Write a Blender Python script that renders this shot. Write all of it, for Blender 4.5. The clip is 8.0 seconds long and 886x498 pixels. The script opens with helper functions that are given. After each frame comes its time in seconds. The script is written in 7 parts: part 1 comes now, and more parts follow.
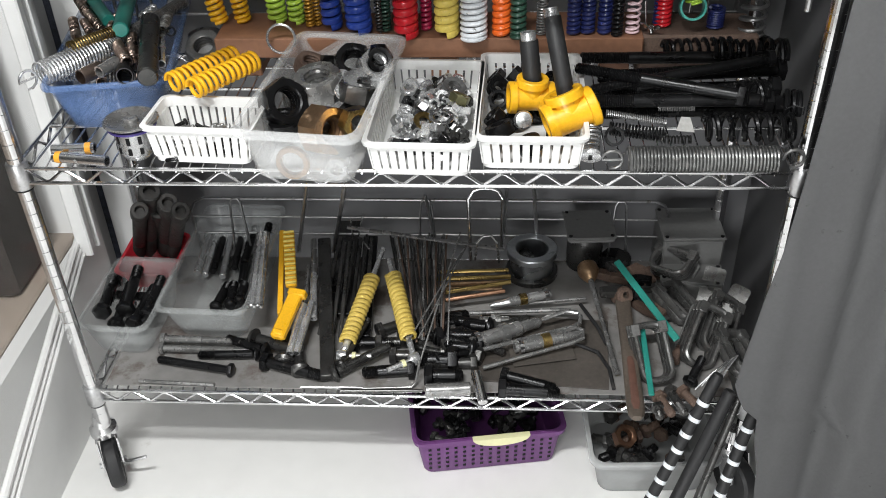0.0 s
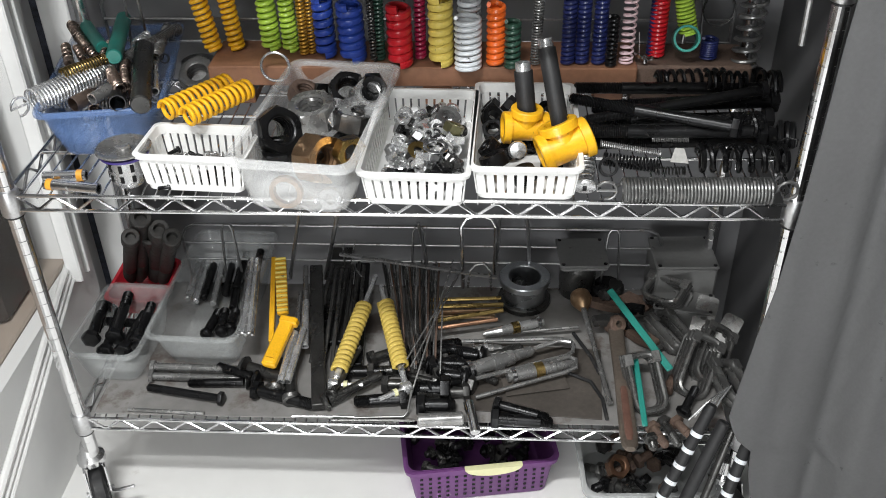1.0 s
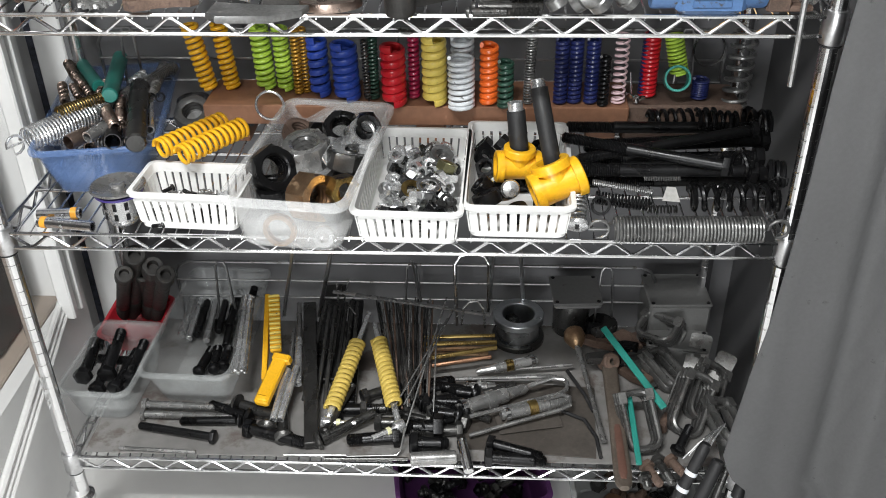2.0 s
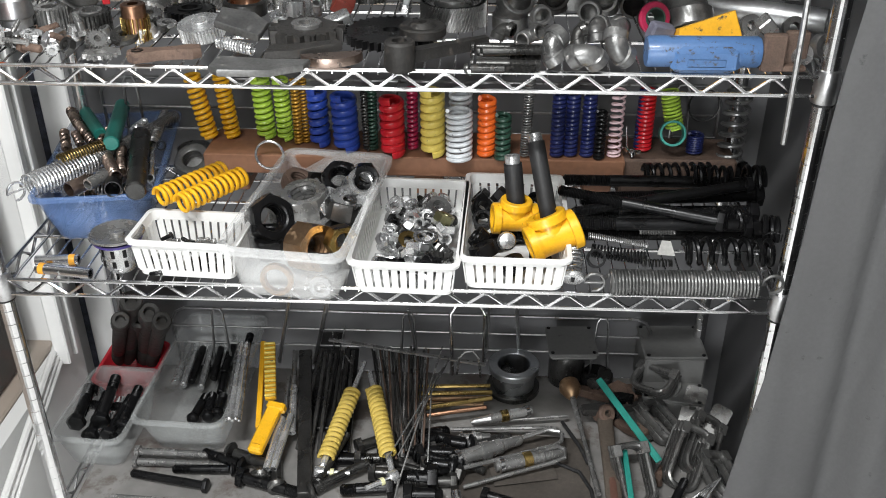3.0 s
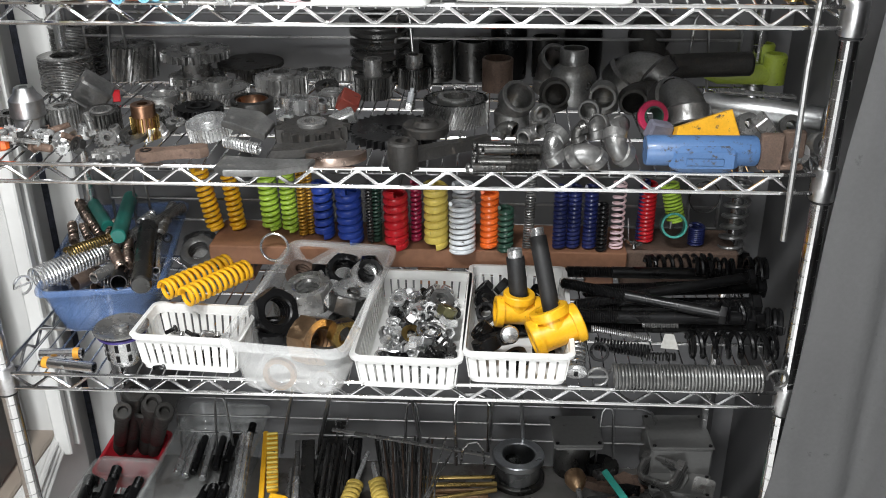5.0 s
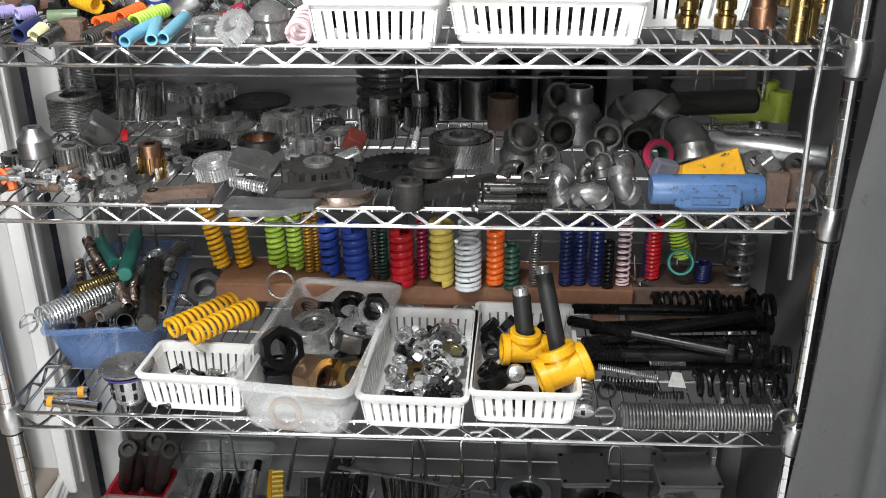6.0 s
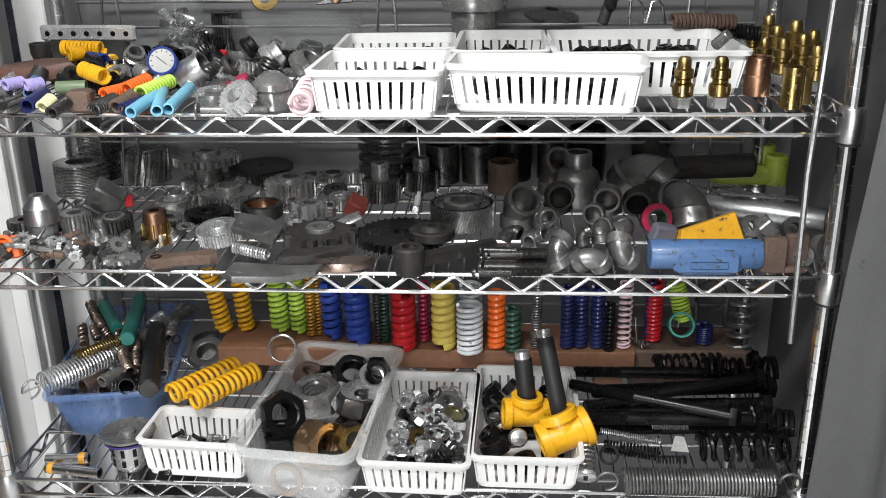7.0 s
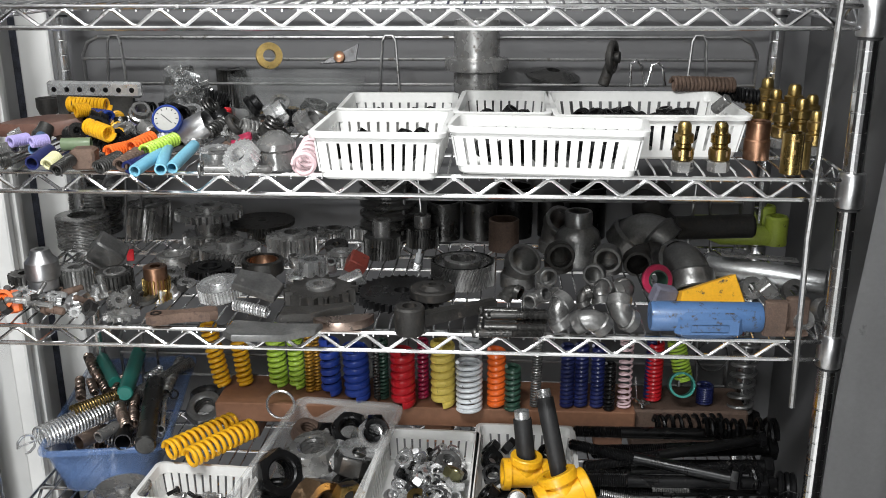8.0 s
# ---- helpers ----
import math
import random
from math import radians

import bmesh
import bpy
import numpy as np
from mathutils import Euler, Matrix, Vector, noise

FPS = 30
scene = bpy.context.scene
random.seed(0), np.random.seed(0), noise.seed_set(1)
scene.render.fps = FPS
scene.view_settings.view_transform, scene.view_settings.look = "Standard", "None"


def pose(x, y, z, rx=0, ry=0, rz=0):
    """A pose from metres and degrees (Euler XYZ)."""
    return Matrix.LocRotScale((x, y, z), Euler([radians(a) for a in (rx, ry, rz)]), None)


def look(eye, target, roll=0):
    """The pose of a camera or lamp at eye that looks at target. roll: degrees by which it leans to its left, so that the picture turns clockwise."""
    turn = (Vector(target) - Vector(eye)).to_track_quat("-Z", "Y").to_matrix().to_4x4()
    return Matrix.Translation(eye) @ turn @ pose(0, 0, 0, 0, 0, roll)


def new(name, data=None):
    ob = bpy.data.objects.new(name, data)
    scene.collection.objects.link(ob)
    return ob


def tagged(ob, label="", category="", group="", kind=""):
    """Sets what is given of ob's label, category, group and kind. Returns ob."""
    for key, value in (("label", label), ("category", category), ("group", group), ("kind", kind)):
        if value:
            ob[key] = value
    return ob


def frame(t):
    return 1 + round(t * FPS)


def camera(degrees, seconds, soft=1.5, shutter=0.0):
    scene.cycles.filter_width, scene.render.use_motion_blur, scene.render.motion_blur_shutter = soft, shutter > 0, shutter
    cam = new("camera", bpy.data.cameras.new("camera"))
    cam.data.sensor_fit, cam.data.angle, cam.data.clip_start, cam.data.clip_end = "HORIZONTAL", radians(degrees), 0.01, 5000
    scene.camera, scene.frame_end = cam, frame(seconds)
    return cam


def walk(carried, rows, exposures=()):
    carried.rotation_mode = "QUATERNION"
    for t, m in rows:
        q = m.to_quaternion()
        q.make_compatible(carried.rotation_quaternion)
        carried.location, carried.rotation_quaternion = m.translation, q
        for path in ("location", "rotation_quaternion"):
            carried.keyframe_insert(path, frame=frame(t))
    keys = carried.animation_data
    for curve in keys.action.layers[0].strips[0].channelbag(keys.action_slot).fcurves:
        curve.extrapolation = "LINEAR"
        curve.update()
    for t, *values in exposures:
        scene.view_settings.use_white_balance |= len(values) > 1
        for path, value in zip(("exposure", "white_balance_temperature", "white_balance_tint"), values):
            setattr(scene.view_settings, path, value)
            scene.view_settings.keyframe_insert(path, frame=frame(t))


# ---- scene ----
cam = camera(50.22, 8.0, soft=0.9)
# seconds, eye x, y, z, pitch, roll, yaw
ROWS = [
    (0.0, 0.1523, -1.2268, 1.4692, -36.227, -1.871, 4.218),
    (0.5, 0.1471, -1.2176, 1.4740, -35.133, -1.282, 3.443),
    (1.0, 0.1455, -1.2138, 1.4770, -34.989, -1.115, 3.400),
    (1.5, 0.1483, -1.2135, 1.4792, -34.027, -1.193, 3.174),
    (3.0, 0.1499, -1.2152, 1.4955, -30.184, -0.048, 2.773),
    (3.5, 0.1519, -1.2134, 1.5046, -28.639, -0.092, 2.629),
    (4.0, 0.1525, -1.2104, 1.5108, -27.805, -0.303, 3.033),
    (4.5, 0.1536, -1.2101, 1.5186, -26.591, -0.218, 3.025),
    (6.0, 0.1553, -1.2018, 1.5358, -23.837, -0.575, 3.605),
    (6.5, 0.1583, -1.2042, 1.5426, -22.125, -0.642, 3.562),
    (7.0, 0.1594, -1.2054, 1.5506, -20.425, -0.875, 3.785),
    (7.5, 0.1579, -1.2034, 1.5586, -19.169, -0.583, 4.024),
    (8.0, 0.1579, -1.2010, 1.5676, -17.584, -0.269, 3.732),
]
walk(cam, [(t, pose(x, y, z, 0, 0, yaw) @ pose(0, 0, 0, 90 + pitch, 0, 0) @ pose(0, 0, 0, 0, 0, roll)) for t, x, y, z, pitch, roll, yaw in ROWS],
     exposures=[(0.0, -0.34), (4.0, -0.3), (8.0, -0.66)])

# ---- light: two ceiling strips, and daylight through the wide window opposite the shelving ----
world = bpy.data.worlds.new("room_air")
scene.world = world
world.use_nodes = True
world.node_tree.nodes["Background"].inputs[0].default_value = (0.75, 0.8, 0.9, 1)
world.node_tree.nodes["Background"].inputs[1].default_value = 0.015


def area_lamp(name, eye, target, sx, sy, watts, colour=(1, 0.98, 0.95), spread=180):
    data = bpy.data.lights.new(name, "AREA")
    data.shape, data.size, data.size_y, data.energy, data.color = "RECTANGLE", sx, sy, watts, colour
    data.spread = radians(spread)
    ob = new(name, data)
    ob.matrix_world = look(eye, target)
    return ob


area_lamp("ceiling_lamp", (-0.3, -1.1, 2.44), (-0.4, -0.3, 0.0), 0.75, 0.1, 60, (0.98, 0.99, 0.98))
area_lamp("ceiling_lamp", (-0.3, -2.3, 2.44), (-0.4, 0.3, 0.7), 0.75, 0.16, 14, (0.98, 0.99, 0.98))
area_lamp("window_light", (-0.32, -3.19, 0.8), (-0.32, 0.0, 0.8), 0.7, 1.2, 58, (0.97, 0.99, 1.0))

# ---- materials ----
MATS = {}


def mat(name, colour, rough=0.5, metal=0.0, var=0.25, scale=60.0, bump=0.15, dirt=None, dirt_amount=0.0, alpha=1.0, trans=0.0, coat=0.0, rand=0.0, bscale=None, bdist=0.001):
    """Node material: a base colour broken up at two scales, grain in the roughness, fine relief, optional dirt or rust in patches."""
    if name in MATS:
        return MATS[name]
    m = bpy.data.materials.new(name)
    m.use_nodes = True
    nt = m.node_tree
    N, Lk = nt.nodes, nt.links
    b = N["Principled BSDF"]
    tc = N.new("ShaderNodeTexCoord")
    info = N.new("ShaderNodeObjectInfo")
    shift = N.new("ShaderNodeVectorMath")
    shift.operation = "MULTIPLY_ADD"
    shift.inputs[1].default_value = (7.0, 5.0, 3.0)
    Lk.new(info.outputs["Random"], shift.inputs[0])
    Lk.new(tc.outputs["Object"], shift.inputs[2])
    n1 = N.new("ShaderNodeTexNoise")
    n1.inputs["Scale"].default_value, n1.inputs["Detail"].default_value = scale * 0.25, 4
    n2 = N.new("ShaderNodeTexNoise")
    n2.inputs["Scale"].default_value, n2.inputs["Detail"].default_value = scale * 3, 5
    for n in (n1, n2):
        Lk.new(shift.outputs[0], n.inputs["Vector"])
    mixn = N.new("ShaderNodeMath")
    mixn.operation = "MULTIPLY_ADD"
    mixn.inputs[1].default_value = 0.45
    Lk.new(n2.outputs[0], mixn.inputs[0])
    half = N.new("ShaderNodeMath")
    half.operation = "MULTIPLY"
    half.inputs[1].default_value = 0.55
    Lk.new(n1.outputs[0], half.inputs[0])
    Lk.new(half.outputs[0], mixn.inputs[2])
    ramp = N.new("ShaderNodeMapRange")
    ramp.inputs["From Min"].default_value, ramp.inputs["From Max"].default_value = 0.32, 0.68
    ramp.inputs["To Min"].default_value, ramp.inputs["To Max"].default_value = 1 - var, 1 + var
    Lk.new(mixn.outputs[0], ramp.inputs[0])
    last = ramp.outputs[0]
    if rand:
        r = N.new("ShaderNodeMapRange")
        r.inputs["To Min"].default_value, r.inputs["To Max"].default_value = 1 - rand, 1 + rand
        Lk.new(info.outputs["Random"], r.inputs[0])
        mm = N.new("ShaderNodeMath")
        mm.operation = "MULTIPLY"
        Lk.new(last, mm.inputs[0])
        Lk.new(r.outputs[0], mm.inputs[1])
        last = mm.outputs[0]
    col = N.new("ShaderNodeVectorMath")
    col.operation = "SCALE"
    col.inputs[0].default_value = colour
    Lk.new(last, col.inputs["Scale"])
    out = col.outputs[0]
    rr = N.new("ShaderNodeMapRange")
    rr.inputs["To Min"].default_value, rr.inputs["To Max"].default_value = max(rough - 0.08, 0.03), min(rough + 0.08, 1)
    rr.inputs["From Min"].default_value, rr.inputs["From Max"].default_value = 0.3, 0.7
    Lk.new(n1.outputs[0], rr.inputs[0])
    rough_out = rr.outputs[0]
    if dirt:
        n3 = N.new("ShaderNodeTexNoise")
        n3.inputs["Scale"].default_value, n3.inputs["Detail"].default_value, n3.inputs["Roughness"].default_value = scale * 0.8, 6, 0.65
        Lk.new(shift.outputs[0], n3.inputs["Vector"])
        mask = N.new("ShaderNodeMapRange")
        mask.inputs["From Min"].default_value, mask.inputs["From Max"].default_value = 0.68 - 0.3 * dirt_amount, 0.76 - 0.3 * dirt_amount
        Lk.new(n3.outputs[0], mask.inputs[0])
        mx = N.new("ShaderNodeMix")
        mx.data_type = "RGBA"
        Lk.new(mask.outputs[0], mx.inputs[0])
        Lk.new(out, mx.inputs[6])
        mx.inputs[7].default_value = (*dirt, 1)
        out = mx.outputs[2]
        mr = N.new("ShaderNodeMath")
        mr.operation = "MULTIPLY_ADD"
        mr.inputs[1].default_value = 0.35
        Lk.new(mask.outputs[0], mr.inputs[0])
        Lk.new(rough_out, mr.inputs[2])
        rough_out = mr.outputs[0]
        if metal:
            mm = N.new("ShaderNodeMapRange")
            mm.inputs["To Min"].default_value, mm.inputs["To Max"].default_value = metal, metal * 0.25
            Lk.new(mask.outputs[0], mm.inputs[0])
            Lk.new(mm.outputs[0], b.inputs["Metallic"])
    Lk.new(out, b.inputs["Base Color"])
    Lk.new(rough_out, b.inputs["Roughness"])
    if not (dirt and metal):
        b.inputs["Metallic"].default_value = metal
    b.inputs["Alpha"].default_value = alpha
    b.inputs["Transmission Weight"].default_value = trans
    b.inputs["Coat Weight"].default_value = coat
    if trans:
        b.inputs["IOR"].default_value = 1.2
    if bump:
        bp = N.new("ShaderNodeBump")
        bp.inputs["Strength"].default_value, bp.inputs["Distance"].default_value = bump, bdist
        nb = N.new("ShaderNodeTexNoise")
        nb.inputs["Scale"].default_value, nb.inputs["Detail"].default_value = bscale or scale * 4, 3
        Lk.new(shift.outputs[0], nb.inputs["Vector"])
        Lk.new(nb.outputs[0], bp.inputs["Height"])
        Lk.new(bp.outputs[0], b.inputs["Normal"])
    MATS[name] = m
    return m


CHROME = mat("chrome", (0.78, 0.78, 0.79), 0.2, 1.0, 0.1, 80, 0.05, (0.25, 0.24, 0.23), 0.12)
CHROME_POST = mat("post_chrome", (0.82, 0.82, 0.83), 0.16, 1.0, 0.06, 40, 0.03)
CHROME_DULL = mat("dull_chrome", (0.6, 0.6, 0.61), 0.34, 1.0, 0.2, 60, 0.1, (0.2, 0.19, 0.18), 0.2)
ZINC = mat("zinc_plate", (0.68, 0.685, 0.69), 0.25, 0.78, 0.25, 120, 0.08, (0.16, 0.155, 0.15), 0.15, rand=0.3)
STEEL = mat("bare_steel", (0.31, 0.308, 0.304), 0.26, 0.7, 0.25, 120, 0.1, (0.12, 0.10, 0.09), 0.3, rand=0.25)
GALV = mat("galvanised_iron", (0.19, 0.19, 0.188), 0.34, 0.75, 0.3, 90, 0.2, (0.18, 0.17, 0.165), 0.35, rand=0.2)
DARK = mat("dark_steel", (0.075, 0.074, 0.072), 0.3, 0.75, 0.3, 110, 0.3, (0.035, 0.03, 0.027), 0.3, rand=0.3)
BLACK = mat("black_oxide", (0.013, 0.013, 0.014), 0.3, 0.6, 0.3, 110, 0.25, (0.035, 0.031, 0.028), 0.22, rand=0.25)
IRON = mat("cast_iron", (0.05, 0.048, 0.046), 0.55, 0.6, 0.3, 100, 0.5, (0.05, 0.042, 0.036), 0.4, rand=0.25)
BRASS = mat("brass", (0.38, 0.27, 0.1), 0.3, 1.0, 0.25, 90, 0.15, (0.2, 0.12, 0.05), 0.25, rand=0.15)
COPPER = mat("copper", (0.34, 0.19, 0.12), 0.34, 1.0, 0.25, 90, 0.2, (0.22, 0.11, 0.06), 0.25, rand=0.2)
PLATED = mat("dull_copper_plate", (0.34, 0.26, 0.22), 0.3, 1.0, 0.25, 90, 0.2, (0.1, 0.08, 0.07), 0.3, rand=0.3)
BRONZE = mat("bronze", (0.5, 0.33, 0.2), 0.35, 1.0, 0.2, 70, 0.2, (0.22, 0.14, 0.08), 0.3)
RUST = mat("rusty_iron", (0.125, 0.082, 0.062), 0.72, 0.2, 0.35, 120, 0.6, (0.09, 0.06, 0.05), 0.4, rand=0.2)
RUBBER = mat("black_rubber", (0.014, 0.014, 0.015), 0.6, 0.0, 0.3, 60, 0.2, (0.04, 0.037, 0.035), 0.25)
WHITE = mat("white_plastic", (0.8, 0.8, 0.79), 0.42, 0.0, 0.04, 60, 0.06, (0.6, 0.58, 0.55), 0.03)
CLEAR = mat("cloudy_clear_plastic", (0.52, 0.54, 0.54), 0.3, 0.0, 0.04, 40, 0.05, alpha=0.24, coat=0.2)
FROST = mat("frosted_plastic", (0.86, 0.87, 0.87), 0.4, 0.0, 0.04, 40, 0.05, alpha=0.27, coat=0.2)
BLUE_TUB = mat("blue_clear_plastic", (0.14, 0.25, 0.52), 0.3, 0.0, 0.08, 40, 0.05, alpha=0.36, coat=0.3)
PURPLE = mat("purple_plastic", (0.14, 0.045, 0.17), 0.5, 0.0, 0.12, 40, 0.1)
CREAM = mat("cream_plastic", (0.72, 0.7, 0.42), 0.45, 0.0, 0.06, 40, 0.05)
RED_TUB = mat("red_plastic", (0.5, 0.02, 0.035), 0.4, 0.0, 0.1, 40, 0.05)
GREY_PAINT = mat("grey_paint", (0.14, 0.14, 0.137), 0.5, 0.0, 0.12, 40, 0.15, (0.09, 0.085, 0.08), 0.15)


def paint(name, colour, rough=0.38, wear=0.12, metal=0.0):
    return mat(name, colour, rough, metal, 0.14, 90, 0.1, (0.05, 0.045, 0.04), wear, coat=0.15)


YELLOW = paint("yellow_enamel", (0.8, 0.42, 0.015), 0.34, 0.08)
YELLOW_PALE = paint("pale_yellow_enamel", (0.72, 0.56, 0.12), 0.4, 0.16)
MUSTARD = paint("mustard_enamel", (0.6, 0.44, 0.1), 0.42, 0.1)
LIME = paint("lime_enamel", (0.42, 0.62, 0.07), 0.4, 0.12)
GOLD = paint("gold_enamel", (0.45, 0.24, 0.03), 0.35, 0.1, 0.5)
BLUE = paint("blue_enamel", (0.02, 0.055, 0.32), 0.35, 0.08)
NAVY = paint("navy_enamel", (0.012, 0.018, 0.09), 0.4, 0.08)
DGREEN = paint("dark_green_enamel", (0.02, 0.06, 0.04), 0.4, 0.08)
RED = paint("red_enamel", (0.5, 0.012, 0.02), 0.33, 0.06)
CRIMSON = paint("crimson_enamel", (0.3, 0.012, 0.05), 0.36, 0.08)
ORANGE = paint("orange_enamel", (0.8, 0.14, 0.02), 0.36, 0.08)
WHITE_EN = paint("white_enamel", (0.72, 0.75, 0.78), 0.35, 0.12)
PINK_EN = paint("pink_enamel", (0.75, 0.55, 0.58), 0.35, 0.1)
TEAL = paint("teal_plastic", (0.02, 0.22, 0.18), 0.4, 0.05)
SKY = paint("light_blue_plastic", (0.18, 0.45, 0.6), 0.4, 0.05)
VALVE_BLUE = paint("worn_blue_paint", (0.06, 0.13, 0.28), 0.45, 0.42)
VALVE_GREEN = paint("moss_green_paint", (0.32, 0.4, 0.05), 0.45, 0.1)
LILAC = paint("lilac_enamel", (0.4, 0.35, 0.65), 0.4, 0.1)
OLIVE = paint("olive_paint", (0.13, 0.18, 0.1), 0.5, 0.12)
BROWN = mat("brown_leather", (0.12, 0.06, 0.045), 0.5, 0, 0.25, 60, 0.3)
WOOD = mat("brown_board", (0.24, 0.115, 0.065), 0.6, 0, 0.2, 30, 0.2)
WALL_GREY = mat("grey_wall_paint", (0.15, 0.15, 0.155), 0.7, 0, 0.06, 8, 0.1)
WALL_DIM = mat("dim_wall", (0.13, 0.13, 0.132), 0.7, 0, 0.1, 8, 0.1)
WALL_WHITE = mat("white_wall_paint", (0.78, 0.78, 0.77), 0.6, 0, 0.04, 8, 0.08)
FRAME_WHITE = mat("white_frame_paint", (0.8, 0.8, 0.79), 0.35, 0, 0.04, 20, 0.05)
FLOOR_MAT = mat("white_painted_floor", (0.8, 0.795, 0.78), 0.4, 0, 0.04, 6, 0.12, (0.5, 0.47, 0.44), 0.04)
FABRIC = mat("grey_curtain_cloth", (0.08, 0.08, 0.082), 0.85, 0, 0.1, 60, 0.35, (0.045, 0.045, 0.047), 0.06, bscale=900, bdist=0.0006)
LINER = mat("grey_shelf_liner", (0.22, 0.213, 0.206), 0.6, 0, 0.25, 10, 0.15, (0.12, 0.1, 0.09), 0.45)
GLASS = mat("glass", (0.3, 0.31, 0.31), 0.05, 0, 0.02, 20, 0.0, alpha=0.1)
TAN = mat("tan_floor", (0.36, 0.3, 0.25), 0.6, 0, 0.15, 12, 0.1)
DARK_WOOD = mat("dark_wood", (0.035, 0.027, 0.023), 0.5, 0, 0.3, 20, 0.2)
# white wall toned down to grey, standing in for its weaker light
WHITE_SHADED = mat("shaded_white_wall", (0.62, 0.62, 0.62), 0.5, 0, 0.05, 12, 0.05)


# ---- mesh building ----
class Geo:
    """Collects vertices and faces of one mesh."""

    def __init__(self):
        self.v, self.f = [], []

    def add(self, verts, faces, m=None):
        n = len(self.v)
        self.v += [tuple(m @ Vector(p)) for p in verts] if m is not None else [tuple(p) for p in verts]
        self.f += [tuple(i + n for i in face) for face in faces]
        return self

    def box(self, sx, sy, sz, m=None, c=(0, 0, 0), b=0.0):
        """A box round c, its vertical edges and rims chamfered by b."""
        x, y, z = sx / 2, sy / 2, sz / 2
        if not b:
            vs = [(c[0] + i * x, c[1] + j * y, c[2] + k * z) for k in (-1, 1) for i, j in ((-1, -1), (1, -1), (1, 1), (-1, 1))]
            return self.add(vs, [(3, 2, 1, 0), (4, 5, 6, 7), (0, 1, 5, 4), (1, 2, 6, 5), (2, 3, 7, 6), (3, 0, 4, 7)], m)
        b = min(b, x * 0.9, y * 0.9, z * 0.9)
        rings = []
        for k, ins in ((-z, b), (-z + b, 0), (z - b, 0), (z, b)):
            xx, yy = x - ins, y - ins
            rings.append([(c[0] + px, c[1] + py, c[2] + k) for px, py in
                          ((-xx + b, -yy), (xx - b, -yy), (xx, -yy + b), (xx, yy - b), (xx - b, yy), (-xx + b, yy), (-xx, yy - b), (-xx, -yy + b))])
        return self.loft(rings, m)

    def loft(self, rings, m=None, caps=True, closed=False):
        n, k = len(rings[0]), len(rings)
        faces = [(a * n + i, a * n + (i + 1) % n, ((a + 1) % k) * n + (i + 1) % n, ((a + 1) % k) * n + i) for a in range(k if closed else k - 1) for i in range(n)]
        if caps and not closed:
            faces += [tuple(range(n - 1, -1, -1)), tuple((k - 1) * n + i for i in range(n))]
        return self.add([p for r in rings for p in r], faces, m)

    def lathe(self, profile, seg=20, m=None, caps=True, closed=False):
        """Turns (radius, z) pairs round z."""
        rings = [[(r * math.cos(2 * math.pi * i / seg), r * math.sin(2 * math.pi * i / seg), z) for i in range(seg)] for r, z in profile]
        return self.loft(rings, m, caps, closed)

    def tube(self, pts, r, seg=8, m=None, closed=False, flat=1.0, up=None, caps=True):
        """Sweeps a round (or flattened) section along points."""
        pts = [Vector(p) for p in pts]
        n, rings = len(pts), []
        side = None
        for i, p in enumerate(pts):
            d = (pts[(i + 1) % n] - pts[i - 1]) if closed else (pts[min(i + 1, n - 1)] - pts[max(i - 1, 0)])
            d.normalize()
            ref = Vector(up) if up else (side if side is not None else Vector((0.31, 0.2, 0.93) if abs(d.z) < 0.9 else (1, 0.1, 0)))
            s = (ref - d * ref.dot(d)).normalized()
            w = d.cross(s)
            side = s
            rad = r[i] if isinstance(r, (list, tuple)) else r
            rings.append([p + s * (rad * flat * math.cos(2 * math.pi * j / seg)) + w * (rad * math.sin(2 * math.pi * j / seg)) for j in range(seg)])
        return self.loft(rings, m, caps and not closed, closed)

    def prism(self, poly, z0, z1, m=None, bevel=0.0):
        """Stands a flat outline up from z0 to z1."""
        if bevel:
            cx, cy = sum(p[0] for p in poly) / len(poly), sum(p[1] for p in poly) / len(poly)
            def ring(z, k):
                return [(cx + (x - cx) * k, cy + (y - cy) * k, z) for x, y in poly]
            rad = max(math.hypot(x - cx, y - cy) for x, y in poly)
            k = 1 - bevel / rad
            return self.loft([ring(z0, k), ring(z0 + bevel, 1), ring(z1 - bevel, 1), ring(z1, k)], m)
        return self.loft([[(x, y, z0) for x, y in poly], [(x, y, z1) for x, y in poly]], m)

    def ring_prism(self, outer, inner, z0, z1, m=None):
        """A flat outline with a hole (same number of points) from z0 to z1."""
        n = len(outer)
        vs = [(x, y, z) for z in (z0, z1) for poly in (outer, inner) for x, y in poly]
        fs = []
        for i in range(n):
            j = (i + 1) % n
            fs += [(i, j, 2 * n + j, 2 * n + i), (n + j, n + i, 3 * n + i, 3 * n + j), (j, i, n + i, n + j), (2 * n + i, 2 * n + j, 3 * n + j, 3 * n + i)]
        return self.add(vs, fs, m)

    def mesh(self, name, material, smooth=35):
        me = bpy.data.meshes.new(name)
        me.from_pydata(self.v, [], self.f)
        me.materials.append(material)
        if smooth:
            me.polygons.foreach_set("use_smooth", [True] * len(me.polygons))
            me.set_sharp_from_angle(angle=radians(smooth))
        me.update()
        return me


def circle(r, n, a0=0.0):
    return [(r * math.cos(a0 + 2 * math.pi * i / n), r * math.sin(a0 + 2 * math.pi * i / n)) for i in range(n)]


def part(name, g, material, parent, label="", m=None, smooth=35):
    """One mesh object under a thing or a part."""
    ob = new(name, g.mesh(name, material, smooth) if isinstance(g, Geo) else g)
    ob.parent = parent
    if m is not None:
        ob.matrix_basis = m
    return tagged(ob, label)


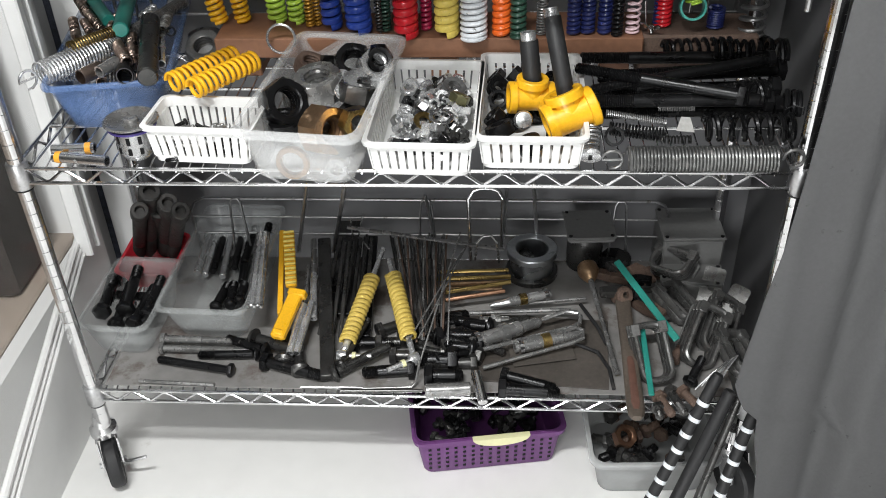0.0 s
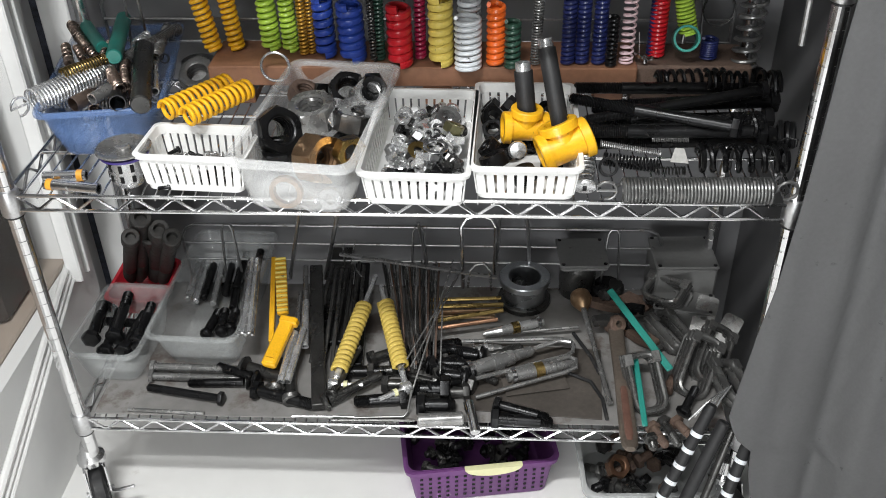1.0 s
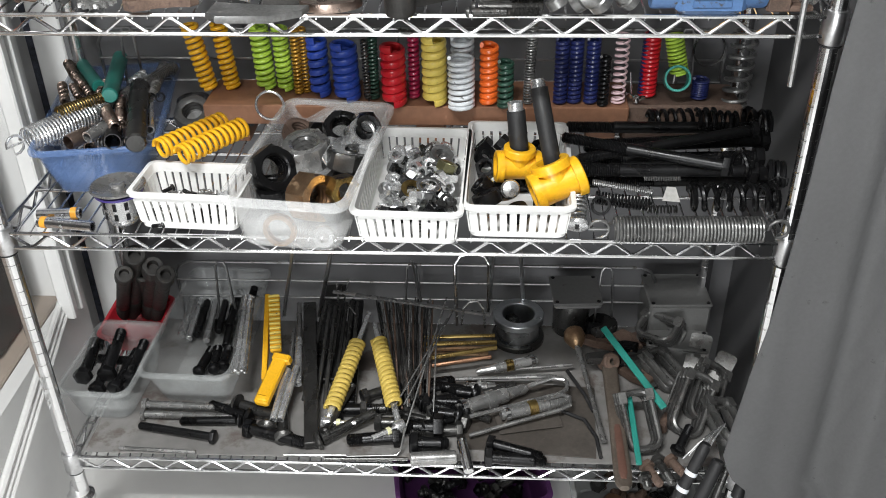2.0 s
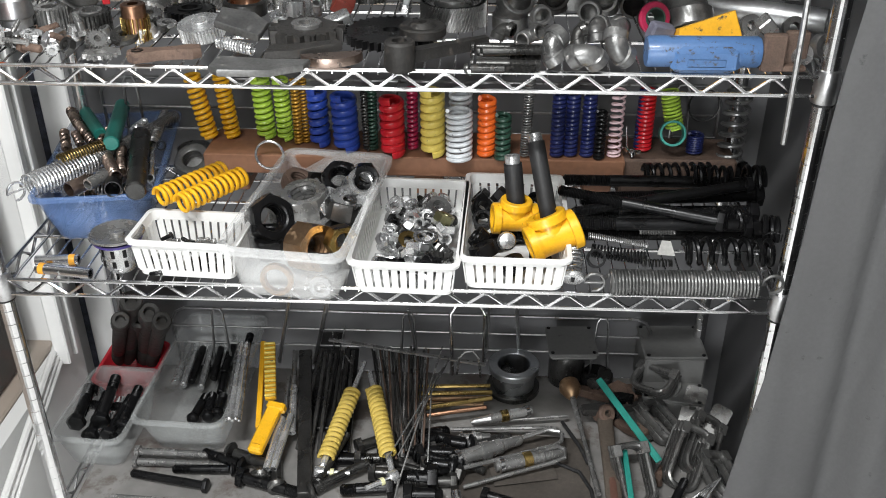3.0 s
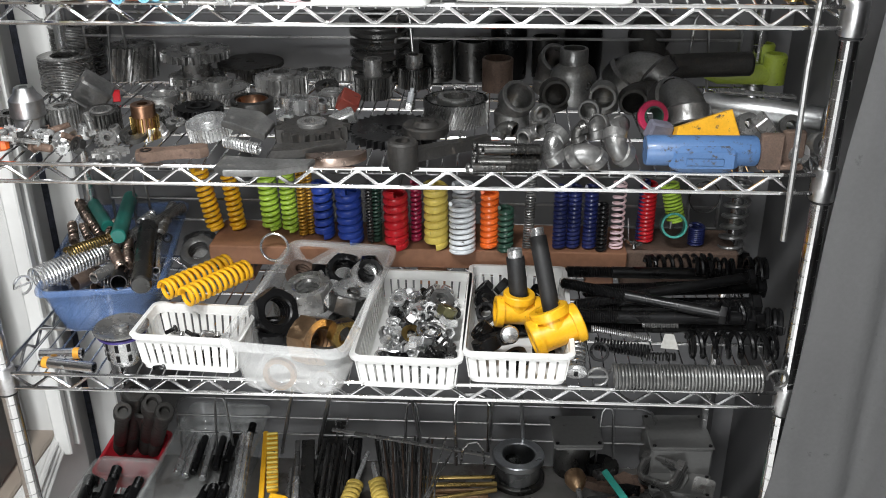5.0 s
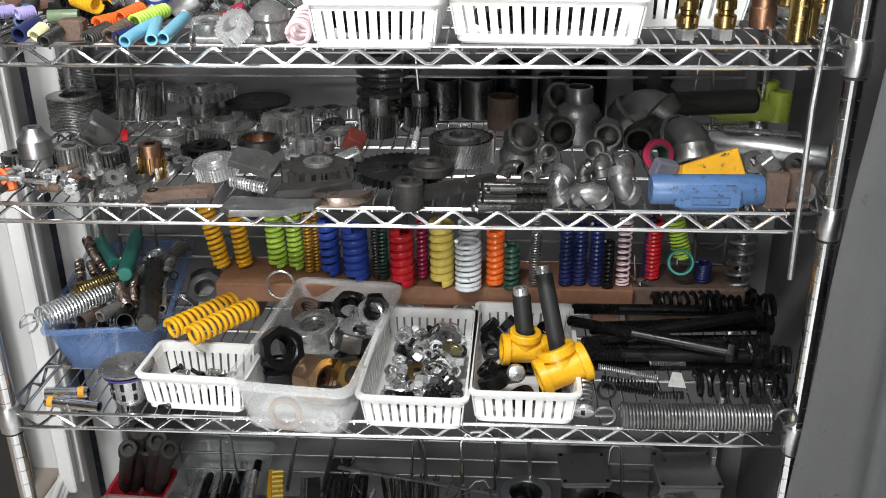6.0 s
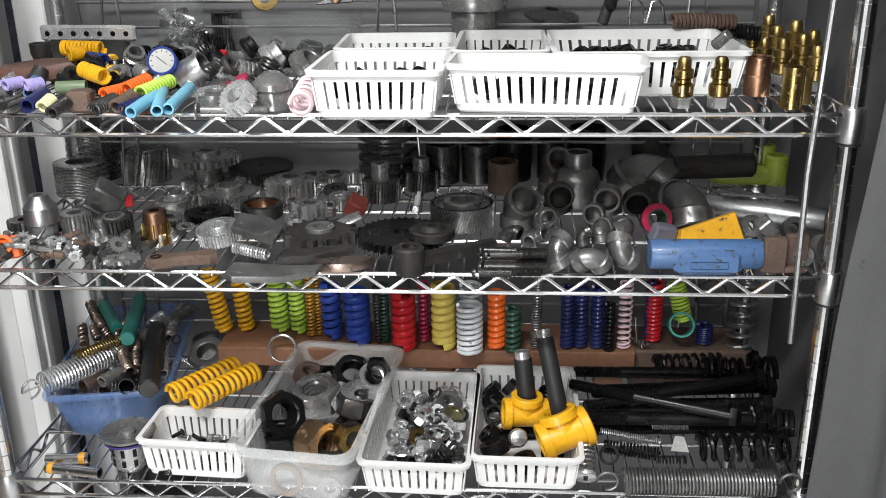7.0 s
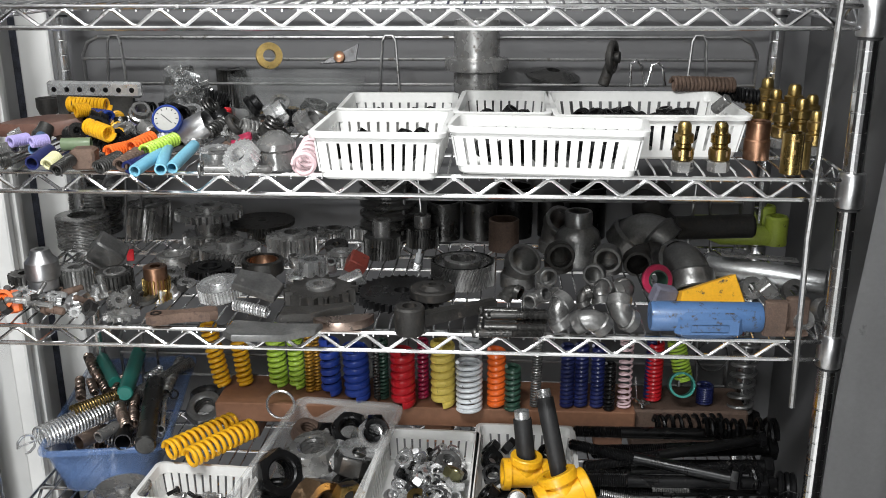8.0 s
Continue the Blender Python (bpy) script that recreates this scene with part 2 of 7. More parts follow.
def thing(name, m, label, category, group="", kind=""):
    ob = new(name)
    ob.empty_display_size = 0.02
    ob.matrix_basis = m
    return tagged(ob, label, category, group, kind)


def solid(name, g, material, m, label, category, group="", kind="", smooth=35):
    ob = new(name, g.mesh(name, material, smooth))
    if m is not None:
        ob.matrix_basis = m
    return tagged(ob, label, category, group, kind)


def along(p0, p1, spin=0.0):
    """A pose at p0 whose z points to p1, and the distance."""
    p0, p1 = Vector(p0), Vector(p1)
    d = p1 - p0
    q = d.to_track_quat("Z", "Y")
    return Matrix.Translation(p0) @ q.to_matrix().to_4x4() @ Matrix.Rotation(radians(spin), 4, "Z"), d.length


# ---- the room ----
FLOOR_Z = 0.0
BACK_Y, LEFT_X, RIGHT_X, FRONT_Y, TOP_Z = 0.5, -0.70, 2.6, -3.2, 2.5
g = Geo().box(RIGHT_X - LEFT_X + 3.2, BACK_Y - FRONT_Y + 1.4, 0.1, c=((RIGHT_X + LEFT_X) / 2 - 1.4, (BACK_Y + FRONT_Y) / 2 + 0.6, -0.05))
solid("floor", g, FLOOR_MAT, None, "white painted floor with grey scuffs", "floor", kind="structure")
g = Geo().box(RIGHT_X - LEFT_X + 3.2, BACK_Y - FRONT_Y + 1.4, 0.1, c=((RIGHT_X + LEFT_X) / 2 - 1.4, (BACK_Y + FRONT_Y) / 2 + 0.6, TOP_Z + 0.05))
solid("ceiling", g, WALL_WHITE, None, "white ceiling", "ceiling", kind="structure")
g = Geo().box(RIGHT_X + 0.667, 0.1, TOP_Z, c=((RIGHT_X - 0.667) / 2, BACK_Y + 0.05, TOP_Z / 2))
solid("wall_north", g, WALL_GREY, None, "plain mid-grey back wall", "wall", kind="structure")
g = Geo().box(0.1, BACK_Y - FRONT_Y, TOP_Z, c=(RIGHT_X + 0.05, (BACK_Y + FRONT_Y) / 2, TOP_Z / 2))
solid("wall_east", g, WALL_DIM, None, "plain grey wall", "wall", kind="structure")
W0, W1, H0, H1 = -0.68, 0.04, 0.18, 1.42
XA, XB = (RIGHT_X + LEFT_X) / 2 - 1.4 - (RIGHT_X - LEFT_X + 3.2) / 2, (RIGHT_X + LEFT_X) / 2 - 1.4 + (RIGHT_X - LEFT_X + 3.2) / 2
g = Geo()
for x0, x1, z0, z1 in ((XA, W0, 0, TOP_Z), (W1, XB, 0, TOP_Z), (W0, W1, 0, H0), (W0, W1, H1, TOP_Z)):
    g.box(x1 - x0, 0.1, z1 - z0, c=((x0 + x1) / 2, FRONT_Y - 0.05, (z0 + z1) / 2))
solid("wall_south", g, WALL_DIM, None, "plain grey wall with a wide window opening", "wall", kind="structure")
# left wall with a glazed casement that stands a little open
SILL = 0.36
g = Geo().box(0.03, 0.345 - FRONT_Y, SILL - 0.02, c=(LEFT_X - 0.015, (0.345 + FRONT_Y) / 2, (SILL - 0.02) / 2))
g.box(0.1, 0.345 - FRONT_Y, TOP_Z - 2.0, c=(LEFT_X - 0.05, (0.345 + FRONT_Y) / 2, (TOP_Z + 2.0) / 2))
g.box(0.1, 0.04, TOP_Z, c=(LEFT_X - 0.05, 0.365, TOP_Z / 2))
g.box(0.1, 1.3, TOP_Z, c=(LEFT_X - 0.05, -2.55, TOP_Z / 2))
solid("wall_west", g, WALL_WHITE, None, "white wall below and around the casement", "wall", kind="structure")
# return of the white wall, its shade painted in as pale grey
g = Geo().box(0.06, 0.16, TOP_Z, c=(-0.785, 0.465, TOP_Z / 2))
solid("wall_west_return", g, WHITE_SHADED, None, "white wall return beside the corner, its shade coloured pale grey", "wall", kind="structure")
win = thing("window_1", pose(0, 0, 0), "white framed glazed casement standing slightly open", "window", kind="structure")
for k, (x, w, d) in enumerate(((0.0, 0.02, 0.03), (-0.002, 0.012, 0.018), (0.004, 0.016, 0.024))):
    part("window_frame", Geo().box(d, w, 1.66, c=(LEFT_X + 0.008 + x, 0.294 + 0.016 * k, SILL + 0.8), b=0.003), FRAME_WHITE, win)
A, B = Vector((-0.714, 0.320, 0.360)), Vector((-0.606, -0.212, 0.360))
ALONG = (B - A).normalized()
FAR_END = A + ALONG * 1.25
m, n = along(A, FAR_END)
for dx, dz, w, h in ((0.0, 0.0, 0.03, 0.014), (0.006, -0.012, 0.02, 0.008), (0.01, -0.022, 0.016, 0.01)):
    g = Geo().tube([A + Vector((dx, 0, dz)), FAR_END + Vector((dx, 0, dz))], h / 2, 8, flat=1.0)
    part("window_sill", g, FRAME_WHITE, win)
g = Geo().add([A + Vector((-0.008, 0, 0)), FAR_END + Vector((-0.008, 0, 0)), FAR_END + Vector((-0.008, 0, 1.6)), A + Vector((-0.008, 0, 1.6)),
               A + Vector((-0.013, 0, 0)), FAR_END + Vector((-0.013, 0, 0)), FAR_END + Vector((-0.013, 0, 1.6)), A + Vector((-0.013, 0, 1.6))],
              [(0, 1, 2, 3), (7, 6, 5, 4), (0, 4, 5, 1), (1, 5, 6, 2), (2, 6, 7, 3), (3, 7, 4, 0)])
pane = part("pane", g, GLASS, win)
pane.visible_shadow = False
# beyond the glass: a tan floor step and a dark cupboard
g = Geo().box(1.468, 3.2, 0.345, c=(-1.466, -1.2, 0.1725), b=0.004)
solid("outer_floor", g, TAN, None, "tan raised floor beyond the glass", "floor", kind="structure")
g = Geo().box(0.1, 5.4, TOP_Z, c=(-2.25, -1.3, TOP_Z / 2))
solid("wall_far_west", g, mat("dim_grey_wall", (0.22, 0.215, 0.21), 0.7, 0, 0.15, 8, 0.1), None, "dim grey wall of the next room", "wall", kind="structure")
cup = thing("cupboard", pose(-1.22, 0.21, 0.345), "dark stained wooden cupboard beyond the glass", "cupboard")
part("body", Geo().box(0.92, 0.17, 0.72, c=(0, 0, 0.36), b=0.01), DARK_WOOD, cup)
for xx in (-0.3, 0.0, 0.3):
    d = part("door", Geo().box(0.28, 0.016, 0.62, c=(xx, -0.094, 0.36), b=0.006), DARK_WOOD, cup)
    part("handle", Geo().box(0.012, 0.014, 0.09, c=(xx + 0.11, -0.108, 0.4), b=0.004), STEEL, d)
for k, (xx, hh, ww) in enumerate(((-0.3, 0.3, 0.22), (0.05, 0.2, 0.3), (0.33, 0.34, 0.2))):
    solid("carton", Geo().box(ww, 0.15, hh, c=(0, 0, hh / 2), b=0.008), (TAN, DARK_WOOD, mat("dull_blue_card", (0.12, 0.14, 0.2), 0.7))[k], pose(-1.22 + xx, 0.21, 1.065, 0, 0, 2 * k), ("brown carton", "dark brown carton", "dull blue carton")[k] + " on the cupboard", "box")
# corner: dark gap with a speckled strip, then a white panel beside the grey wall
g = Geo().box(0.05, 0.02, TOP_Z, c=(-0.745, 0.535, TOP_Z / 2))
solid("corner_gap", g, mat("dark_speckled_strip", (0.05, 0.055, 0.075), 0.7, 0, 0.9, 300, 0.3), None, "dark speckled strip in the wall's corner gap", "strip", kind="structure")
g = Geo().box(0.06, 0.03, TOP_Z, c=(-0.698, 0.512, TOP_Z / 2), b=0.003)
solid("white_panel", g, WALL_WHITE, None, "white painted panel beside the grey wall", "panel", kind="structure")
# side partition: the wall's grey, darkened in colour for the shade on it
g = Geo().box(0.04, 0.46, TOP_Z, c=(0.70, 0.265, TOP_Z / 2))
solid("wall_side_panel", g, mat("shaded_wall_grey", (0.09, 0.09, 0.093), 0.7, 0, 0.08, 8, 0.1), None, "grey partition beside the shelving, shade put into its colour", "wall", kind="structure")

# grey curtain, gathered at its free edge, with a torn hem
rows = []
CURTAIN_EDGE = ((1.95, 0.628), (1.46, 0.61), (1.29, 0.6), (1.12, 0.588), (1.0, 0.582), (0.9, 0.579), (0.78, 0.575), (0.63, 0.566), (0.54, 0.554), (0.42, 0.543), (0.36, 0.538), (0.315, 0.56), (0.303, 0.584), (0.235, 0.59), (0.165, 0.607), (0.05, 0.62))
zs, xs = [e[0] for e in CURTAIN_EDGE][::-1], [e[1] for e in CURTAIN_EDGE][::-1]
NX = 110
for iz in range(81):
    z = 0.05 + 1.95 * (iz / 80)
    x0 = float(np.interp(z, zs, xs))
    row = []
    for ix in range(NX + 1):
        u = ix / NX
        x = x0 + u * (1.75 - x0)
        w = x - 0.03 * (1 - z)
        fold = 0.007 * math.sin((w - 0.55) * 15) + 0.002 * math.sin(w * 41 + z * 1.7) + 0.0015 * math.sin(w * 90 - z * 4)
        crease = -0.045 / (1 + math.exp(-max(-60, min(60, (w - 0.69) / 0.005)))) + 0.014 * math.exp(-((w - 0.672) / 0.016) ** 2) - 0.004 / (1 + math.exp(-max(-60, min(60, (w - 0.598) / 0.003))))
        edge = 0.014 * math.exp(-u * 40)
        row.append((x, -0.11 + fold + crease + edge + 0.004 * noise.noise((x * 9, z * 6, 0)), z))
    rows.append(row)
g = Geo()
n = NX + 1
front = [p for r in rows for p in r]
back = [(x, y + 0.004, z) for x, y, z in front]
fs = [(a * n + i, a * n + i + 1, (a + 1) * n + i + 1, (a + 1) * n + i) for a in range(80) for i in range(NX)]
g.add(front, fs)
g.add(back, [f[::-1] for f in fs])
solid("curtain", g, FABRIC, None, "heavy grey cloth curtain drawn beside the shelving", "curtain", smooth=80)
g = Geo().tube([(0.3, -0.1, 2.02), (1.9, -0.1, 2.02)], 0.012, 12)
solid("curtain_rod", g, CHROME_DULL, None, "plain metal curtain rod", "rod")
# ---- the wire shelving unit ----
SHELVES = (0.239, 0.7182, 1.0655, 1.287, 1.5008)   # height of each front rail
HALF, DEPTH, PITCH, DROP = 0.6, 0.405, 0.0619, 0.0262
unit = thing("wire_shelving_unit", pose(0, 0, 0), "chrome wire shelving unit on rubber casters, five full shelves", "shelving")
RAIL_R = 0.0031


def rail(name, p0, p1, parent, r=RAIL_R, material=None):
    return part(name, Geo().tube([p0, p1], r, 8), material or CHROME, parent)


def truss(parent, z, p0, p1, first):
    """The zigzag wire between the two rails of one edge."""
    p0, p1 = Vector(p0), Vector(p1)
    d = (p1 - p0).normalized()
    pts, s, low = [], first, False
    n = (p1 - p0).length
    while s < n - 0.01:
        q = p0 + d * s
        zz = z - DROP + 0.0035 if low else z - 0.0045
        for e in (-0.0035, 0.0035):
            pts.append((q.x + d.x * e, q.y + d.y * e, zz))
        s, low = s + PITCH / 2, not low
    part("truss_wire", Geo().tube(pts, 0.0026, 6), CHROME, parent)


wire_mesh = Geo().tube([(0, -0.004, -0.006), (0, -0.003, 0.0), (0, 0.02, 0.0035), (0, DEPTH - 0.02, 0.0035), (0, DEPTH + 0.003, 0.0), (0, DEPTH + 0.004, -0.006)], 0.0016, 6).mesh("wire", CHROME)
for level, z in enumerate(SHELVES):
    sh = part("shelf", Geo().tube([(-HALF, DEPTH * 0.33, z - 0.002), (HALF, DEPTH * 0.33, z - 0.002)], 0.0028, 8).tube([(-HALF, DEPTH * 0.67, z - 0.002), (HALF, DEPTH * 0.67, z - 0.002)], 0.0028, 8), CHROME, unit)
    for y in (-0.005, DEPTH + 0.005):
        rail("top_rail", (-HALF + 0.012, y, z), (HALF - 0.012, y, z), sh)
        rail("bottom_rail", (-HALF + 0.015, y, z - DROP), (HALF - 0.015, y, z - DROP), sh)
        truss(sh, z, (-HALF, y, z), (HALF, y, z), 0.014)
    for x in (-HALF - 0.003, HALF + 0.003):
        rail("side_rail", (x, 0.012, z), (x, DEPTH - 0.012, z), sh)
        rail("side_rail", (x, 0.012, z - DROP), (x, DEPTH - 0.012, z - DROP), sh)
        truss(sh, z, (x, 0, z), (x, DEPTH, z), 0.02)
    k = 0
    while -HALF + 0.028 + k * PITCH / 3 < HALF - 0.02:
        part("wire", wire_mesh, None, sh, m=pose(-HALF + 0.026 + k * PITCH / 3, 0, z))
        k += 1
    for x in (-HALF, HALF):
        for y in (0, DEPTH):
            g = Geo().lathe([(0.0165, -0.036), (0.0178, -0.034), (0.0168, 0.006), (0.0158, 0.009), (0.0128, 0.009)], 18, pose(x, y, z))
            part("collar", g, CHROME_DULL, sh)
            part("collar_ring", Geo().lathe([(0.0131, -0.040), (0.0148, -0.040), (0.0148, -0.036), (0.0131, -0.036)], 16, pose(x, y, z), caps=False, closed=True), RUBBER, sh)

# posts: tubes grooved every inch
prof, zz = [], 0.155
while zz < 1.82:
    prof += [(0.0127, zz), (0.0127, zz + 0.0225), (0.0124, zz + 0.0236), (0.0124, zz + 0.0246)]
    zz += 0.0254
post_mesh = Geo().lathe([(0.004, 0.155)] + prof + [(0.0127, zz), (0.011, zz + 0.004)], 20).mesh("post", CHROME_POST, 15)
for x in (-HALF, HALF):
    for y in (0, DEPTH):
        part("post", post_mesh, None, unit, m=pose(x, y, 0))


def caster(x, y, spin):
    m = pose(x, y, 0, 0, 0, spin)
    c = part("caster", Geo().lathe([(0.004, 0.105), (0.02, 0.105), (0.026, 0.112), (0.026, 0.124), (0.018, 0.132), (0.015, 0.15), (0.013, 0.158)], 18, m), CHROME, unit)
    w = Geo().lathe([(0.012, -0.014), (0.046, -0.014), (0.0505, -0.009), (0.0515, 0), (0.0505, 0.009), (0.046, 0.014), (0.012, 0.014)], 28, m @ pose(0.0, -0.028, 0.0515, 0, 90, 0))
    part("wheel", w, RUBBER, c, "worn black rubber wheel")
    for s in (-1, 1):
        fork = [(s * 0.019, 0.02, 0.108), (s * 0.019, -0.03, 0.112), (s * 0.019, -0.046, 0.06), (s * 0.019, -0.032, 0.034), (s * 0.019, -0.014, 0.05)]
        g = Geo().loft([[(q[0] - 0.0015, q[1], q[2]) for q in fork], [(q[0] + 0.0015, q[1], q[2]) for q in fork]], m)
        part("fork_plate", g, CHROME, c)
    part("axle", Geo().tube([(-0.026, -0.028, 0.0515), (0.026, -0.028, 0.0515)], 0.006, 8, m), CHROME_DULL, c)
    part("brake_lever", Geo().tube([(0.02, -0.04, 0.058), (0.035, -0.05, 0.062), (0.062, -0.058, 0.068)], 0.0035, 6, m), CHROME_DULL, c)


for x in (-HALF, HALF):
    for y in (0, DEPTH):
        caster(x - 0.012, y + 0.01, 27)


# dull chrome in a darker tone for the back guards
LEDGE_WIRE = mat("darker_dull_chrome", (0.3, 0.3, 0.3), 0.4, 1.0, 0.25, 60, 0.1, (0.12, 0.11, 0.1), 0.3)


def ledge(z, x0, x1, top, mid, hoops):
    """The wire guard along the back edge of a shelf: a round-ended loop, one bar and three hoops."""
    y = DEPTH
    lg = part("back_ledge", Geo().tube([(x0 + 0.004, y, z + 0.004), (x0, y, top - 0.03), (x0 + 0.01, y, top - 0.01), (x0 + 0.03, y, top), (x1 - 0.03, y, top), (x1 - 0.01, y, top - 0.01), (x1, y, top - 0.03), (x1 - 0.004, y, z + 0.004)], 0.0032, 8), LEDGE_WIRE, unit)
    rail("ledge_bar", (x0 + 0.002, y - 0.004, mid), (x1 - 0.002, y - 0.004, mid), lg, 0.0026, LEDGE_WIRE)
    if mid - z > 0.1:
        rail("ledge_bar", (x0 + 0.002, y - 0.004, mid - 0.042), (x1 - 0.002, y - 0.004, mid - 0.042), lg, 0.0026, LEDGE_WIRE)
    for hx in hoops:
        part("hoop", Geo().tube([(hx - 0.02, y - 0.012, z), (hx - 0.011, y - 0.008, top - 0.006), (hx - 0.006, y - 0.006, top + 0.003), (hx + 0.006, y - 0.006, top + 0.003), (hx + 0.011, y - 0.008, top - 0.006), (hx + 0.02, y - 0.012, z)], 0.0026, 8), LEDGE_WIRE, lg)


ledge(0.239, -0.5, 0.5, 0.396, 0.353, (-0.4, 0.0, 0.4))
ledge(0.7182, -0.56, 0.57, 0.90, 0.845, (-0.5, 0.0, 0.5))
ledge(1.0655, -0.56, 0.57, 1.19, 1.15, (-0.5, 0.0, 0.5))
ledge(1.287, -0.565, 0.572, 1.428, 1.392, (-0.505, -0.035, 0.475))

# grey liner sheet on the bottom shelf
g = Geo().box(1.15, 0.401, 0.002, c=(0.0, DEPTH / 2 - 0.001, 0.2455), b=0.0008)
solid("shelf_liner", g, LINER, None, "thin grey stained liner sheet on the bottom shelf", "sheet")

# thin steel rod that hangs before the shelves
g = Geo().tube([(0.552, -0.020, 0.976), (0.547, -0.020, 1.216), (0.555, -0.020, 1.512), (0.562, -0.020, 1.621)], 0.0042, 8)
solid("hanging_rod", g, GALV, None, "thin bare steel rod hanging beside the shelving post", "rod")
# ---- kinds of things ----
def helix(R, length, turns, r, ends=True, per=18):
    """Points of a coil along z whose last turns lie close."""
    pts, n = [], int(turns * per)
    for i in range(n + 1):
        a = i / n
        s = a
        if ends:
            e = min(1.0, 1.0 / turns)
            # first and last turn are wound close
            if a < e:
                s = (a / e) * (2 * r / length)
            elif a > 1 - e:
                s = 1 - ((1 - a) / e) * (2 * r / length)
            else:
                s = 2 * r / length + (a - e) / (1 - 2 * e) * (1 - 4 * r / length)
        ang = 2 * math.pi * turns * a
        pts.append((R * math.cos(ang), R * math.sin(ang), r + s * (length - 2 * r)))
    return pts


def spring(p0, p1, R, r, turns, material, label, group="", flat=1.0, seg=7, hooks=False, per=18, name="coil_spring"):
    """A coil spring from p0 to p1; R is the outer radius. flat > 1 widens the wire along the axis."""
    m, n = along(p0, p1)
    g = Geo()
    if group == "springs in the blue tub":
        turns = n / (3.0 * r)
    if flat != 1.0:
        # wire as wide as leaves a clear gap between the turns
        flat = max(0.75, min(flat, (0.86 if flat > 1.4 else 0.74) * n / turns / (2 * r)))
    g.tube(helix(R - r, n, turns, r * (flat if flat > 1 else 1), not hooks, per), r, seg, None, False, flat, (0, 0, 1) if flat != 1 else None)
    if hooks:
        q = R - r
        g.tube([(q, 0, 0.0), (q * 0.6, 0, -q * 0.3), (0, 0, -q * 0.3)] + [(0, q * 0.85 * math.sin(a), -q * 1.15 - q * 0.85 * -math.cos(a) * -1) for a in [k * 0.55 for k in range(0, 10)]], r, seg)
        g.tube([(q, 0, n), (q * 0.6, 0, n + q * 0.3), (0, 0, n + q * 0.3)] + [(0, q * 0.85 * math.sin(a), n + q * 1.15 + q * 0.85 * -math.cos(a)) for a in [k * 0.55 for k in range(0, 10)]], r, seg)
    return solid(name, g, material, m, label, "spring", group)


def threads(g, r, z0, z1, pitch, m=None, seg=14):
    n = max(2, int((z1 - z0) / pitch))
    prof = []
    for i in range(n):
        z = z0 + (z1 - z0) * i / n
        prof += [(r * 0.88, z), (r, z + pitch * 0.5)]
    g.lathe(prof + [(r * 0.88, z1)], seg, m)


def hexagon(r, a0=0.0):
    return [(r * math.cos(a0 + k * math.pi / 3), r * math.sin(a0 + k * math.pi / 3)) for k in range(6)]


def bolt(p0, p1, r, material, label, group="", head="hex", thread=0.4, hr=None, name="bolt"):
    """A bolt whose head sits at p0 and whose threaded tip is at p1."""
    m, n = along(p0, p1, 17)
    hr = hr or r * 1.75
    t = thing(name, m, label, "bolt", group)
    if head == "hex":
        g = Geo().lathe([(hr * 0.8, 0), (hr * 0.95, r * 0.12), (hr, r * 0.3)] + [(hr, r * 1.25), (hr * 0.9, r * 1.3)], 6)
    elif head == "socket":
        g = Geo().lathe([(hr * 0.5, r * 0.9), (hr * 0.55, 0.0), (hr * 0.9, 0.0), (hr, r * 0.15), (hr, r * 2.0), (r, r * 2.0)], 16)
    else:
        g = Geo().lathe([(hr * 0.3, -r * 0.5), (hr * 0.8, -r * 0.25), (hr, r * 0.2), (hr, r * 0.5)], 16)
    part("head", g, material, t)
    top = r * 1.9 if head == "socket" else r * 1.2
    g = Geo().lathe([(r, top), (r, n * (1 - thread))], 14)
    if thread > 0:
        threads(g, r, n * (1 - thread), n - r * 0.3, max(r * 0.28, 0.0014))
        g.lathe([(r * 0.88, n - r * 0.3), (r * 0.6, n)], 14)
    part("shank", g, material, t)
    return t


def nut_geo(r, h, hole=0.56, rings=True):
    """A chamfered hexagonal nut standing on z = 0."""
    seg = 24
    g = Geo()
    def hexr(a):
        k = a % (math.pi / 3) - math.pi / 6
        return r * math.cos(math.pi / 6) / math.cos(k)
    angs = [2 * math.pi * i / seg for i in range(seg)]
    def ring(rf, z):
        return [(rf(a) * math.cos(a), rf(a) * math.sin(a), z) for a in angs]
    rr = lambda k: (lambda a: min(hexr(a), k))
    hr = r * hole
    inner = []
    if rings:
        n = max(3, int(h / (r * 0.12)))
        for i in range(n, -1, -1):
            inner.append(ring(lambda a, q=(hr if i % 2 else hr * 0.92): q, h * 0.06 + h * 0.88 * i / n))
    loops = [ring(rr(r * 0.9), 0), ring(rr(r), h * 0.1), ring(rr(r), h * 0.9), ring(rr(r * 0.9), h), ring(lambda a: hr * 1.12, h)] + inner + [ring(lambda a: hr * 1.12, 0)]
    return g.loft(loops, None, False, True)


NUTS = {}


def nut(c, r, h, material, label, rot=(0, 0, 0), group="", hole=0.56, name="hex_nut"):
    key = (round(r, 4), round(h, 4), material.name, hole)
    if key not in NUTS:
        NUTS[key] = nut_geo(r, h, hole).mesh(name, material, 28)
    ob = new(name, NUTS[key])
    ob.matrix_basis = pose(*c, *rot)
    return tagged(ob, label, "nut", group)


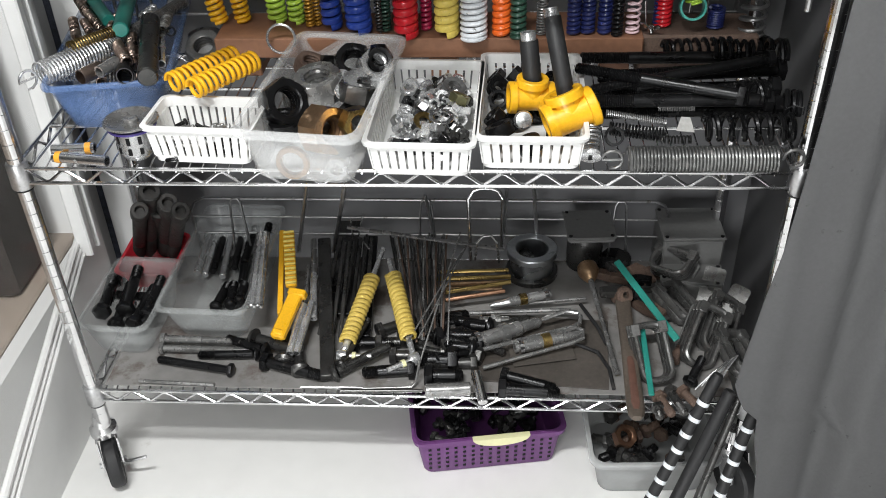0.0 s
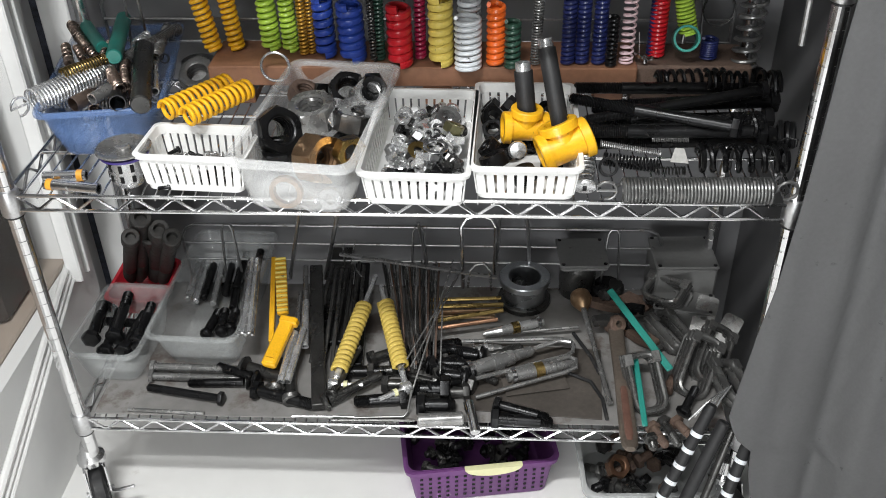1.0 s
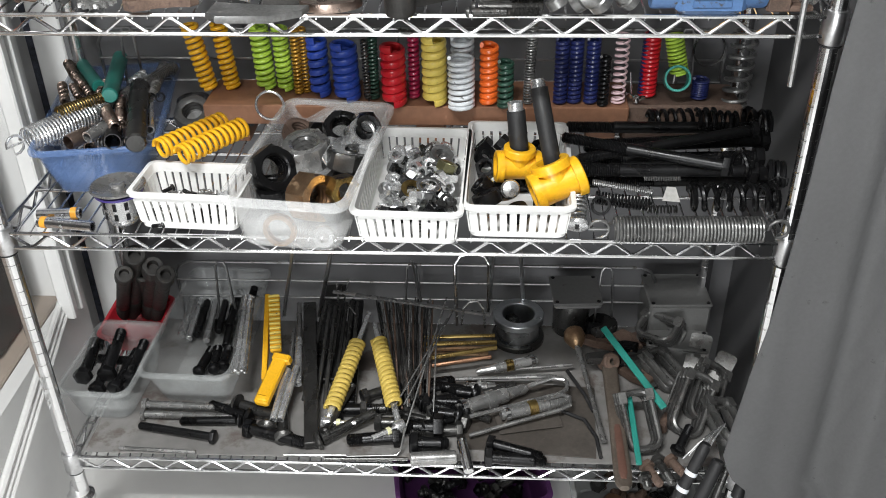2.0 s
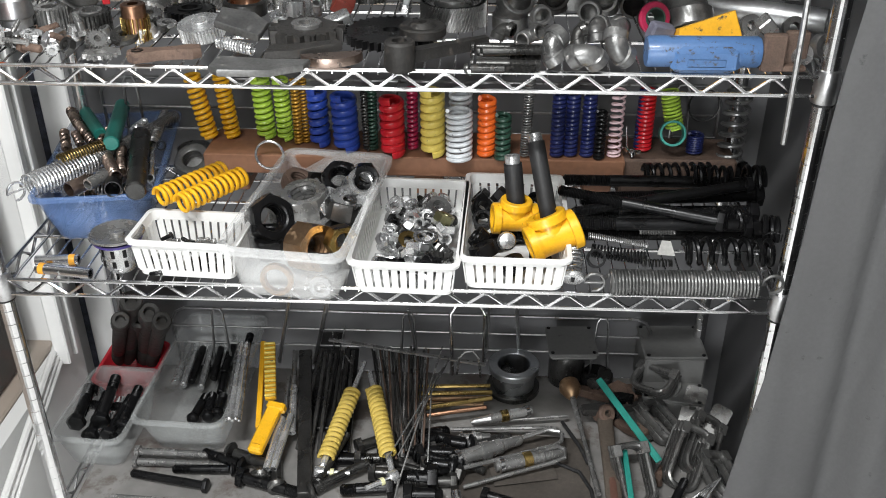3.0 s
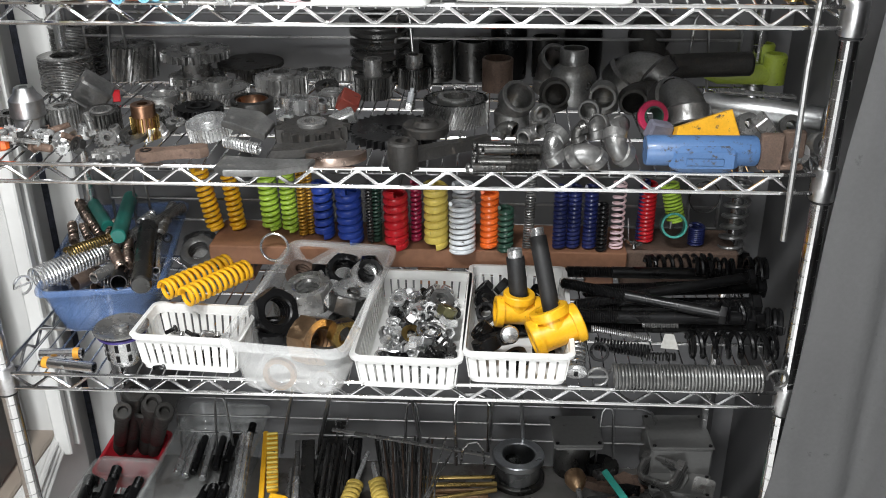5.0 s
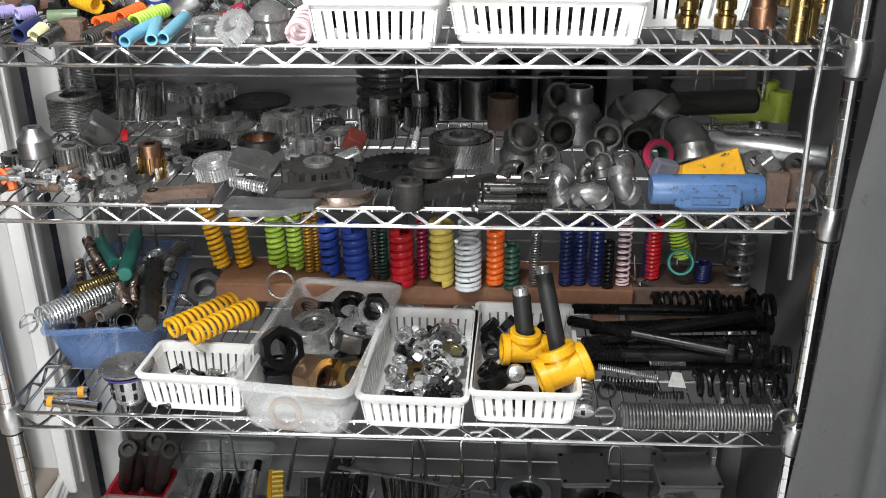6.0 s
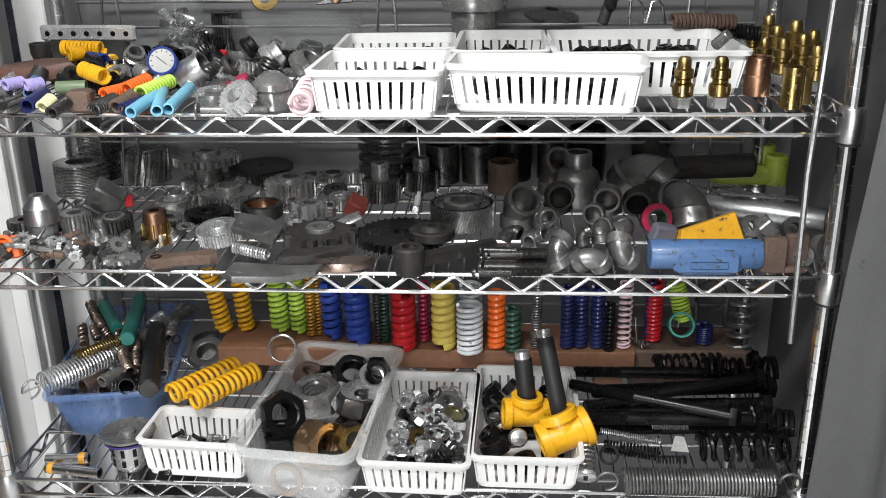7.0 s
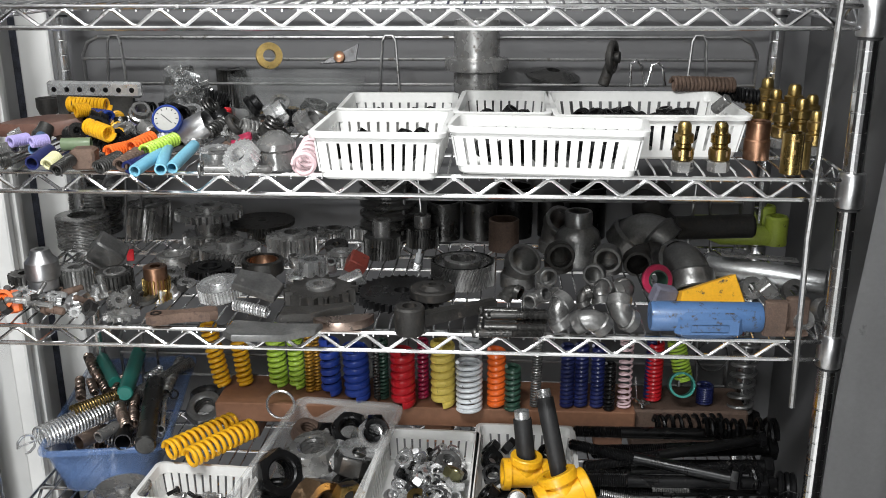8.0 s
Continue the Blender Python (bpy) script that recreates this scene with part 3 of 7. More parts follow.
def washer(c, r, hole, h, material, label, rot=(0, 0, 0), group="", name="washer"):
    g = Geo().lathe([(hole, 0), (r * 0.97, 0), (r, h * 0.25), (r, h * 0.75), (r * 0.97, h), (hole, h)], 28, None, False, True)
    return solid(name, g, material, pose(*c, *rot), label, "washer", group)


def gear_outline(r, teeth, depth, a0=0.0, sharp=0.5):
    pts = []
    for i in range(teeth):
        a = a0 + 2 * math.pi * i / teeth
        s = 2 * math.pi / teeth
        for da, rad in ((0.0, r - depth), (0.22, r - depth), (0.36, r), (0.36 + 0.28 * sharp, r), (0.78, r - depth)):
            pts.append((rad * math.cos(a + da * s), rad * math.sin(a + da * s)))
    return pts


def gear(c, r, h, teeth, depth, hole, material, label, rot=(0, 0, 0), twist=0.0, hub=None, group="", name="gear", hub_mat=None, web=None):
    """A toothed wheel standing on z = 0 with a bore, a raised hub (radius, height) and a thinner web (radius, recess)."""
    t = thing(name, pose(*c, *rot), label, "gear", group)
    n = teeth * 5
    g = Geo()
    steps = 1 if not twist else 4
    def ring(z, a):
        return [(x, y, z) for x, y in gear_outline(r, teeth, depth, a)]
    def circ(rad, z):
        return [(rad * math.cos(2 * math.pi * i / n), rad * math.sin(2 * math.pi * i / n), z) for i in range(n)]
    loops = [ring(h * k / steps, twist * k / steps) for k in range(steps + 1)]
    rim = r - depth * 1.9
    if web:
        loops += [circ(rim, h), circ(rim * 0.985, h - web), circ(hole * 1.9, h - web)]
    else:
        loops += [circ(rim, h)]
    loops += [circ(hole, h - (web or 0)), circ(hole, (web or 0))]
    if web:
        loops += [circ(hole * 1.9, web), circ(rim * 0.985, web), circ(rim, 0)]
    g.loft(loops, None, False, True)
    part("toothed_rim", g, material, t, smooth=30)
    if hub:
        part("hub", Geo().lathe([(hole, (web or 0)), (hub[0], (web or 0)), (hub[0], hub[1] - 0.001), (hub[0] - 0.001, hub[1]), (hole, hub[1])], 24, None, False, True), hub_mat or material, t)
    return t


def turned(name, c, profile, material, label, category, rot=(0, 0, 0), group="", seg=24, closed=True, caps=False):
    """A lathe-turned thing; its profile is a closed loop of (radius, z)."""
    return solid(name, Geo().lathe(profile, seg, None, caps, closed), material, pose(*c, *rot), label, category, group)


def pipe(p0, p1, R, wall, material, label, group="", name="pipe", category="pipe", seg=20):
    m, n = along(p0, p1)
    k = R - wall
    g = Geo().lathe([(k, 0), (R * 0.98, 0), (R, wall * 0.4), (R, n - wall * 0.4), (R * 0.98, n), (k, n)], seg, None, False, True)
    return solid(name, g, material, m, label, category, group)


def bar(p0, p1, r, material, label, name="rod", category="rod", group="", seg=10, taper=1.0):
    m, n = along(p0, p1)
    g = Geo().lathe([(r * 0.85, 0), (r, r * 0.2), (r * taper, n - r * 0.2), (r * taper * 0.85, n)], seg)
    return solid(name, g, material, m, label, category, group)


def wire(pts, r, material, label, name="wire_rod", category="rod", group="", seg=8, closed=False):
    c = Vector(pts[0])
    g = Geo().tube([Vector(p) - c for p in pts], r, seg, None, closed)
    return solid(name, g, material, Matrix.Translation(c), label, category, group)


def elbow(c, r, bend, material, label, rot=(0, 0, 0), group="", angle=90, name="pipe_elbow", collar=1.13, leg=0.0):
    """A hollow pipe bend with beaded ends; it starts at c along local z and turns toward local x."""
    t = thing(name, pose(*c, *rot), label, "pipe fitting", group)
    pts, steps = [(0, 0, 0)] if leg else [], 8
    for i in range(steps + 1):
        a = radians(angle) * i / steps
        pts.append((bend * (1 - math.cos(a)), 0, leg + bend * math.sin(a)))
    d = Vector((math.sin(radians(angle)), 0, math.cos(radians(angle))))
    e = Vector(pts[-1])
    inner = r * 0.87
    g = Geo().tube(pts, r, 16, caps=False).tube(pts, inner, 16, caps=False)
    part("bend", g, material, t)
    for base, axis in ((Vector(pts[0]), Vector((0, 0, -1))), (e, d)):
        mm = Matrix.Translation(base) @ axis.to_track_quat("Z", "Y").to_matrix().to_4x4()
        cr = r * collar
        part("socket", Geo().lathe([(inner, r * 0.1), (r * 0.98, -r * 0.55), (cr, -r * 0.4), (cr, r * 0.38), (cr * 0.95, r * 0.45), (inner, r * 0.45)], 20, mm, False, True), material, t)
    return t


def tee(c, r, length, material, label, rot=(0, 0, 0), group="", stub=1.0, name="pipe_tee"):
    """A hollow T fitting: the run lies along local x, the branch points up local z."""
    t = thing(name, pose(*c, *rot), label, "pipe fitting", group)
    part("run", Geo().tube([(-length / 2, 0, 0), (length / 2, 0, 0)], r * 0.9, 18, caps=False), material, t)
    part("branch", Geo().tube([(0, 0, 0), (0, 0, length / 2 * stub)], r * 0.86, 18, caps=False), material, t)
    k = r * 0.72
    for base, axis in (((-length / 2, 0, 0), (-1, 0, 0)), ((length / 2, 0, 0), (1, 0, 0)), ((0, 0, length / 2 * stub), (0, 0, 1))):
        mm = Matrix.Translation(base) @ Vector(axis).to_track_quat("Z", "Y").to_matrix().to_4x4()
        part("collar", Geo().lathe([(k, -r * 0.1), (r * 0.92, -r * 0.42), (r * 1.12, -r * 0.4), (r * 1.12, r * 0.05), (r * 1.05, r * 0.12), (k, r * 0.12)], 22, mm, False, True), material, t)
    return t


def rounded_rect(w, d, rad, n=5):
    pts = []
    for cx, cy, a0 in ((w / 2 - rad, -d / 2 + rad, -90), (w / 2 - rad, d / 2 - rad, 0), (-w / 2 + rad, d / 2 - rad, 90), (-w / 2 + rad, -d / 2 + rad, 180)):
        for i in range(n + 1):
            a = radians(a0 + 90 * i / n)
            pts.append((cx + rad * math.cos(a), cy + rad * math.sin(a)))
    return pts


def tub(m, w, d, h, material, label, taper=0.86, rad=0.02, rim=0.007, wall=0.0018, name="storage_tub", category="tub", taper_y=None):
    """An open moulded tub: tapered walls, a rolled rim. m puts the middle of its floor; w, d are taken at the rim."""
    t = thing(name, m, label, category)
    ty = taper_y or taper
    def ring(k, z, off=0.0):
        ky = 1 - (1 - k) * (1 - ty) / (1 - taper)
        return [(x, y, z) for x, y in rounded_rect(w * k + off, d * ky + off, rad)]
    g = Geo().loft([ring(taper, 0.0, -0.006), ring(taper, 0.004), ring((1 + taper) / 2, h / 2), ring(1, h), ring(1, h, -2 * wall), ring((1 + taper) / 2, h / 2, -2 * wall), ring(taper, 0.005, -2 * wall), ring(taper, wall, -0.01)], None, True)
    part("body", g, material, t)
    g = Geo().loft([ring(1, h - rim, 0.001), ring(1, h - rim, rim * 1.6), ring(1, h - 0.001, rim * 1.7), ring(1, h + 0.001, rim * 1.2), ring(1, h + 0.001, -wall)], None, False)
    part("rim", g, material, t)
    return t


def basket(m, w, d, h, material, label, nx=11, ny=14, taper=0.9, group="white slotted baskets"):
    """An open basket of moulded plastic: solid floor and rim, slotted walls made of upright slats."""
    t = thing("slotted_basket", m, label, "basket", group)
    k = taper
    z0, z1 = h * 0.2, h * 0.76
    def ring(z, off=0.0, rad=0.012):
        s = k + (1 - k) * z / h
        return [(x, y, z) for x, y in rounded_rect(w * s + off, d * s + off, rad)]
    part("floor_tray", Geo().loft([ring(0.0, -0.006), ring(0.003), ring(z0), ring(z0, -0.004), ring(0.004, -0.004), ring(0.0025, -0.008)]), material, t)
    part("rim", Geo().loft([ring(z1), ring(h - 0.008), ring(h - 0.007, 0.010), ring(h - 0.001, 0.011), ring(h, 0.007), ring(h, -0.004), ring(z1, -0.004)], None, False, True), material, t)
    s0, s1 = k + (1 - k) * z0 / h, k + (1 - k) * z1 / h
    def slat(p0, p1, wd, nrm):
        dx, dy = (wd / 2, 0) if nrm == "y" else (0, wd / 2)
        ex, ey = (0, 0.0011) if nrm == "y" else (0.0011, 0)
        return Geo().loft([[(p[0] - dx - ex, p[1] - dy - ey, p[2]), (p[0] + dx - ex, p[1] + dy - ey, p[2]), (p[0] + dx + ex, p[1] + dy + ey, p[2]), (p[0] - dx + ex, p[1] - dy + ey, p[2])] for p in (p0, p1)])
    for sgn in (-1, 1):
        for i in range(nx + 1):
            u = (i / nx - 0.5) * (1 - 0.02 / w)
            wd = w / nx * 0.6 if 0 < i < nx else w / nx * 0.7
            part("slat", slat((u * w * s0, sgn * (d * s0 / 2 - 0.0012), z0 - 0.002), (u * w * s1, sgn * (d * s1 / 2 - 0.0012), z1 + 0.002), wd, "y"), material, t)
        for i in range(ny + 1):
            u = (i / ny - 0.5) * (1 - 0.02 / d)
            wd = d / ny * 0.6 if 0 < i < ny else d / ny * 0.7
            part("slat", slat((sgn * (w * s0 / 2 - 0.0012), u * d * s0, z0 - 0.002), (sgn * (w * s1 / 2 - 0.0012), u * d * s1, z1 + 0.002), wd, "x"), material, t)
    return t


def quad_place(fl, fr, bl):
    """Pose of a tub from its floor: front left, front right and back left corner; with width and depth."""
    fl, fr, bl = Vector(fl), Vector(fr), Vector(bl)
    w, d = (fr - fl).length, (bl - fl).length
    c = (fr + bl) / 2
    a = math.degrees(math.atan2(fr.y - fl.y, fr.x - fl.x))
    return pose(c.x, c.y, c.z, 0, 0, a), w, d
# ---- second shelf from below ----
T1 = 0.7245
tub(pose(-0.503, 0.272, T1, 0, 0, 9.5), 0.19, 0.352, 0.088, BLUE_TUB, "clear blue plastic tub full of springs and tube ends", taper=0.76, rad=0.02, name="blue_tub", taper_y=0.88)
basket(pose(-0.301, 0.046, T1, 0, 0, -3.5), 0.166, 0.1, 0.066, WHITE, "white slotted plastic basket with small dark screws", nx=11, ny=6)
tub(pose(-0.122, 0.107, T1, 0, 0, -6.5), 0.176, 0.345, 0.091, FROST, "frosted plastic tub with big hexagonal nuts", taper=0.86, taper_y=0.9, rad=0.022, rim=0.01, name="frosted_tub")
basket(pose(0.039, 0.095, T1, 0, 0, -2), 0.157, 0.278, 0.064, WHITE, "white slotted plastic basket heaped with small plated nuts", nx=10, ny=15)
basket(pose(0.2, 0.118, T1, 0, 0, -1), 0.158, 0.284, 0.064, WHITE, "white slotted plastic basket with black fittings and yellow tees", nx=9, ny=15)

# in the blue tub
IN_BLUE = "springs in the blue tub"
spring((-0.576, 0.103, 0.825), (-0.503, 0.220, 0.825), 0.0205, 0.0021, 24, ZINC, "bright chrome extension spring with a hooked end", IN_BLUE, seg=6, hooks=True)
spring((-0.501, 0.195, 0.830), (-0.427, 0.408, 0.825), 0.011, 0.0016, 34, STEEL, "long thin steel spring across the blue tub", IN_BLUE, seg=6)
spring((-0.545, 0.160, 0.845), (-0.489, 0.229, 0.845), 0.0105, 0.0016, 17, BRASS, "yellowish plated spring lying across the tub", IN_BLUE, seg=6)
spring((-0.444, 0.137, 0.830), (-0.508, 0.250, 0.825), 0.0105, 0.002, 9, PLATED, "coppery coil spring in the tub", IN_BLUE)
spring((-0.443, 0.160, 0.825), (-0.479, 0.260, 0.825), 0.0095, 0.0018, 10, PLATED, "bronze-coloured coil spring in the tub", IN_BLUE)
spring((-0.534, 0.275, 0.825), (-0.595, 0.363, 0.825), 0.010, 0.0022, 9, PLATED, "coppery coil spring in the tub", IN_BLUE)
spring((-0.590, 0.353, 0.825), (-0.632, 0.422, 0.825), 0.010, 0.0022, 6, PLATED, "bronze-coloured coil spring in the tub", IN_BLUE)
spring((-0.569, 0.245, 0.825), (-0.605, 0.322, 0.825), 0.009, 0.0022, 6, PLATED, "coppery coil spring in the tub", IN_BLUE)
spring((-0.552, 0.265, 0.825), (-0.583, 0.317, 0.825), 0.008, 0.0022, 5, PLATED, "bronze-coloured coil spring in the tub", IN_BLUE)
spring((-0.514, 0.254, 0.835), (-0.521, 0.317, 0.835), 0.007, 0.002, 6, PLATED, "coppery coil spring in the tub", IN_BLUE)
spring((-0.477, 0.320, 0.830), (-0.468, 0.361, 0.830), 0.010, 0.0026, 5, ZINC, "short bright heavy spring", IN_BLUE)
spring((-0.429, 0.274, 0.825), (-0.458, 0.439, 0.815), 0.010, 0.002, 12, STEEL, "dull steel spring in the tub", IN_BLUE)
bar((-0.520, 0.279, 0.840), (-0.608, 0.422, 0.830), 0.0115, TEAL, "teal plastic sleeve in the blue tub", "plastic_sleeve", "sleeve", "teal sleeves", 14)
bar((-0.478, 0.218, 0.850), (-0.528, 0.416, 0.840), 0.0135, TEAL, "thick teal plastic sleeve in the blue tub", "plastic_sleeve", "sleeve", "teal sleeves", 14)
bar((-0.390, 0.073, 0.835), (-0.454, 0.294, 0.835), 0.0165, DARK, "thick dark grey steel pin in the blue tub", "steel_pin", "pin", seg=14)
pipe((-0.511, 0.104, 0.820), (-0.493, 0.137, 0.820), 0.0125, 0.002, PLATED, "short bronze tube in the tub", "tube ends in the blue tub", "tube_end", "tube")
pipe((-0.483, 0.113, 0.825), (-0.467, 0.151, 0.825), 0.010, 0.003, STEEL, "thick-walled steel tube end", "tube ends in the blue tub", "tube_end", "tube")
pipe((-0.438, 0.101, 0.824), (-0.475, 0.214, 0.805), 0.0135, 0.002, BLACK, "black tube end in the tub", "tube ends in the blue tub", "tube_end", "tube")
pipe((-0.403, 0.099, 0.825), (-0.433, 0.205, 0.809), 0.0145, 0.003, PLATED, "bronze tube end in the tub", "tube ends in the blue tub", "tube_end", "tube")
pipe((-0.399, 0.163, 0.815), (-0.436, 0.286, 0.815), 0.007, 0.0015, ZINC, "thin bright tube in the tub", "tube ends in the blue tub", "tube_end", "tube")
washer((-0.412, 0.270, 0.825), 0.009, 0.006, 0.003, BLACK, "black ring in the blue tub", (60, 0, 0))
random.seed(5)
for k in range(26):
    x, y = random.uniform(-0.575, -0.425), random.uniform(0.15, 0.37)
    z = T1 + random.uniform(0.018, 0.07)
    a, l, r = random.uniform(0, 6.28), random.uniform(0.03, 0.055), random.uniform(0.007, 0.012)
    l = min(l, 0.04 if x < -0.56 or x > -0.44 else 0.055)
    d = Vector((math.cos(a) * l / 2, math.sin(a) * l / 2, random.uniform(-0.006, 0.006)))
    c = Vector((x, y, z))
    if k % 2:
        pipe(c - d, c + d, r, 0.002, (ZINC, STEEL, PLATED)[k % 3], "loose tube end under the springs", "tube ends in the blue tub", "tube_end", "tube", seg=14)
    else:
        spring(c - d, c + d, r, 0.0018, 8, (STEEL, PLATED, ZINC, DARK)[k % 4], "loose spring at the bottom of the blue tub", IN_BLUE, seg=5, per=12)

# beside the blue tub
st = thing("sink_strainer", pose(*(-0.413, -0.006, 0.725)) @ pose(0, 0.034, 0), "round steel sink strainer with a purple seal", "strainer")
part("flange", Geo().lathe([(0.011, 0.058), (0.022, 0.057), (0.040, 0.064), (0.0425, 0.0625), (0.0425, 0.061), (0.022, 0.053), (0.011, 0.054)], 36, None, False, True), STEEL, st)
part("seal", Geo().lathe([(0.028, 0.054), (0.0375, 0.0555), (0.0375, 0.0515), (0.028, 0.05)], 30, None, False, True), mat("purple_seal", (0.06, 0.04, 0.22), 0.4), st)
part("knob", Geo().lathe([(0.0, 0.056), (0.011, 0.056), (0.0115, 0.064), (0.008, 0.066), (0.0, 0.065)], 20, None, False), STEEL, st)
part("bowl", Geo().lathe([(0.029, 0.052), (0.0285, 0.012), (0.02, 0.0), (0.0, 0.0)], 30, None, False), ZINC, st)
for k in range(10):
    a = k * 36
    part("slot", Geo().box(0.006, 0.0014, 0.013, pose(0, 0, 0, 0, 0, a) @ pose(0, -0.0288, 0.038), b=0.0005), BLACK, st)
    part("slot", Geo().box(0.006, 0.0014, 0.011, pose(0, 0, 0, 0, 0, a) @ pose(0, -0.0288, 0.02), b=0.0005), BLACK, st)
for k, (p0, p1) in enumerate((((-0.551, 0.027, 0.734), (-0.484, 0.033, 0.734)), ((-0.540, 0.005, 0.734), (-0.450, -0.008, 0.734)))):
    t = thing("capped_tube", along(p0, p1)[0], "polished steel tube with an orange band", "tube", "banded tubes")
    n = along(p0, p1)[1]
    part("tube", Geo().lathe([(0.006, 0), (0.0085, 0.001), (0.0085, n), (0.006, n)], 18, None, False, True), CHROME, t)
    part("band", Geo().lathe([(0.0086, 0.0), (0.0092, 0.0), (0.0092, 0.009), (0.0086, 0.009)], 18, pose(0, 0, 0.006 if k else n - 0.014), False, True), paint("orange_band", (0.7, 0.32, 0.03)), t)

# yellow springs on the small basket
for p0, p1 in (((-0.363, 0.088, 0.818), (-0.282, 0.195, 0.818)), ((-0.323, 0.067, 0.818), (-0.245, 0.175, 0.818))):
    spring(p0, p1, 0.0178, 0.0029, 12, YELLOW, "bright yellow enamelled coil spring resting on the basket", "yellow springs on the basket", flat=1.25, seg=8, per=20)
nut((-0.376, 0.331, 0.755), 0.036, 0.03, GALV, "large dull grey hexagonal nut", (28, -12, 20))
nut((-0.407, 0.428, 0.724), 0.034, 0.03, GALV, "large dull grey hexagonal nut", (0, 0, 5))
nut((-0.292, 0.334, 0.755), 0.026, 0.026, DARK, "dark steel nut behind the yellow springs", (40, 10, 0))
nut((-0.336, 0.426, 0.725), 0.028, 0.026, DARK, "dark steel nut behind the yellow springs", (0, 0, 30))
wire([Vector((-0.221, 0.260, 0.816)) + Vector((0.024 * math.cos(a), 0.004 * math.sin(a), 0.024 * math.sin(a))) for a in [k * math.pi / 12 for k in range(24)]], 0.0024, ZINC, "bright wire ring leaning on the tub", "wire_ring", "ring", closed=True)
random.seed(9)
for k in range(34):
    c = (random.uniform(-0.37, -0.235), random.uniform(0.005, 0.088), T1 + random.uniform(0.006, 0.03))
    a = random.uniform(0, 6.28)
    l = random.uniform(0.02, 0.034)
    p1 = (min(max(c[0] + l * math.cos(a), -0.375), -0.23), min(max(c[1] + l * math.sin(a), 0.002), 0.092), c[2] + random.uniform(-0.004, 0.008))
    bolt(c, p1, 0.0035, BLACK if k % 3 else STEEL, "small dark machine screw", "screws in the small basket", "socket" if k % 2 else "hex", 0.5, name="machine_screw")

# big nuts in the frosted tub
BIG = "big nuts in the frosted tub"
nut((-0.199, 0.096, 0.777), 0.0396, 0.0358, BLACK, "big black hexagonal nut tipped on edge", (52, 38, 20), BIG)
nut((-0.140, 0.149, 0.767), 0.0407, 0.0403, STEEL, "big plated hexagonal nut", (8, -6, 12), BIG)
nut((-0.130, 0.043, 0.765), 0.0407, 0.0426, BRONZE, "big bronze hexagonal nut", (14, 78, -25), BIG)
nut((-0.073, 0.037, 0.780), 0.0264, 0.0224, BRASS, "brass nut beside the bronze one", (70, 62, 20), BIG)
nut((-0.080, 0.127, 0.765), 0.0319, 0.0291, DARK, "dark steel nut in the tub", (-18, 12, 0), BIG)
nut((-0.094, 0.217, 0.784), 0.0330, 0.0291, BLACK, "black hexagonal nut in the tub", (35, 10, 0), BIG)
nut((-0.061, 0.188, 0.792), 0.0286, 0.0291, ZINC, "plated hexagonal nut in the tub", (40, 25, 10), BIG)
nut((-0.048, 0.199, 0.812), 0.0231, 0.0224, BLACK, "black nut standing on its side", (80, 0, 10), BIG)
nut((-0.172, 0.216, 0.775), 0.0264, 0.0269, RUST, "brown rusted nut in the tub", (12, 20, 10), BIG)
nut((-0.144, 0.234, 0.775), 0.0242, 0.0246, BLACK, "black hexagonal nut in the tub", (70, 15, 30), BIG)
nut((-0.188, 0.076, 0.737), 0.0330, 0.0291, BLACK, "black nut at the bottom of the tub", (5, 0, 10), BIG)
nut((-0.101, 0.040, 0.733), 0.0352, 0.0314, DARK, "dark nut at the bottom of the tub", (0, 5, 20), BIG)
nut((-0.172, 0.183, 0.731), 0.0396, 0.0336, DARK, "dark nut at the bottom of the tub", (0, 0, 20), BIG)
nut((-0.076, 0.113, 0.731), 0.0330, 0.0314, DARK, "dark nut at the bottom of the tub", (0, 0, 8), BIG)
nut((-0.129, 0.306, 0.733), 0.0385, 0.0336, DARK, "dark nut at the bottom of the tub", (0, 0, 40), BIG)
washer((-0.069, 0.150, 0.786), 0.033, 0.012, 0.005, ZINC, "thick plated washer on the nuts", (16, 18, 0), BIG)
washer((-0.100, 0.146, 0.784), 0.028, 0.012, 0.004, ZINC, "plated washer leaning on a nut", (24, 55, 0), BIG)
washer((-0.154, -0.030, 0.749), 0.026, 0.018, 0.009, BRONZE, "bronze ring pressed against the tub's front", (84, 0, -7), BIG)
washer((-0.087, -0.041, 0.745), 0.017, 0.009, 0.009, ZINC, "plated ring at the tub's front", (80, 0, -7), BIG)

# small nuts heaped in the second basket
random.seed(21)
PILE = "small nuts in the basket"
for k in range(150):
    u, v = random.uniform(-1, 1), random.uniform(-1, 1)
    x, y = 0.043 + u * 0.054, 0.098 + v * 0.108
    top = 0.052 * (1 - 0.25 * abs(u)) * (1 - 0.25 * abs(v))
    z = T1 + 0.004 + (top if k > 60 else random.uniform(0.0, top))
    r = random.choice((0.009, 0.0105, 0.012, 0.0135))
    nut((x, y, z), r, r * 0.85, (ZINC, ZINC, CHROME_DULL, ZINC, DARK, BLACK)[k % 6], ("bright plated", "plated", "shiny", "dull plated", "dark steel", "black")[k % 6] + " small nut in the heap", (random.uniform(-75, 75), random.uniform(-75, 75), random.uniform(0, 60)), PILE)
washer((0.063, 0.038, 0.786), 0.0195, 0.0135, 0.003, CHROME, "bright steel washer on the heap", (8, 6, 0), PILE)
nut((0.074, 0.144, 0.775), 0.021, 0.016, GALV, "larger grey nut on the heap", (22, 15, 12), PILE)
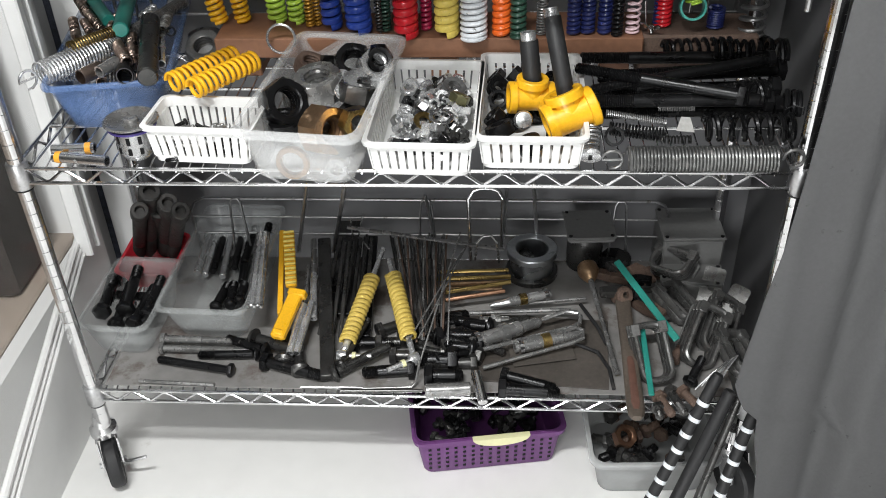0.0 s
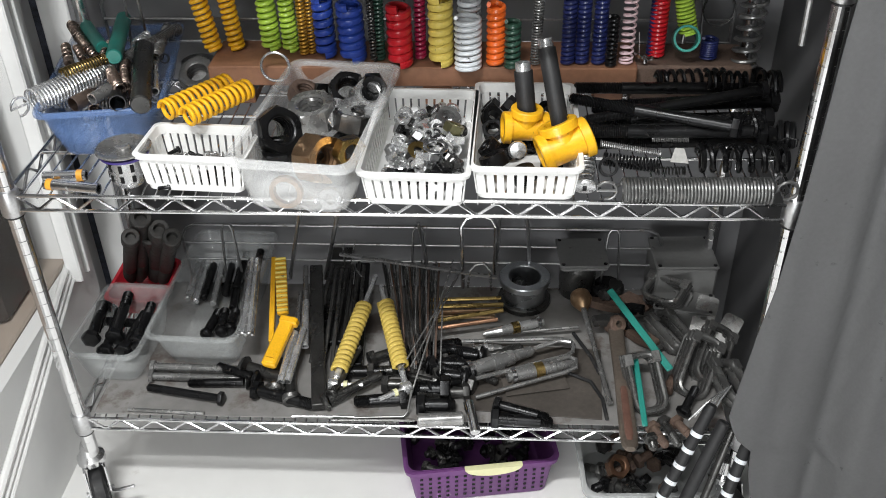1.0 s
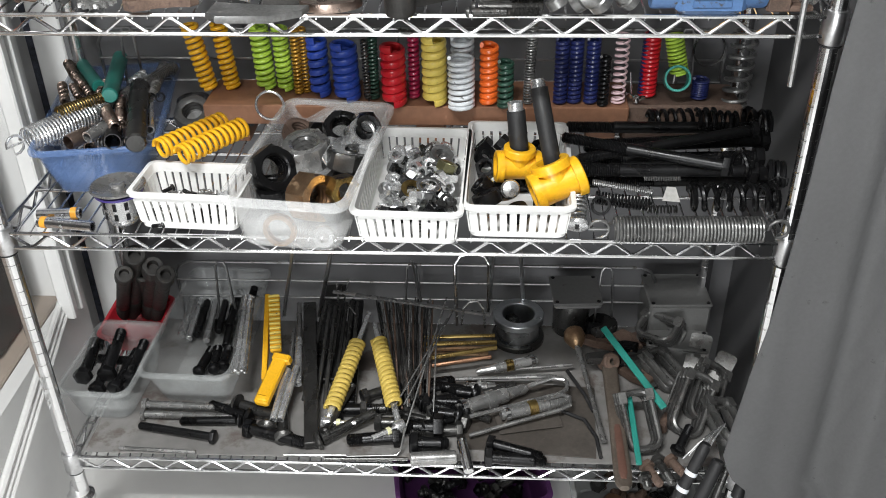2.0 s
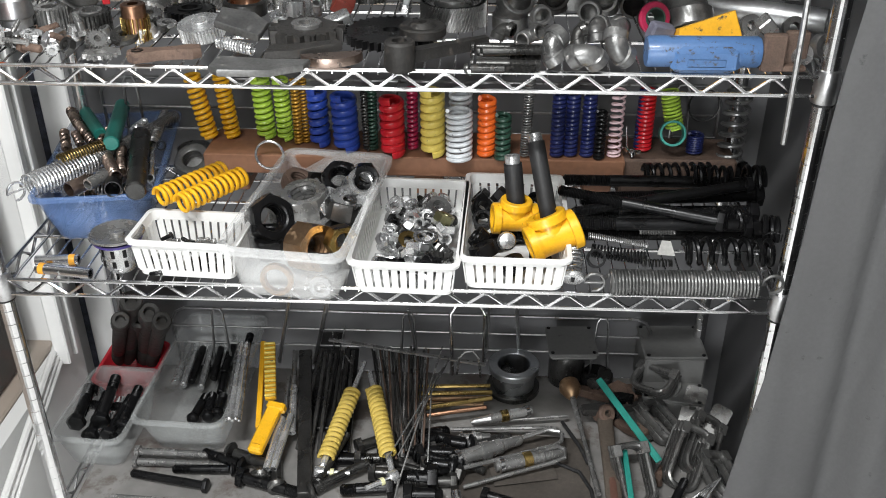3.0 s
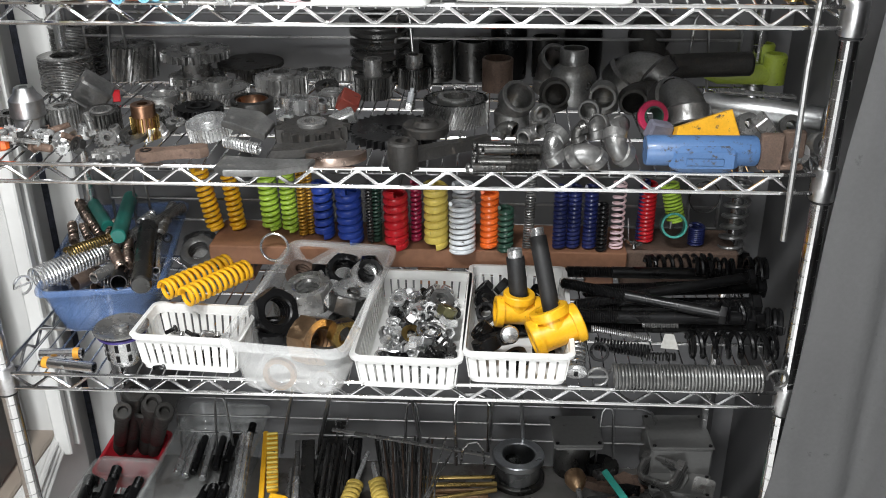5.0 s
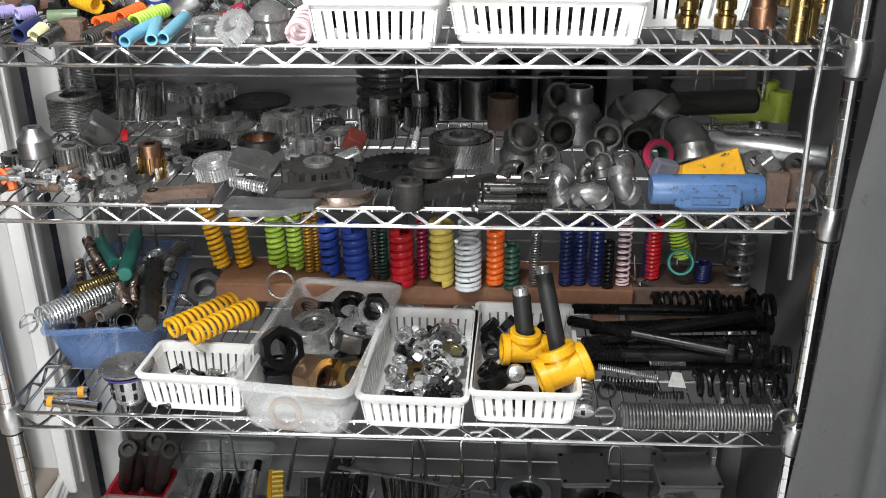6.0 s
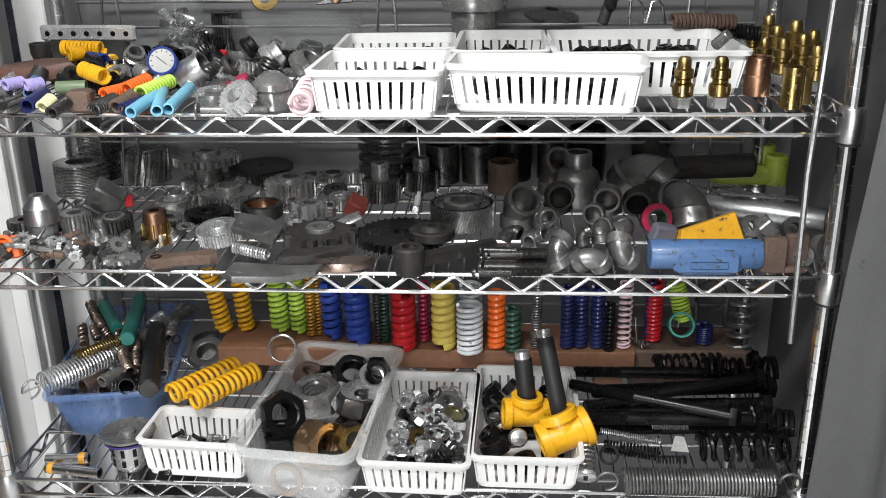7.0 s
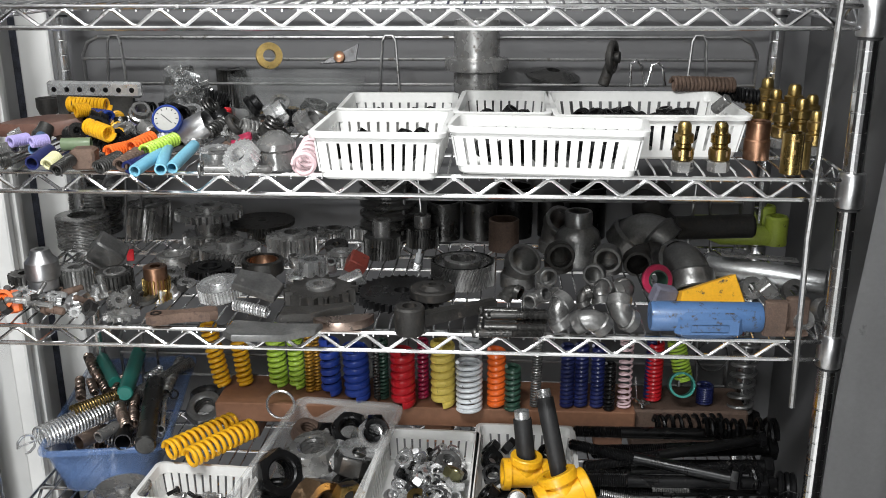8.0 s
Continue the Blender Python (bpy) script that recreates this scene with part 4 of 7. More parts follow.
nut((0.085, 0.104, 0.777), 0.017, 0.014, mat("olive_plate", (0.3, 0.29, 0.16), 0.35, 1.0), "olive plated nut on the heap", (-12, 25, 10), PILE)
nut((0.005, 0.145, 0.775), 0.015, 0.012, ZINC, "larger plated nut on the heap", (20, 0, 10), PILE)
washer((0.037, 0.036, 0.780), 0.017, 0.008, 0.004, BRASS, "dull brassy washer on the heap", (20, 14, 0), PILE)

# the third basket
tee((0.199, 0.104, 0.786), 0.0225, 0.066, YELLOW, "glossy yellow pipe tee in the basket", (0, 4, 8), "yellow tees", 0.95)
tee((0.257, 0.040, 0.790), 0.0275, 0.074, YELLOW, "larger glossy yellow pipe tee at the basket's edge", (-20, -18, 16), "yellow tees", 0.95)
for k, (p0, p1, r) in enumerate((((0.201, 0.107, 0.808), (0.1935, 0.121, 0.874), 0.0145), ((0.250, 0.062, 0.812), (0.2265, 0.112, 0.915), 0.0135))):
    pipe(p0, p1, r, 0.002, RUBBER, "black sleeved pipe stub standing in a yellow tee", "pipe stubs", "pipe_stub")
    d = (Vector(p1) - Vector(p0)).normalized()
    pipe(p1, Vector(p1) + d * 0.013, r * 0.82, 0.002, ZINC, "bright threaded end of a pipe stub", "pipe stub ends", "pipe_nipple")
random.seed(4)
for k, (px, py, z, r, kind) in enumerate(((0.15, 0.225, 0.03, 0.017, 0), (0.18, 0.23, 0.035, 0.015, 0), (0.145, 0.19, 0.03, 0.018, 1), (0.15, 0.15, 0.028, 0.018, 0), (0.155, 0.03, 0.035, 0.022, 1), (0.15, 0.075, 0.035, 0.019, 0),
                                          (0.235, 0.21, 0.03, 0.018, 1), (0.225, 0.16, 0.03, 0.02, 0), (0.24, 0.1, 0.025, 0.02, 1), (0.235, 0.05, 0.02, 0.018, 0), (0.2, 0.2, 0.02, 0.02, 1), (0.2, 0.03, 0.012, 0.02, 1), (0.18, 0.11, 0.012, 0.02, 1), (0.2, 0.14, 0.012, 0.02, 0))):
    if kind:
        washer((px, py, T1 + z), r, r * 0.5, r * 0.9, BLACK, "black ring fitting in the basket", (random.uniform(-35, 35), random.uniform(-35, 35), 0), "black fittings in the basket", name="ring_fitting")
    else:
        nut((px, py, T1 + z), r, r * 0.9, BLACK, "black nut in the basket", (random.uniform(-50, 50), random.uniform(-50, 50), random.uniform(0, 60)), "black fittings in the basket")
turned("round_cap", (0.186, 0.051, 0.775), [(0.0, 0.0), (0.013, 0.0), (0.0145, 0.003), (0.0145, 0.012), (0.012, 0.016), (0.0, 0.018)], ZINC, "domed plated cap in the basket", "cap", (60, 10, 0), closed=False)

# brown board with springs stood along it
BOARD = 0.808
solid("brown_board", Geo().box(0.735, 0.115, 0.036, c=(0, 0, -0.018), b=0.002), WOOD, pose(0.024, 0.335, BOARD), "brown wooden board raised along the back of the shelf", "board")
for x in (-0.3, 0.05, 0.35):
    solid("support_block", Geo().box(0.05, 0.08, 0.0475, c=(0, 0, 0.02375), b=0.002), WOOD, pose(x, 0.345, T1), "wooden block under the brown board", "block", "board blocks")
ROW = "springs stood along the board"


def stood(p0, R, n, material, words, lean=(0, 0), turns=9, flat=1.3, r=None):
    p0 = Vector(p0)
    spring(p0, p0 + Vector((lean[0], lean[1], n)), R, r or R * 0.22, turns, material, words + " coil spring standing on the board", ROW, flat, 7, per=18)


stood((-0.347, 0.345, 0.809), 0.0165, 0.12, YELLOW, "yellow enamelled", (-0.024, 0.01), 12)
stood((-0.307, 0.351, 0.809), 0.0155, 0.12, YELLOW, "yellow enamelled", (-0.014, 0.01), 12)
stood((-0.245, 0.353, 0.809), 0.018, 0.12, LIME, "lime green", (-0.004, 0), 11)
stood((-0.209, 0.345, 0.809), 0.015, 0.12, LIME, "slim lime green", (-0.002, 0), 12)
stood((-0.182, 0.329, 0.809), 0.009, 0.12, GOLD, "gold-coloured", (0, 0), 17)
stood((-0.169, 0.334, 0.809), 0.007, 0.12, GOLD, "thin gold-coloured", (0, 0), 19)
stood((-0.142, 0.323, 0.809), 0.019, 0.11, BLUE, "glossy blue", (-0.002, 0), 7, 1.7, 0.0036)
stood((-0.092, 0.304, 0.809), 0.0235, 0.108, BLUE, "thick glossy blue", (-0.003, 0), 7, 1.7, 0.0042)
stood((-0.057, 0.303, 0.809), 0.007, 0.11, DARK, "thin dark steel", (-0.002, 0), 18)
stood((-0.046, 0.308, 0.809), 0.009, 0.115, DGREEN, "dark green", (0, 0), 16)
stood((-0.009, 0.284, 0.809), 0.022, 0.112, RED, "glossy red", (-0.001, 0), 7, 1.9, 0.0042)
stood((0.023, 0.314, 0.809), 0.0105, 0.115, CRIMSON, "slim crimson", (0, 0), 13, 1.5)
stood((0.060, 0.290, 0.809), 0.022, 0.125, YELLOW_PALE, "worn pale yellow", (-0.001, 0), 8, 1.8, 0.0042)
stood((0.106, 0.271, 0.809), 0.0235, 0.092, WHITE_EN, "white painted", (-0.001, 0.006), 9, 1.3, 0.0036)
stood((0.106, 0.324, 0.809), 0.021, 0.108, WHITE_EN, "chipped white", (0, 0), 9, 1.3, 0.0032)
stood((0.152, 0.291, 0.809), 0.0165, 0.11, ORANGE, "orange enamelled", (0, 0), 9, 1.5)
stood((0.180, 0.277, 0.809), 0.0145, 0.085, DGREEN, "blackish green", (0, 0), 8)
stood((0.219, 0.292, 0.809), 0.0095, 0.14, STEEL, "slim steel", (0.004, 0), 28, 1.0, 0.0017)
stood((0.274, 0.295, 0.809), 0.0125, 0.118, NAVY, "navy blue", (0, 0), 14, 1.6)
stood((0.298, 0.298, 0.809), 0.0125, 0.118, NAVY, "navy blue", (0, 0), 14, 1.6)
stood((0.326, 0.297, 0.809), 0.0125, 0.118, NAVY, "navy blue", (0, 0), 14, 1.6)
stood((0.346, 0.286, 0.809), 0.010, 0.09, BLACK, "black", (0, 0), 11)
stood((0.373, 0.299, 0.809), 0.0125, 0.122, PINK_EN, "pinkish white", (0.001, 0.004), 12, 1.0, 0.0021)
stood((0.420, 0.334, 0.809), 0.0095, 0.115, NAVY, "slim dark blue", (0.001, 0), 16)
bar((0.398, 0.314, 0.809), (0.395, 0.325, 0.854), 0.0012, ZINC, "thin bright nail standing on the board", "nail", "nail")
wg = thing("wing_nut", pose(*(0.405, 0.299, 0.812), 25, 0, -30), "bright wing nut on the board", "nut")
part("body", Geo().lathe([(0.003, 0), (0.006, 0), (0.005, 0.009), (0.003, 0.009)], 12, None, False, True), CHROME, wg)
for s in (-1, 1):
    part("wing", Geo().prism([(s * 0.004, 0.002), (s * 0.016, 0.008), (s * 0.018, 0.015), (s * 0.012, 0.016), (s * 0.004, 0.009)][::s], -0.001, 0.001, pose(0, 0, 0, 90, 0, 0)), CHROME, wg)

# right end: a rusty block with springs, and heavy black bolts
solid("rusty_block", Geo().box(0.2, 0.1, 0.08, c=(0, 0, 0.04), b=0.004), RUST, pose(0.487, 0.345, T1), "rusty brown iron block behind the bolts", "block")
stood((0.428, 0.335, 0.806), 0.0155, 0.115, RED, "dark red", (0, 0), 14, 1.7)
spring((0.478, 0.325, 0.85), (0.462, 0.335, 0.92), 0.0165, 0.0024, 11, LIME, "lime spring leaning on the teal ring", ROW)
pipe((0.469, 0.290, 0.857), Vector((0.469, 0.290, 0.857)) + Vector((0.002, 0.028, -0.012)), 0.0225, 0.004, TEAL, "short teal plastic ring on its side", "", "plastic_ring", "ring")
stood((0.516, 0.325, 0.806), 0.015, 0.04, NAVY, "short navy", (0, 0), 8)
stood((0.577, 0.325, 0.79), 0.0235, 0.135, GALV, "big open steel", (0.006, 0.01), 8, 1.0, 0.0034)
wire([Vector((0.535, 0.375, 0.875)) + Vector((0.027 * math.cos(a), 0, 0.03 * math.sin(a))) for a in [k * math.pi / 10 for k in range(20)]], 0.0016, DARK, "dark wire ring behind the springs", "wire_ring", "ring", closed=True)
HB = "heavy black bolts"
for k, (p0, p1, r) in enumerate((((0.522, 0.084, 0.799), (0.271, 0.168, 0.806), 0.0092), ((0.604, 0.254, 0.784), (0.284, 0.252, 0.784), 0.010), ((0.587, 0.198, 0.809), (0.295, 0.135, 0.784), 0.0085),
                              ((0.571, 0.109, 0.780), (0.286, 0.103, 0.780), 0.010), ((0.618, 0.232, 0.774), (0.311, 0.208, 0.770), 0.012), ((0.606, 0.202, 0.755), (0.297, 0.193, 0.750), 0.012),
                              ((0.597, 0.144, 0.750), (0.297, 0.129, 0.747), 0.012), ((0.624, 0.363, 0.755), (0.302, 0.337, 0.754), 0.012))):
    bolt(p0, p1, r, BLACK, "long heavy black bolt lying on the pile", HB, "hex", 0.25 if k % 2 else 0.4)
spring((0.463, 0.079, 0.749), (0.606, 0.079, 0.749), 0.0235, 0.0044, 8, BLACK, "thick black open coil spring lying on the shelf", "black springs")
spring((0.423, 0.278, 0.786), (0.545, 0.290, 0.786), 0.019, 0.0034, 9, BLACK, "black open coil spring at the back", "black springs")
spring((0.495, 0.233, 0.809), (0.566, 0.228, 0.809), 0.017, 0.0034, 6, BLACK, "black open coil spring at the back", "black springs")
spring((0.622, 0.243, 0.794), (0.583, 0.246, 0.794), 0.027, 0.0042, 3, BLACK, "wide black coil on its side", "black springs")
spring((0.623, 0.127, 0.755), (0.590, 0.135, 0.755), 0.03, 0.0046, 3, BLACK, "wide black coil on its side", "black springs")
spring((0.560, 0.109, 0.794), (0.512, 0.105, 0.794), 0.02, 0.004, 3, BLACK, "short black coil round a bolt", "black springs")
spring((0.338, -0.015, 0.746), (0.560, -0.011, 0.746), 0.0205, 0.0027, 43, GALV, "long dull steel extension spring with looped ends", "", hooks=True, per=16)
spring((0.314, 0.085, 0.770), (0.406, 0.063, 0.765), 0.0055, 0.0011, 30, STEEL, "thin steel spring by the bolts", "thin springs", per=10, seg=5)
spring((0.395, 0.099, 0.770), (0.453, 0.099, 0.770), 0.0045, 0.001, 22, STEEL, "thin steel spring by the bolts", "thin springs", per=10, seg=5)
spring((0.320, 0.081, 0.745), (0.405, 0.059, 0.745), 0.011, 0.0018, 17, BLACK, "slim black spring by the bolts", "thin springs", per=12)
spring((0.395, 0.045, 0.745), (0.443, 0.047, 0.745), 0.007, 0.0012, 10, DARK, "thin dark spring by the bolts", "thin springs", per=10, seg=5)
washer((0.327, 0.062, 0.741), 0.0155, 0.011, 0.006, BLACK, "black ring beside the springs", (55, 0, 0))
solid("paper_tag", Geo().prism([(-0.014, -0.012), (0.014, -0.012), (0.008, 0.014), (-0.006, 0.014)], 0, 0.0006), mat("white_paper", (0.38, 0.375, 0.36), 0.8), pose(*(0.433, 0.063, 0.761), 30, 5, 0), "crumpled white paper tag among the springs", "tag")
sd = thing("spring_plunger", along((0.286, -0.003, 0.745), (0.289, 0.038, 0.770))[0], "steel spring with a slotted disc end", "plunger")
part("disc", Geo().lathe([(0.0, -0.003), (0.0165, -0.003), (0.0175, -0.001), (0.0175, 0.003), (0.0, 0.004)], 24, None, False), ZINC, sd)
part("slot", Geo().box(0.006, 0.013, 0.001, c=(0, 0, -0.0035)), BLACK, sd)
part("coil", Geo().tube(helix(0.0125, 0.055, 8, 0.0018), 0.0018, 6), ZINC, sd)
wire([(0.584, 0.086, 0.775), (0.596, 0.083, 0.784), (0.610, 0.075, 0.784), (0.607, 0.069, 0.775)], 0.0012, BLACK, "bent black wire end", "bent_wire", "wire")
# ---- bottom shelf: bolts, rods and tools ----
T0 = 0.2475
for name, corners, h, ma, words in (
    ("small_tub", ((-0.612, 0.069, 0.333), (-0.483, 0.062, 0.333), (-0.641, 0.278, 0.333)), 0.085, CLEAR, "small cloudy plastic tub with dark bolts"),
    ("clear_tub", ((-0.459, 0.105, 0.348), (-0.292, 0.099, 0.348), (-0.508, 0.452, 0.348)), 0.1, CLEAR, "clear plastic tub with steel pins"),
    ("red_tub", ((-0.624, 0.275, 0.297), (-0.507, 0.274, 0.297), (-0.650, 0.415, 0.297)), 0.05, RED_TUB, "red plastic tub with tall dark bolts"),
):
    m, w, d = quad_place(*corners)
    tub(m @ pose(0, 0, -h), w, d, h, ma, words, taper=0.8, rad=0.022, name=name)
SB = "bolts in the small tub"
for p0, p1, r in (((-0.613, 0.130, 0.308), (-0.626, 0.244, 0.312), 0.0105), ((-0.569, 0.138, 0.308), (-0.581, 0.269, 0.317), 0.0105), ((-0.585, 0.117, 0.288), (-0.593, 0.242, 0.297), 0.0095), ((-0.550, 0.117, 0.292), (-0.537, 0.228, 0.302), 0.0095),
                  ((-0.530, 0.137, 0.297), (-0.529, 0.249, 0.308), 0.0095), ((-0.639, 0.222, 0.282), (-0.552, 0.216, 0.282), 0.0095), ((-0.627, 0.249, 0.302), (-0.619, 0.169, 0.297), 0.0095)):
    bolt(p0, p1, r, BLACK, "dark hexagon bolt in the small tub", SB, "hex", 0.3)
for k, (p0, p1, r) in enumerate((((-0.535, 0.240, 0.476), (-0.635, 0.399, 0.252), 0.0125), ((-0.520, 0.270, 0.501), (-0.614, 0.410, 0.252), 0.0155), ((-0.489, 0.270, 0.475), (-0.580, 0.410, 0.252), 0.0145), ((-0.463, 0.260, 0.463), (-0.562, 0.404, 0.252), 0.0135), ((-0.524, 0.300, 0.436), (-0.603, 0.442, 0.252), 0.0125))):
    bolt(p0, p1, r * 1.1, IRON, "tall dark socket bolt standing in the red tub", "tall socket bolts", "socket", 0.3, r * 1.4)
PINS = "pins in the clear tub"
for p0, p1, r, ma in (((-0.481, 0.313, 0.268), (-0.487, 0.446, 0.277), 0.0075, ZINC), ((-0.462, 0.306, 0.268), (-0.468, 0.440, 0.277), 0.0075, ZINC), ((-0.449, 0.318, 0.268), (-0.453, 0.446, 0.277), 0.008, BLACK), ((-0.422, 0.296, 0.272), (-0.434, 0.430, 0.277), 0.0075, ZINC),
                      ((-0.406, 0.332, 0.268), (-0.413, 0.440, 0.277), 0.0075, BLACK), ((-0.389, 0.352, 0.268), (-0.383, 0.455, 0.288), 0.0085, BLACK), ((-0.434, 0.354, 0.258), (-0.441, 0.476, 0.260), 0.007, DARK), ((-0.383, 0.295, 0.260), (-0.397, 0.444, 0.268), 0.008, BLACK),
                      ((-0.343, 0.304, 0.297), (-0.335, 0.399, 0.337), 0.008, BLACK)):
    bar(p0, p1, r, ma, "steel dowel pin in the clear tub" if ma in (ZINC, ZINC) else "dark dowel pin in the clear tub", "dowel_pin", "pin", PINS, 12)
for k in range(5):
    p0, p1 = Vector((-0.317, 0.115, 0.343)) + Vector((0.0062 * k, 0.002 * (k % 2), 0.003 * (k % 2))), Vector((-0.346, 0.349, 0.348)) + Vector((0.005 * k, 0, 0.003 * (k % 2)))
    bolt(p0, p1, 0.0042, ZINC if k % 2 else STEEL, "long bright stud lying across the tub", "bundle of studs", "round", 0.2, 0.0042, "stud")
for p0, p1 in (((-0.410, 0.191, 0.277), (-0.401, 0.268, 0.277)), ((-0.382, 0.200, 0.277), (-0.390, 0.272, 0.277)), ((-0.366, 0.209, 0.277), (-0.365, 0.266, 0.282))):
    bolt(p0, p1, 0.0095, BLACK, "short black bolt in the clear tub", "short black bolts", "round", 0.3, 0.013)

# loose bolts along the front
LB = "loose bolts on the liner"
for p0, p1, r, ma, hd, th in (((-0.496, 0.107, 0.268), (-0.315, 0.103, 0.268), 0.0072, STEEL, "hex", 0.55), ((-0.496, 0.090, 0.258), (-0.314, 0.089, 0.258), 0.0072, STEEL, "hex", 0.55), ((-0.338, 0.031, 0.260), (-0.490, 0.060, 0.258), 0.0075, BLACK, "hex", 0.2),
                             ((-0.288, 0.055, 0.264), (-0.170, 0.021, 0.260), 0.011, BLACK, "hex", 0.2), ((-0.284, 0.079, 0.268), (-0.368, 0.111, 0.268), 0.009, BLACK, "round", 0.2), ((-0.301, 0.077, 0.260), (-0.417, 0.075, 0.256), 0.008, BLACK, "round", 0.3),
                             ((-0.317, 0.110, 0.272), (-0.217, 0.071, 0.272), 0.011, DARK, "round", 0.2), ((-0.148, 0.022, 0.260), (-0.072, 0.081, 0.268), 0.0075, DARK, "round", 0.3), ((-0.150, 0.020, 0.270), (-0.050, 0.090, 0.277), 0.008, DARK, "round", 0.1),
                             ((-0.137, 0.030, 0.277), (-0.100, 0.159, 0.282), 0.007, DARK, "round", 0.1), ((0.001, 0.041, 0.264), (-0.097, 0.032, 0.260), 0.011, BLACK, "hex", 0.3), ((0.079, 0.064, 0.266), (-0.001, 0.064, 0.264), 0.0145, BLACK, "hex", 0.3),
                             ((0.158, 0.024, 0.270), (0.256, -0.003, 0.264), 0.0095, BLACK, "hex", 0.2), ((0.153, -0.004, 0.262), (0.263, -0.008, 0.258), 0.011, BLACK, "hex", 0.2), ((0.018, 0.025, 0.262), (0.089, 0.027, 0.262), 0.0125, BLACK, "hex", 0.2),
                             ((0.032, 0.123, 0.268), (0.096, 0.140, 0.268), 0.012, BLACK, "hex", 0.3), ((0.044, 0.102, 0.258), (0.102, 0.120, 0.258), 0.012, DARK, "hex", 0.3), ((-0.247, 0.051, 0.262), (-0.252, 0.138, 0.262), 0.012, DARK, "round", 0.1),
                             ((-0.212, 0.031, 0.260), (-0.230, 0.106, 0.262), 0.011, DARK, "round", 0.1), ((-0.128, 0.111, 0.260), (-0.042, 0.114, 0.260), 0.012, BLACK, "hex", 0.2), ((0.018, 0.178, 0.262), (0.094, 0.197, 0.262), 0.013, BLACK, "hex", 0.2)):
    bolt(p0, p1, r, ma, ("worn steel" if ma is STEEL else "dark steel") + " bolt lying on the liner", LB, hd, th)
bar((-0.511, 0.007, 0.252), (-0.368, 0.001, 0.252), 0.0036, STEEL, "thin steel rod on the liner", "rod", "rod")
bar((-0.208, 0.001, 0.250), (-0.094, 0.003, 0.250), 0.0026, STEEL, "thin steel rod on the liner", "rod", "rod")
bar((-0.134, -0.007, 0.250), (0.017, -0.002, 0.250), 0.003, DARK, "thin dark rod along the edge", "rod", "rod")
bar((0.022, -0.012, 0.260), (0.104, -0.004, 0.260), 0.0125, STEEL, "thick bright steel roller at the edge", "roller", "roller", seg=18)
bar((0.112, 0.022, 0.277), (0.127, -0.039, 0.260), 0.0095, CHROME, "polished steel pin lying over the edge", "polished_pin", "pin", seg=16)
solid("rubber_sheet", Geo().box(0.25, 0.19, 0.002, b=0.0006), mat("dark_rubber_sheet", (0.07, 0.06, 0.052), 0.7, 0, 0.3, 40, 0.2, (0.12, 0.105, 0.09), 0.2), pose(*(0.235, 0.115, 0.2485), 0, 0, -4), "dark rubber sheet under the tools", "sheet")
solid("rubber_sheet", Geo().box(0.12, 0.06, 0.002, b=0.0006), mat("dark_rubber_sheet", (0.07, 0.06, 0.052), 0.7, 0, 0.3, 40, 0.2, (0.12, 0.105, 0.09), 0.2), pose(*(0.234, 0.103, 0.254), 0, 0, 12), "dark rubber offcut under the tools", "sheet")


def flat_bar(p0, p1, w, th, material, label, name="flat_bar", category="bar", b=0.0015, roll=0.0):
    """A flat bar from p0 to p1 with its broad side up."""
    p0, p1 = Vector(p0), Vector(p1)
    d = p1 - p0
    x = d.normalized()
    y = Vector((0, 0, 1)).cross(x).normalized()
    z = x.cross(y)
    m = Matrix.Translation((p0 + p1) / 2) @ Matrix((x, y, z)).transposed().to_4x4() @ Matrix.Rotation(radians(roll), 4, "X")
    return solid(name, Geo().box(d.length, w, th, b=b), material, m, label, category)


flat_bar((-0.214, 0.367, 0.317), (-0.159, 0.015, 0.260), 0.026, 0.018, DARK, "long dark square steel bar lying back to front", "steel_bar")
flat_bar((-0.175, 0.465, 0.297), (-0.165, 0.193, 0.260), 0.05, 0.01, DARK, "dark flat steel plate lying back", "steel_plate")
flat_bar((-0.122, 0.407, 0.297), (-0.108, 0.128, 0.260), 0.03, 0.012, BLACK, "black flat bar lying back", "steel_bar")
flat_bar((-0.160, 0.351, 0.363), (0.162, 0.315, 0.337), 0.010, 0.005, STEEL, "long thin steel strip across the rods", "steel_strip")
bar((-0.233, 0.355, 0.328), (-0.208, 0.160, 0.277), 0.0055, STEEL, "steel rod with a bright sleeve", "rod", "rod")
pipe((-0.219, 0.259, 0.312), (-0.206, 0.155, 0.282), 0.0075, 0.0018, ZINC, "polished tube over a rod", "polished tubes", "polished_tube", "tube")
pipe((-0.226, 0.168, 0.308), (-0.234, 0.056, 0.282), 0.0075, 0.0015, ZINC, "polished tube lying beside the clamp", "polished tubes", "polished_tube", "tube")
pipe((-0.212, 0.183, 0.302), (-0.224, 0.062, 0.277), 0.0075, 0.0015, ZINC, "polished tube lying beside the clamp", "polished tubes", "polished_tube", "tube")
bar((-0.238, 0.306, 0.297), (-0.222, 0.147, 0.297), 0.0055, STEEL, "steel rod among the tubes", "rod", "rod")
# yellow rack and clamp
P0, P1 = Vector((-0.276, 0.326, 0.367)), Vector((-0.255, 0.210, 0.317))
m, n = along(P0, P1)
yr = thing("yellow_toothed_rack", m, "yellow painted toothed rack leaning back", "rack")
part("spine", Geo().box(0.022, 0.012, n, c=(0, 0, n / 2), b=0.002), YELLOW, yr)
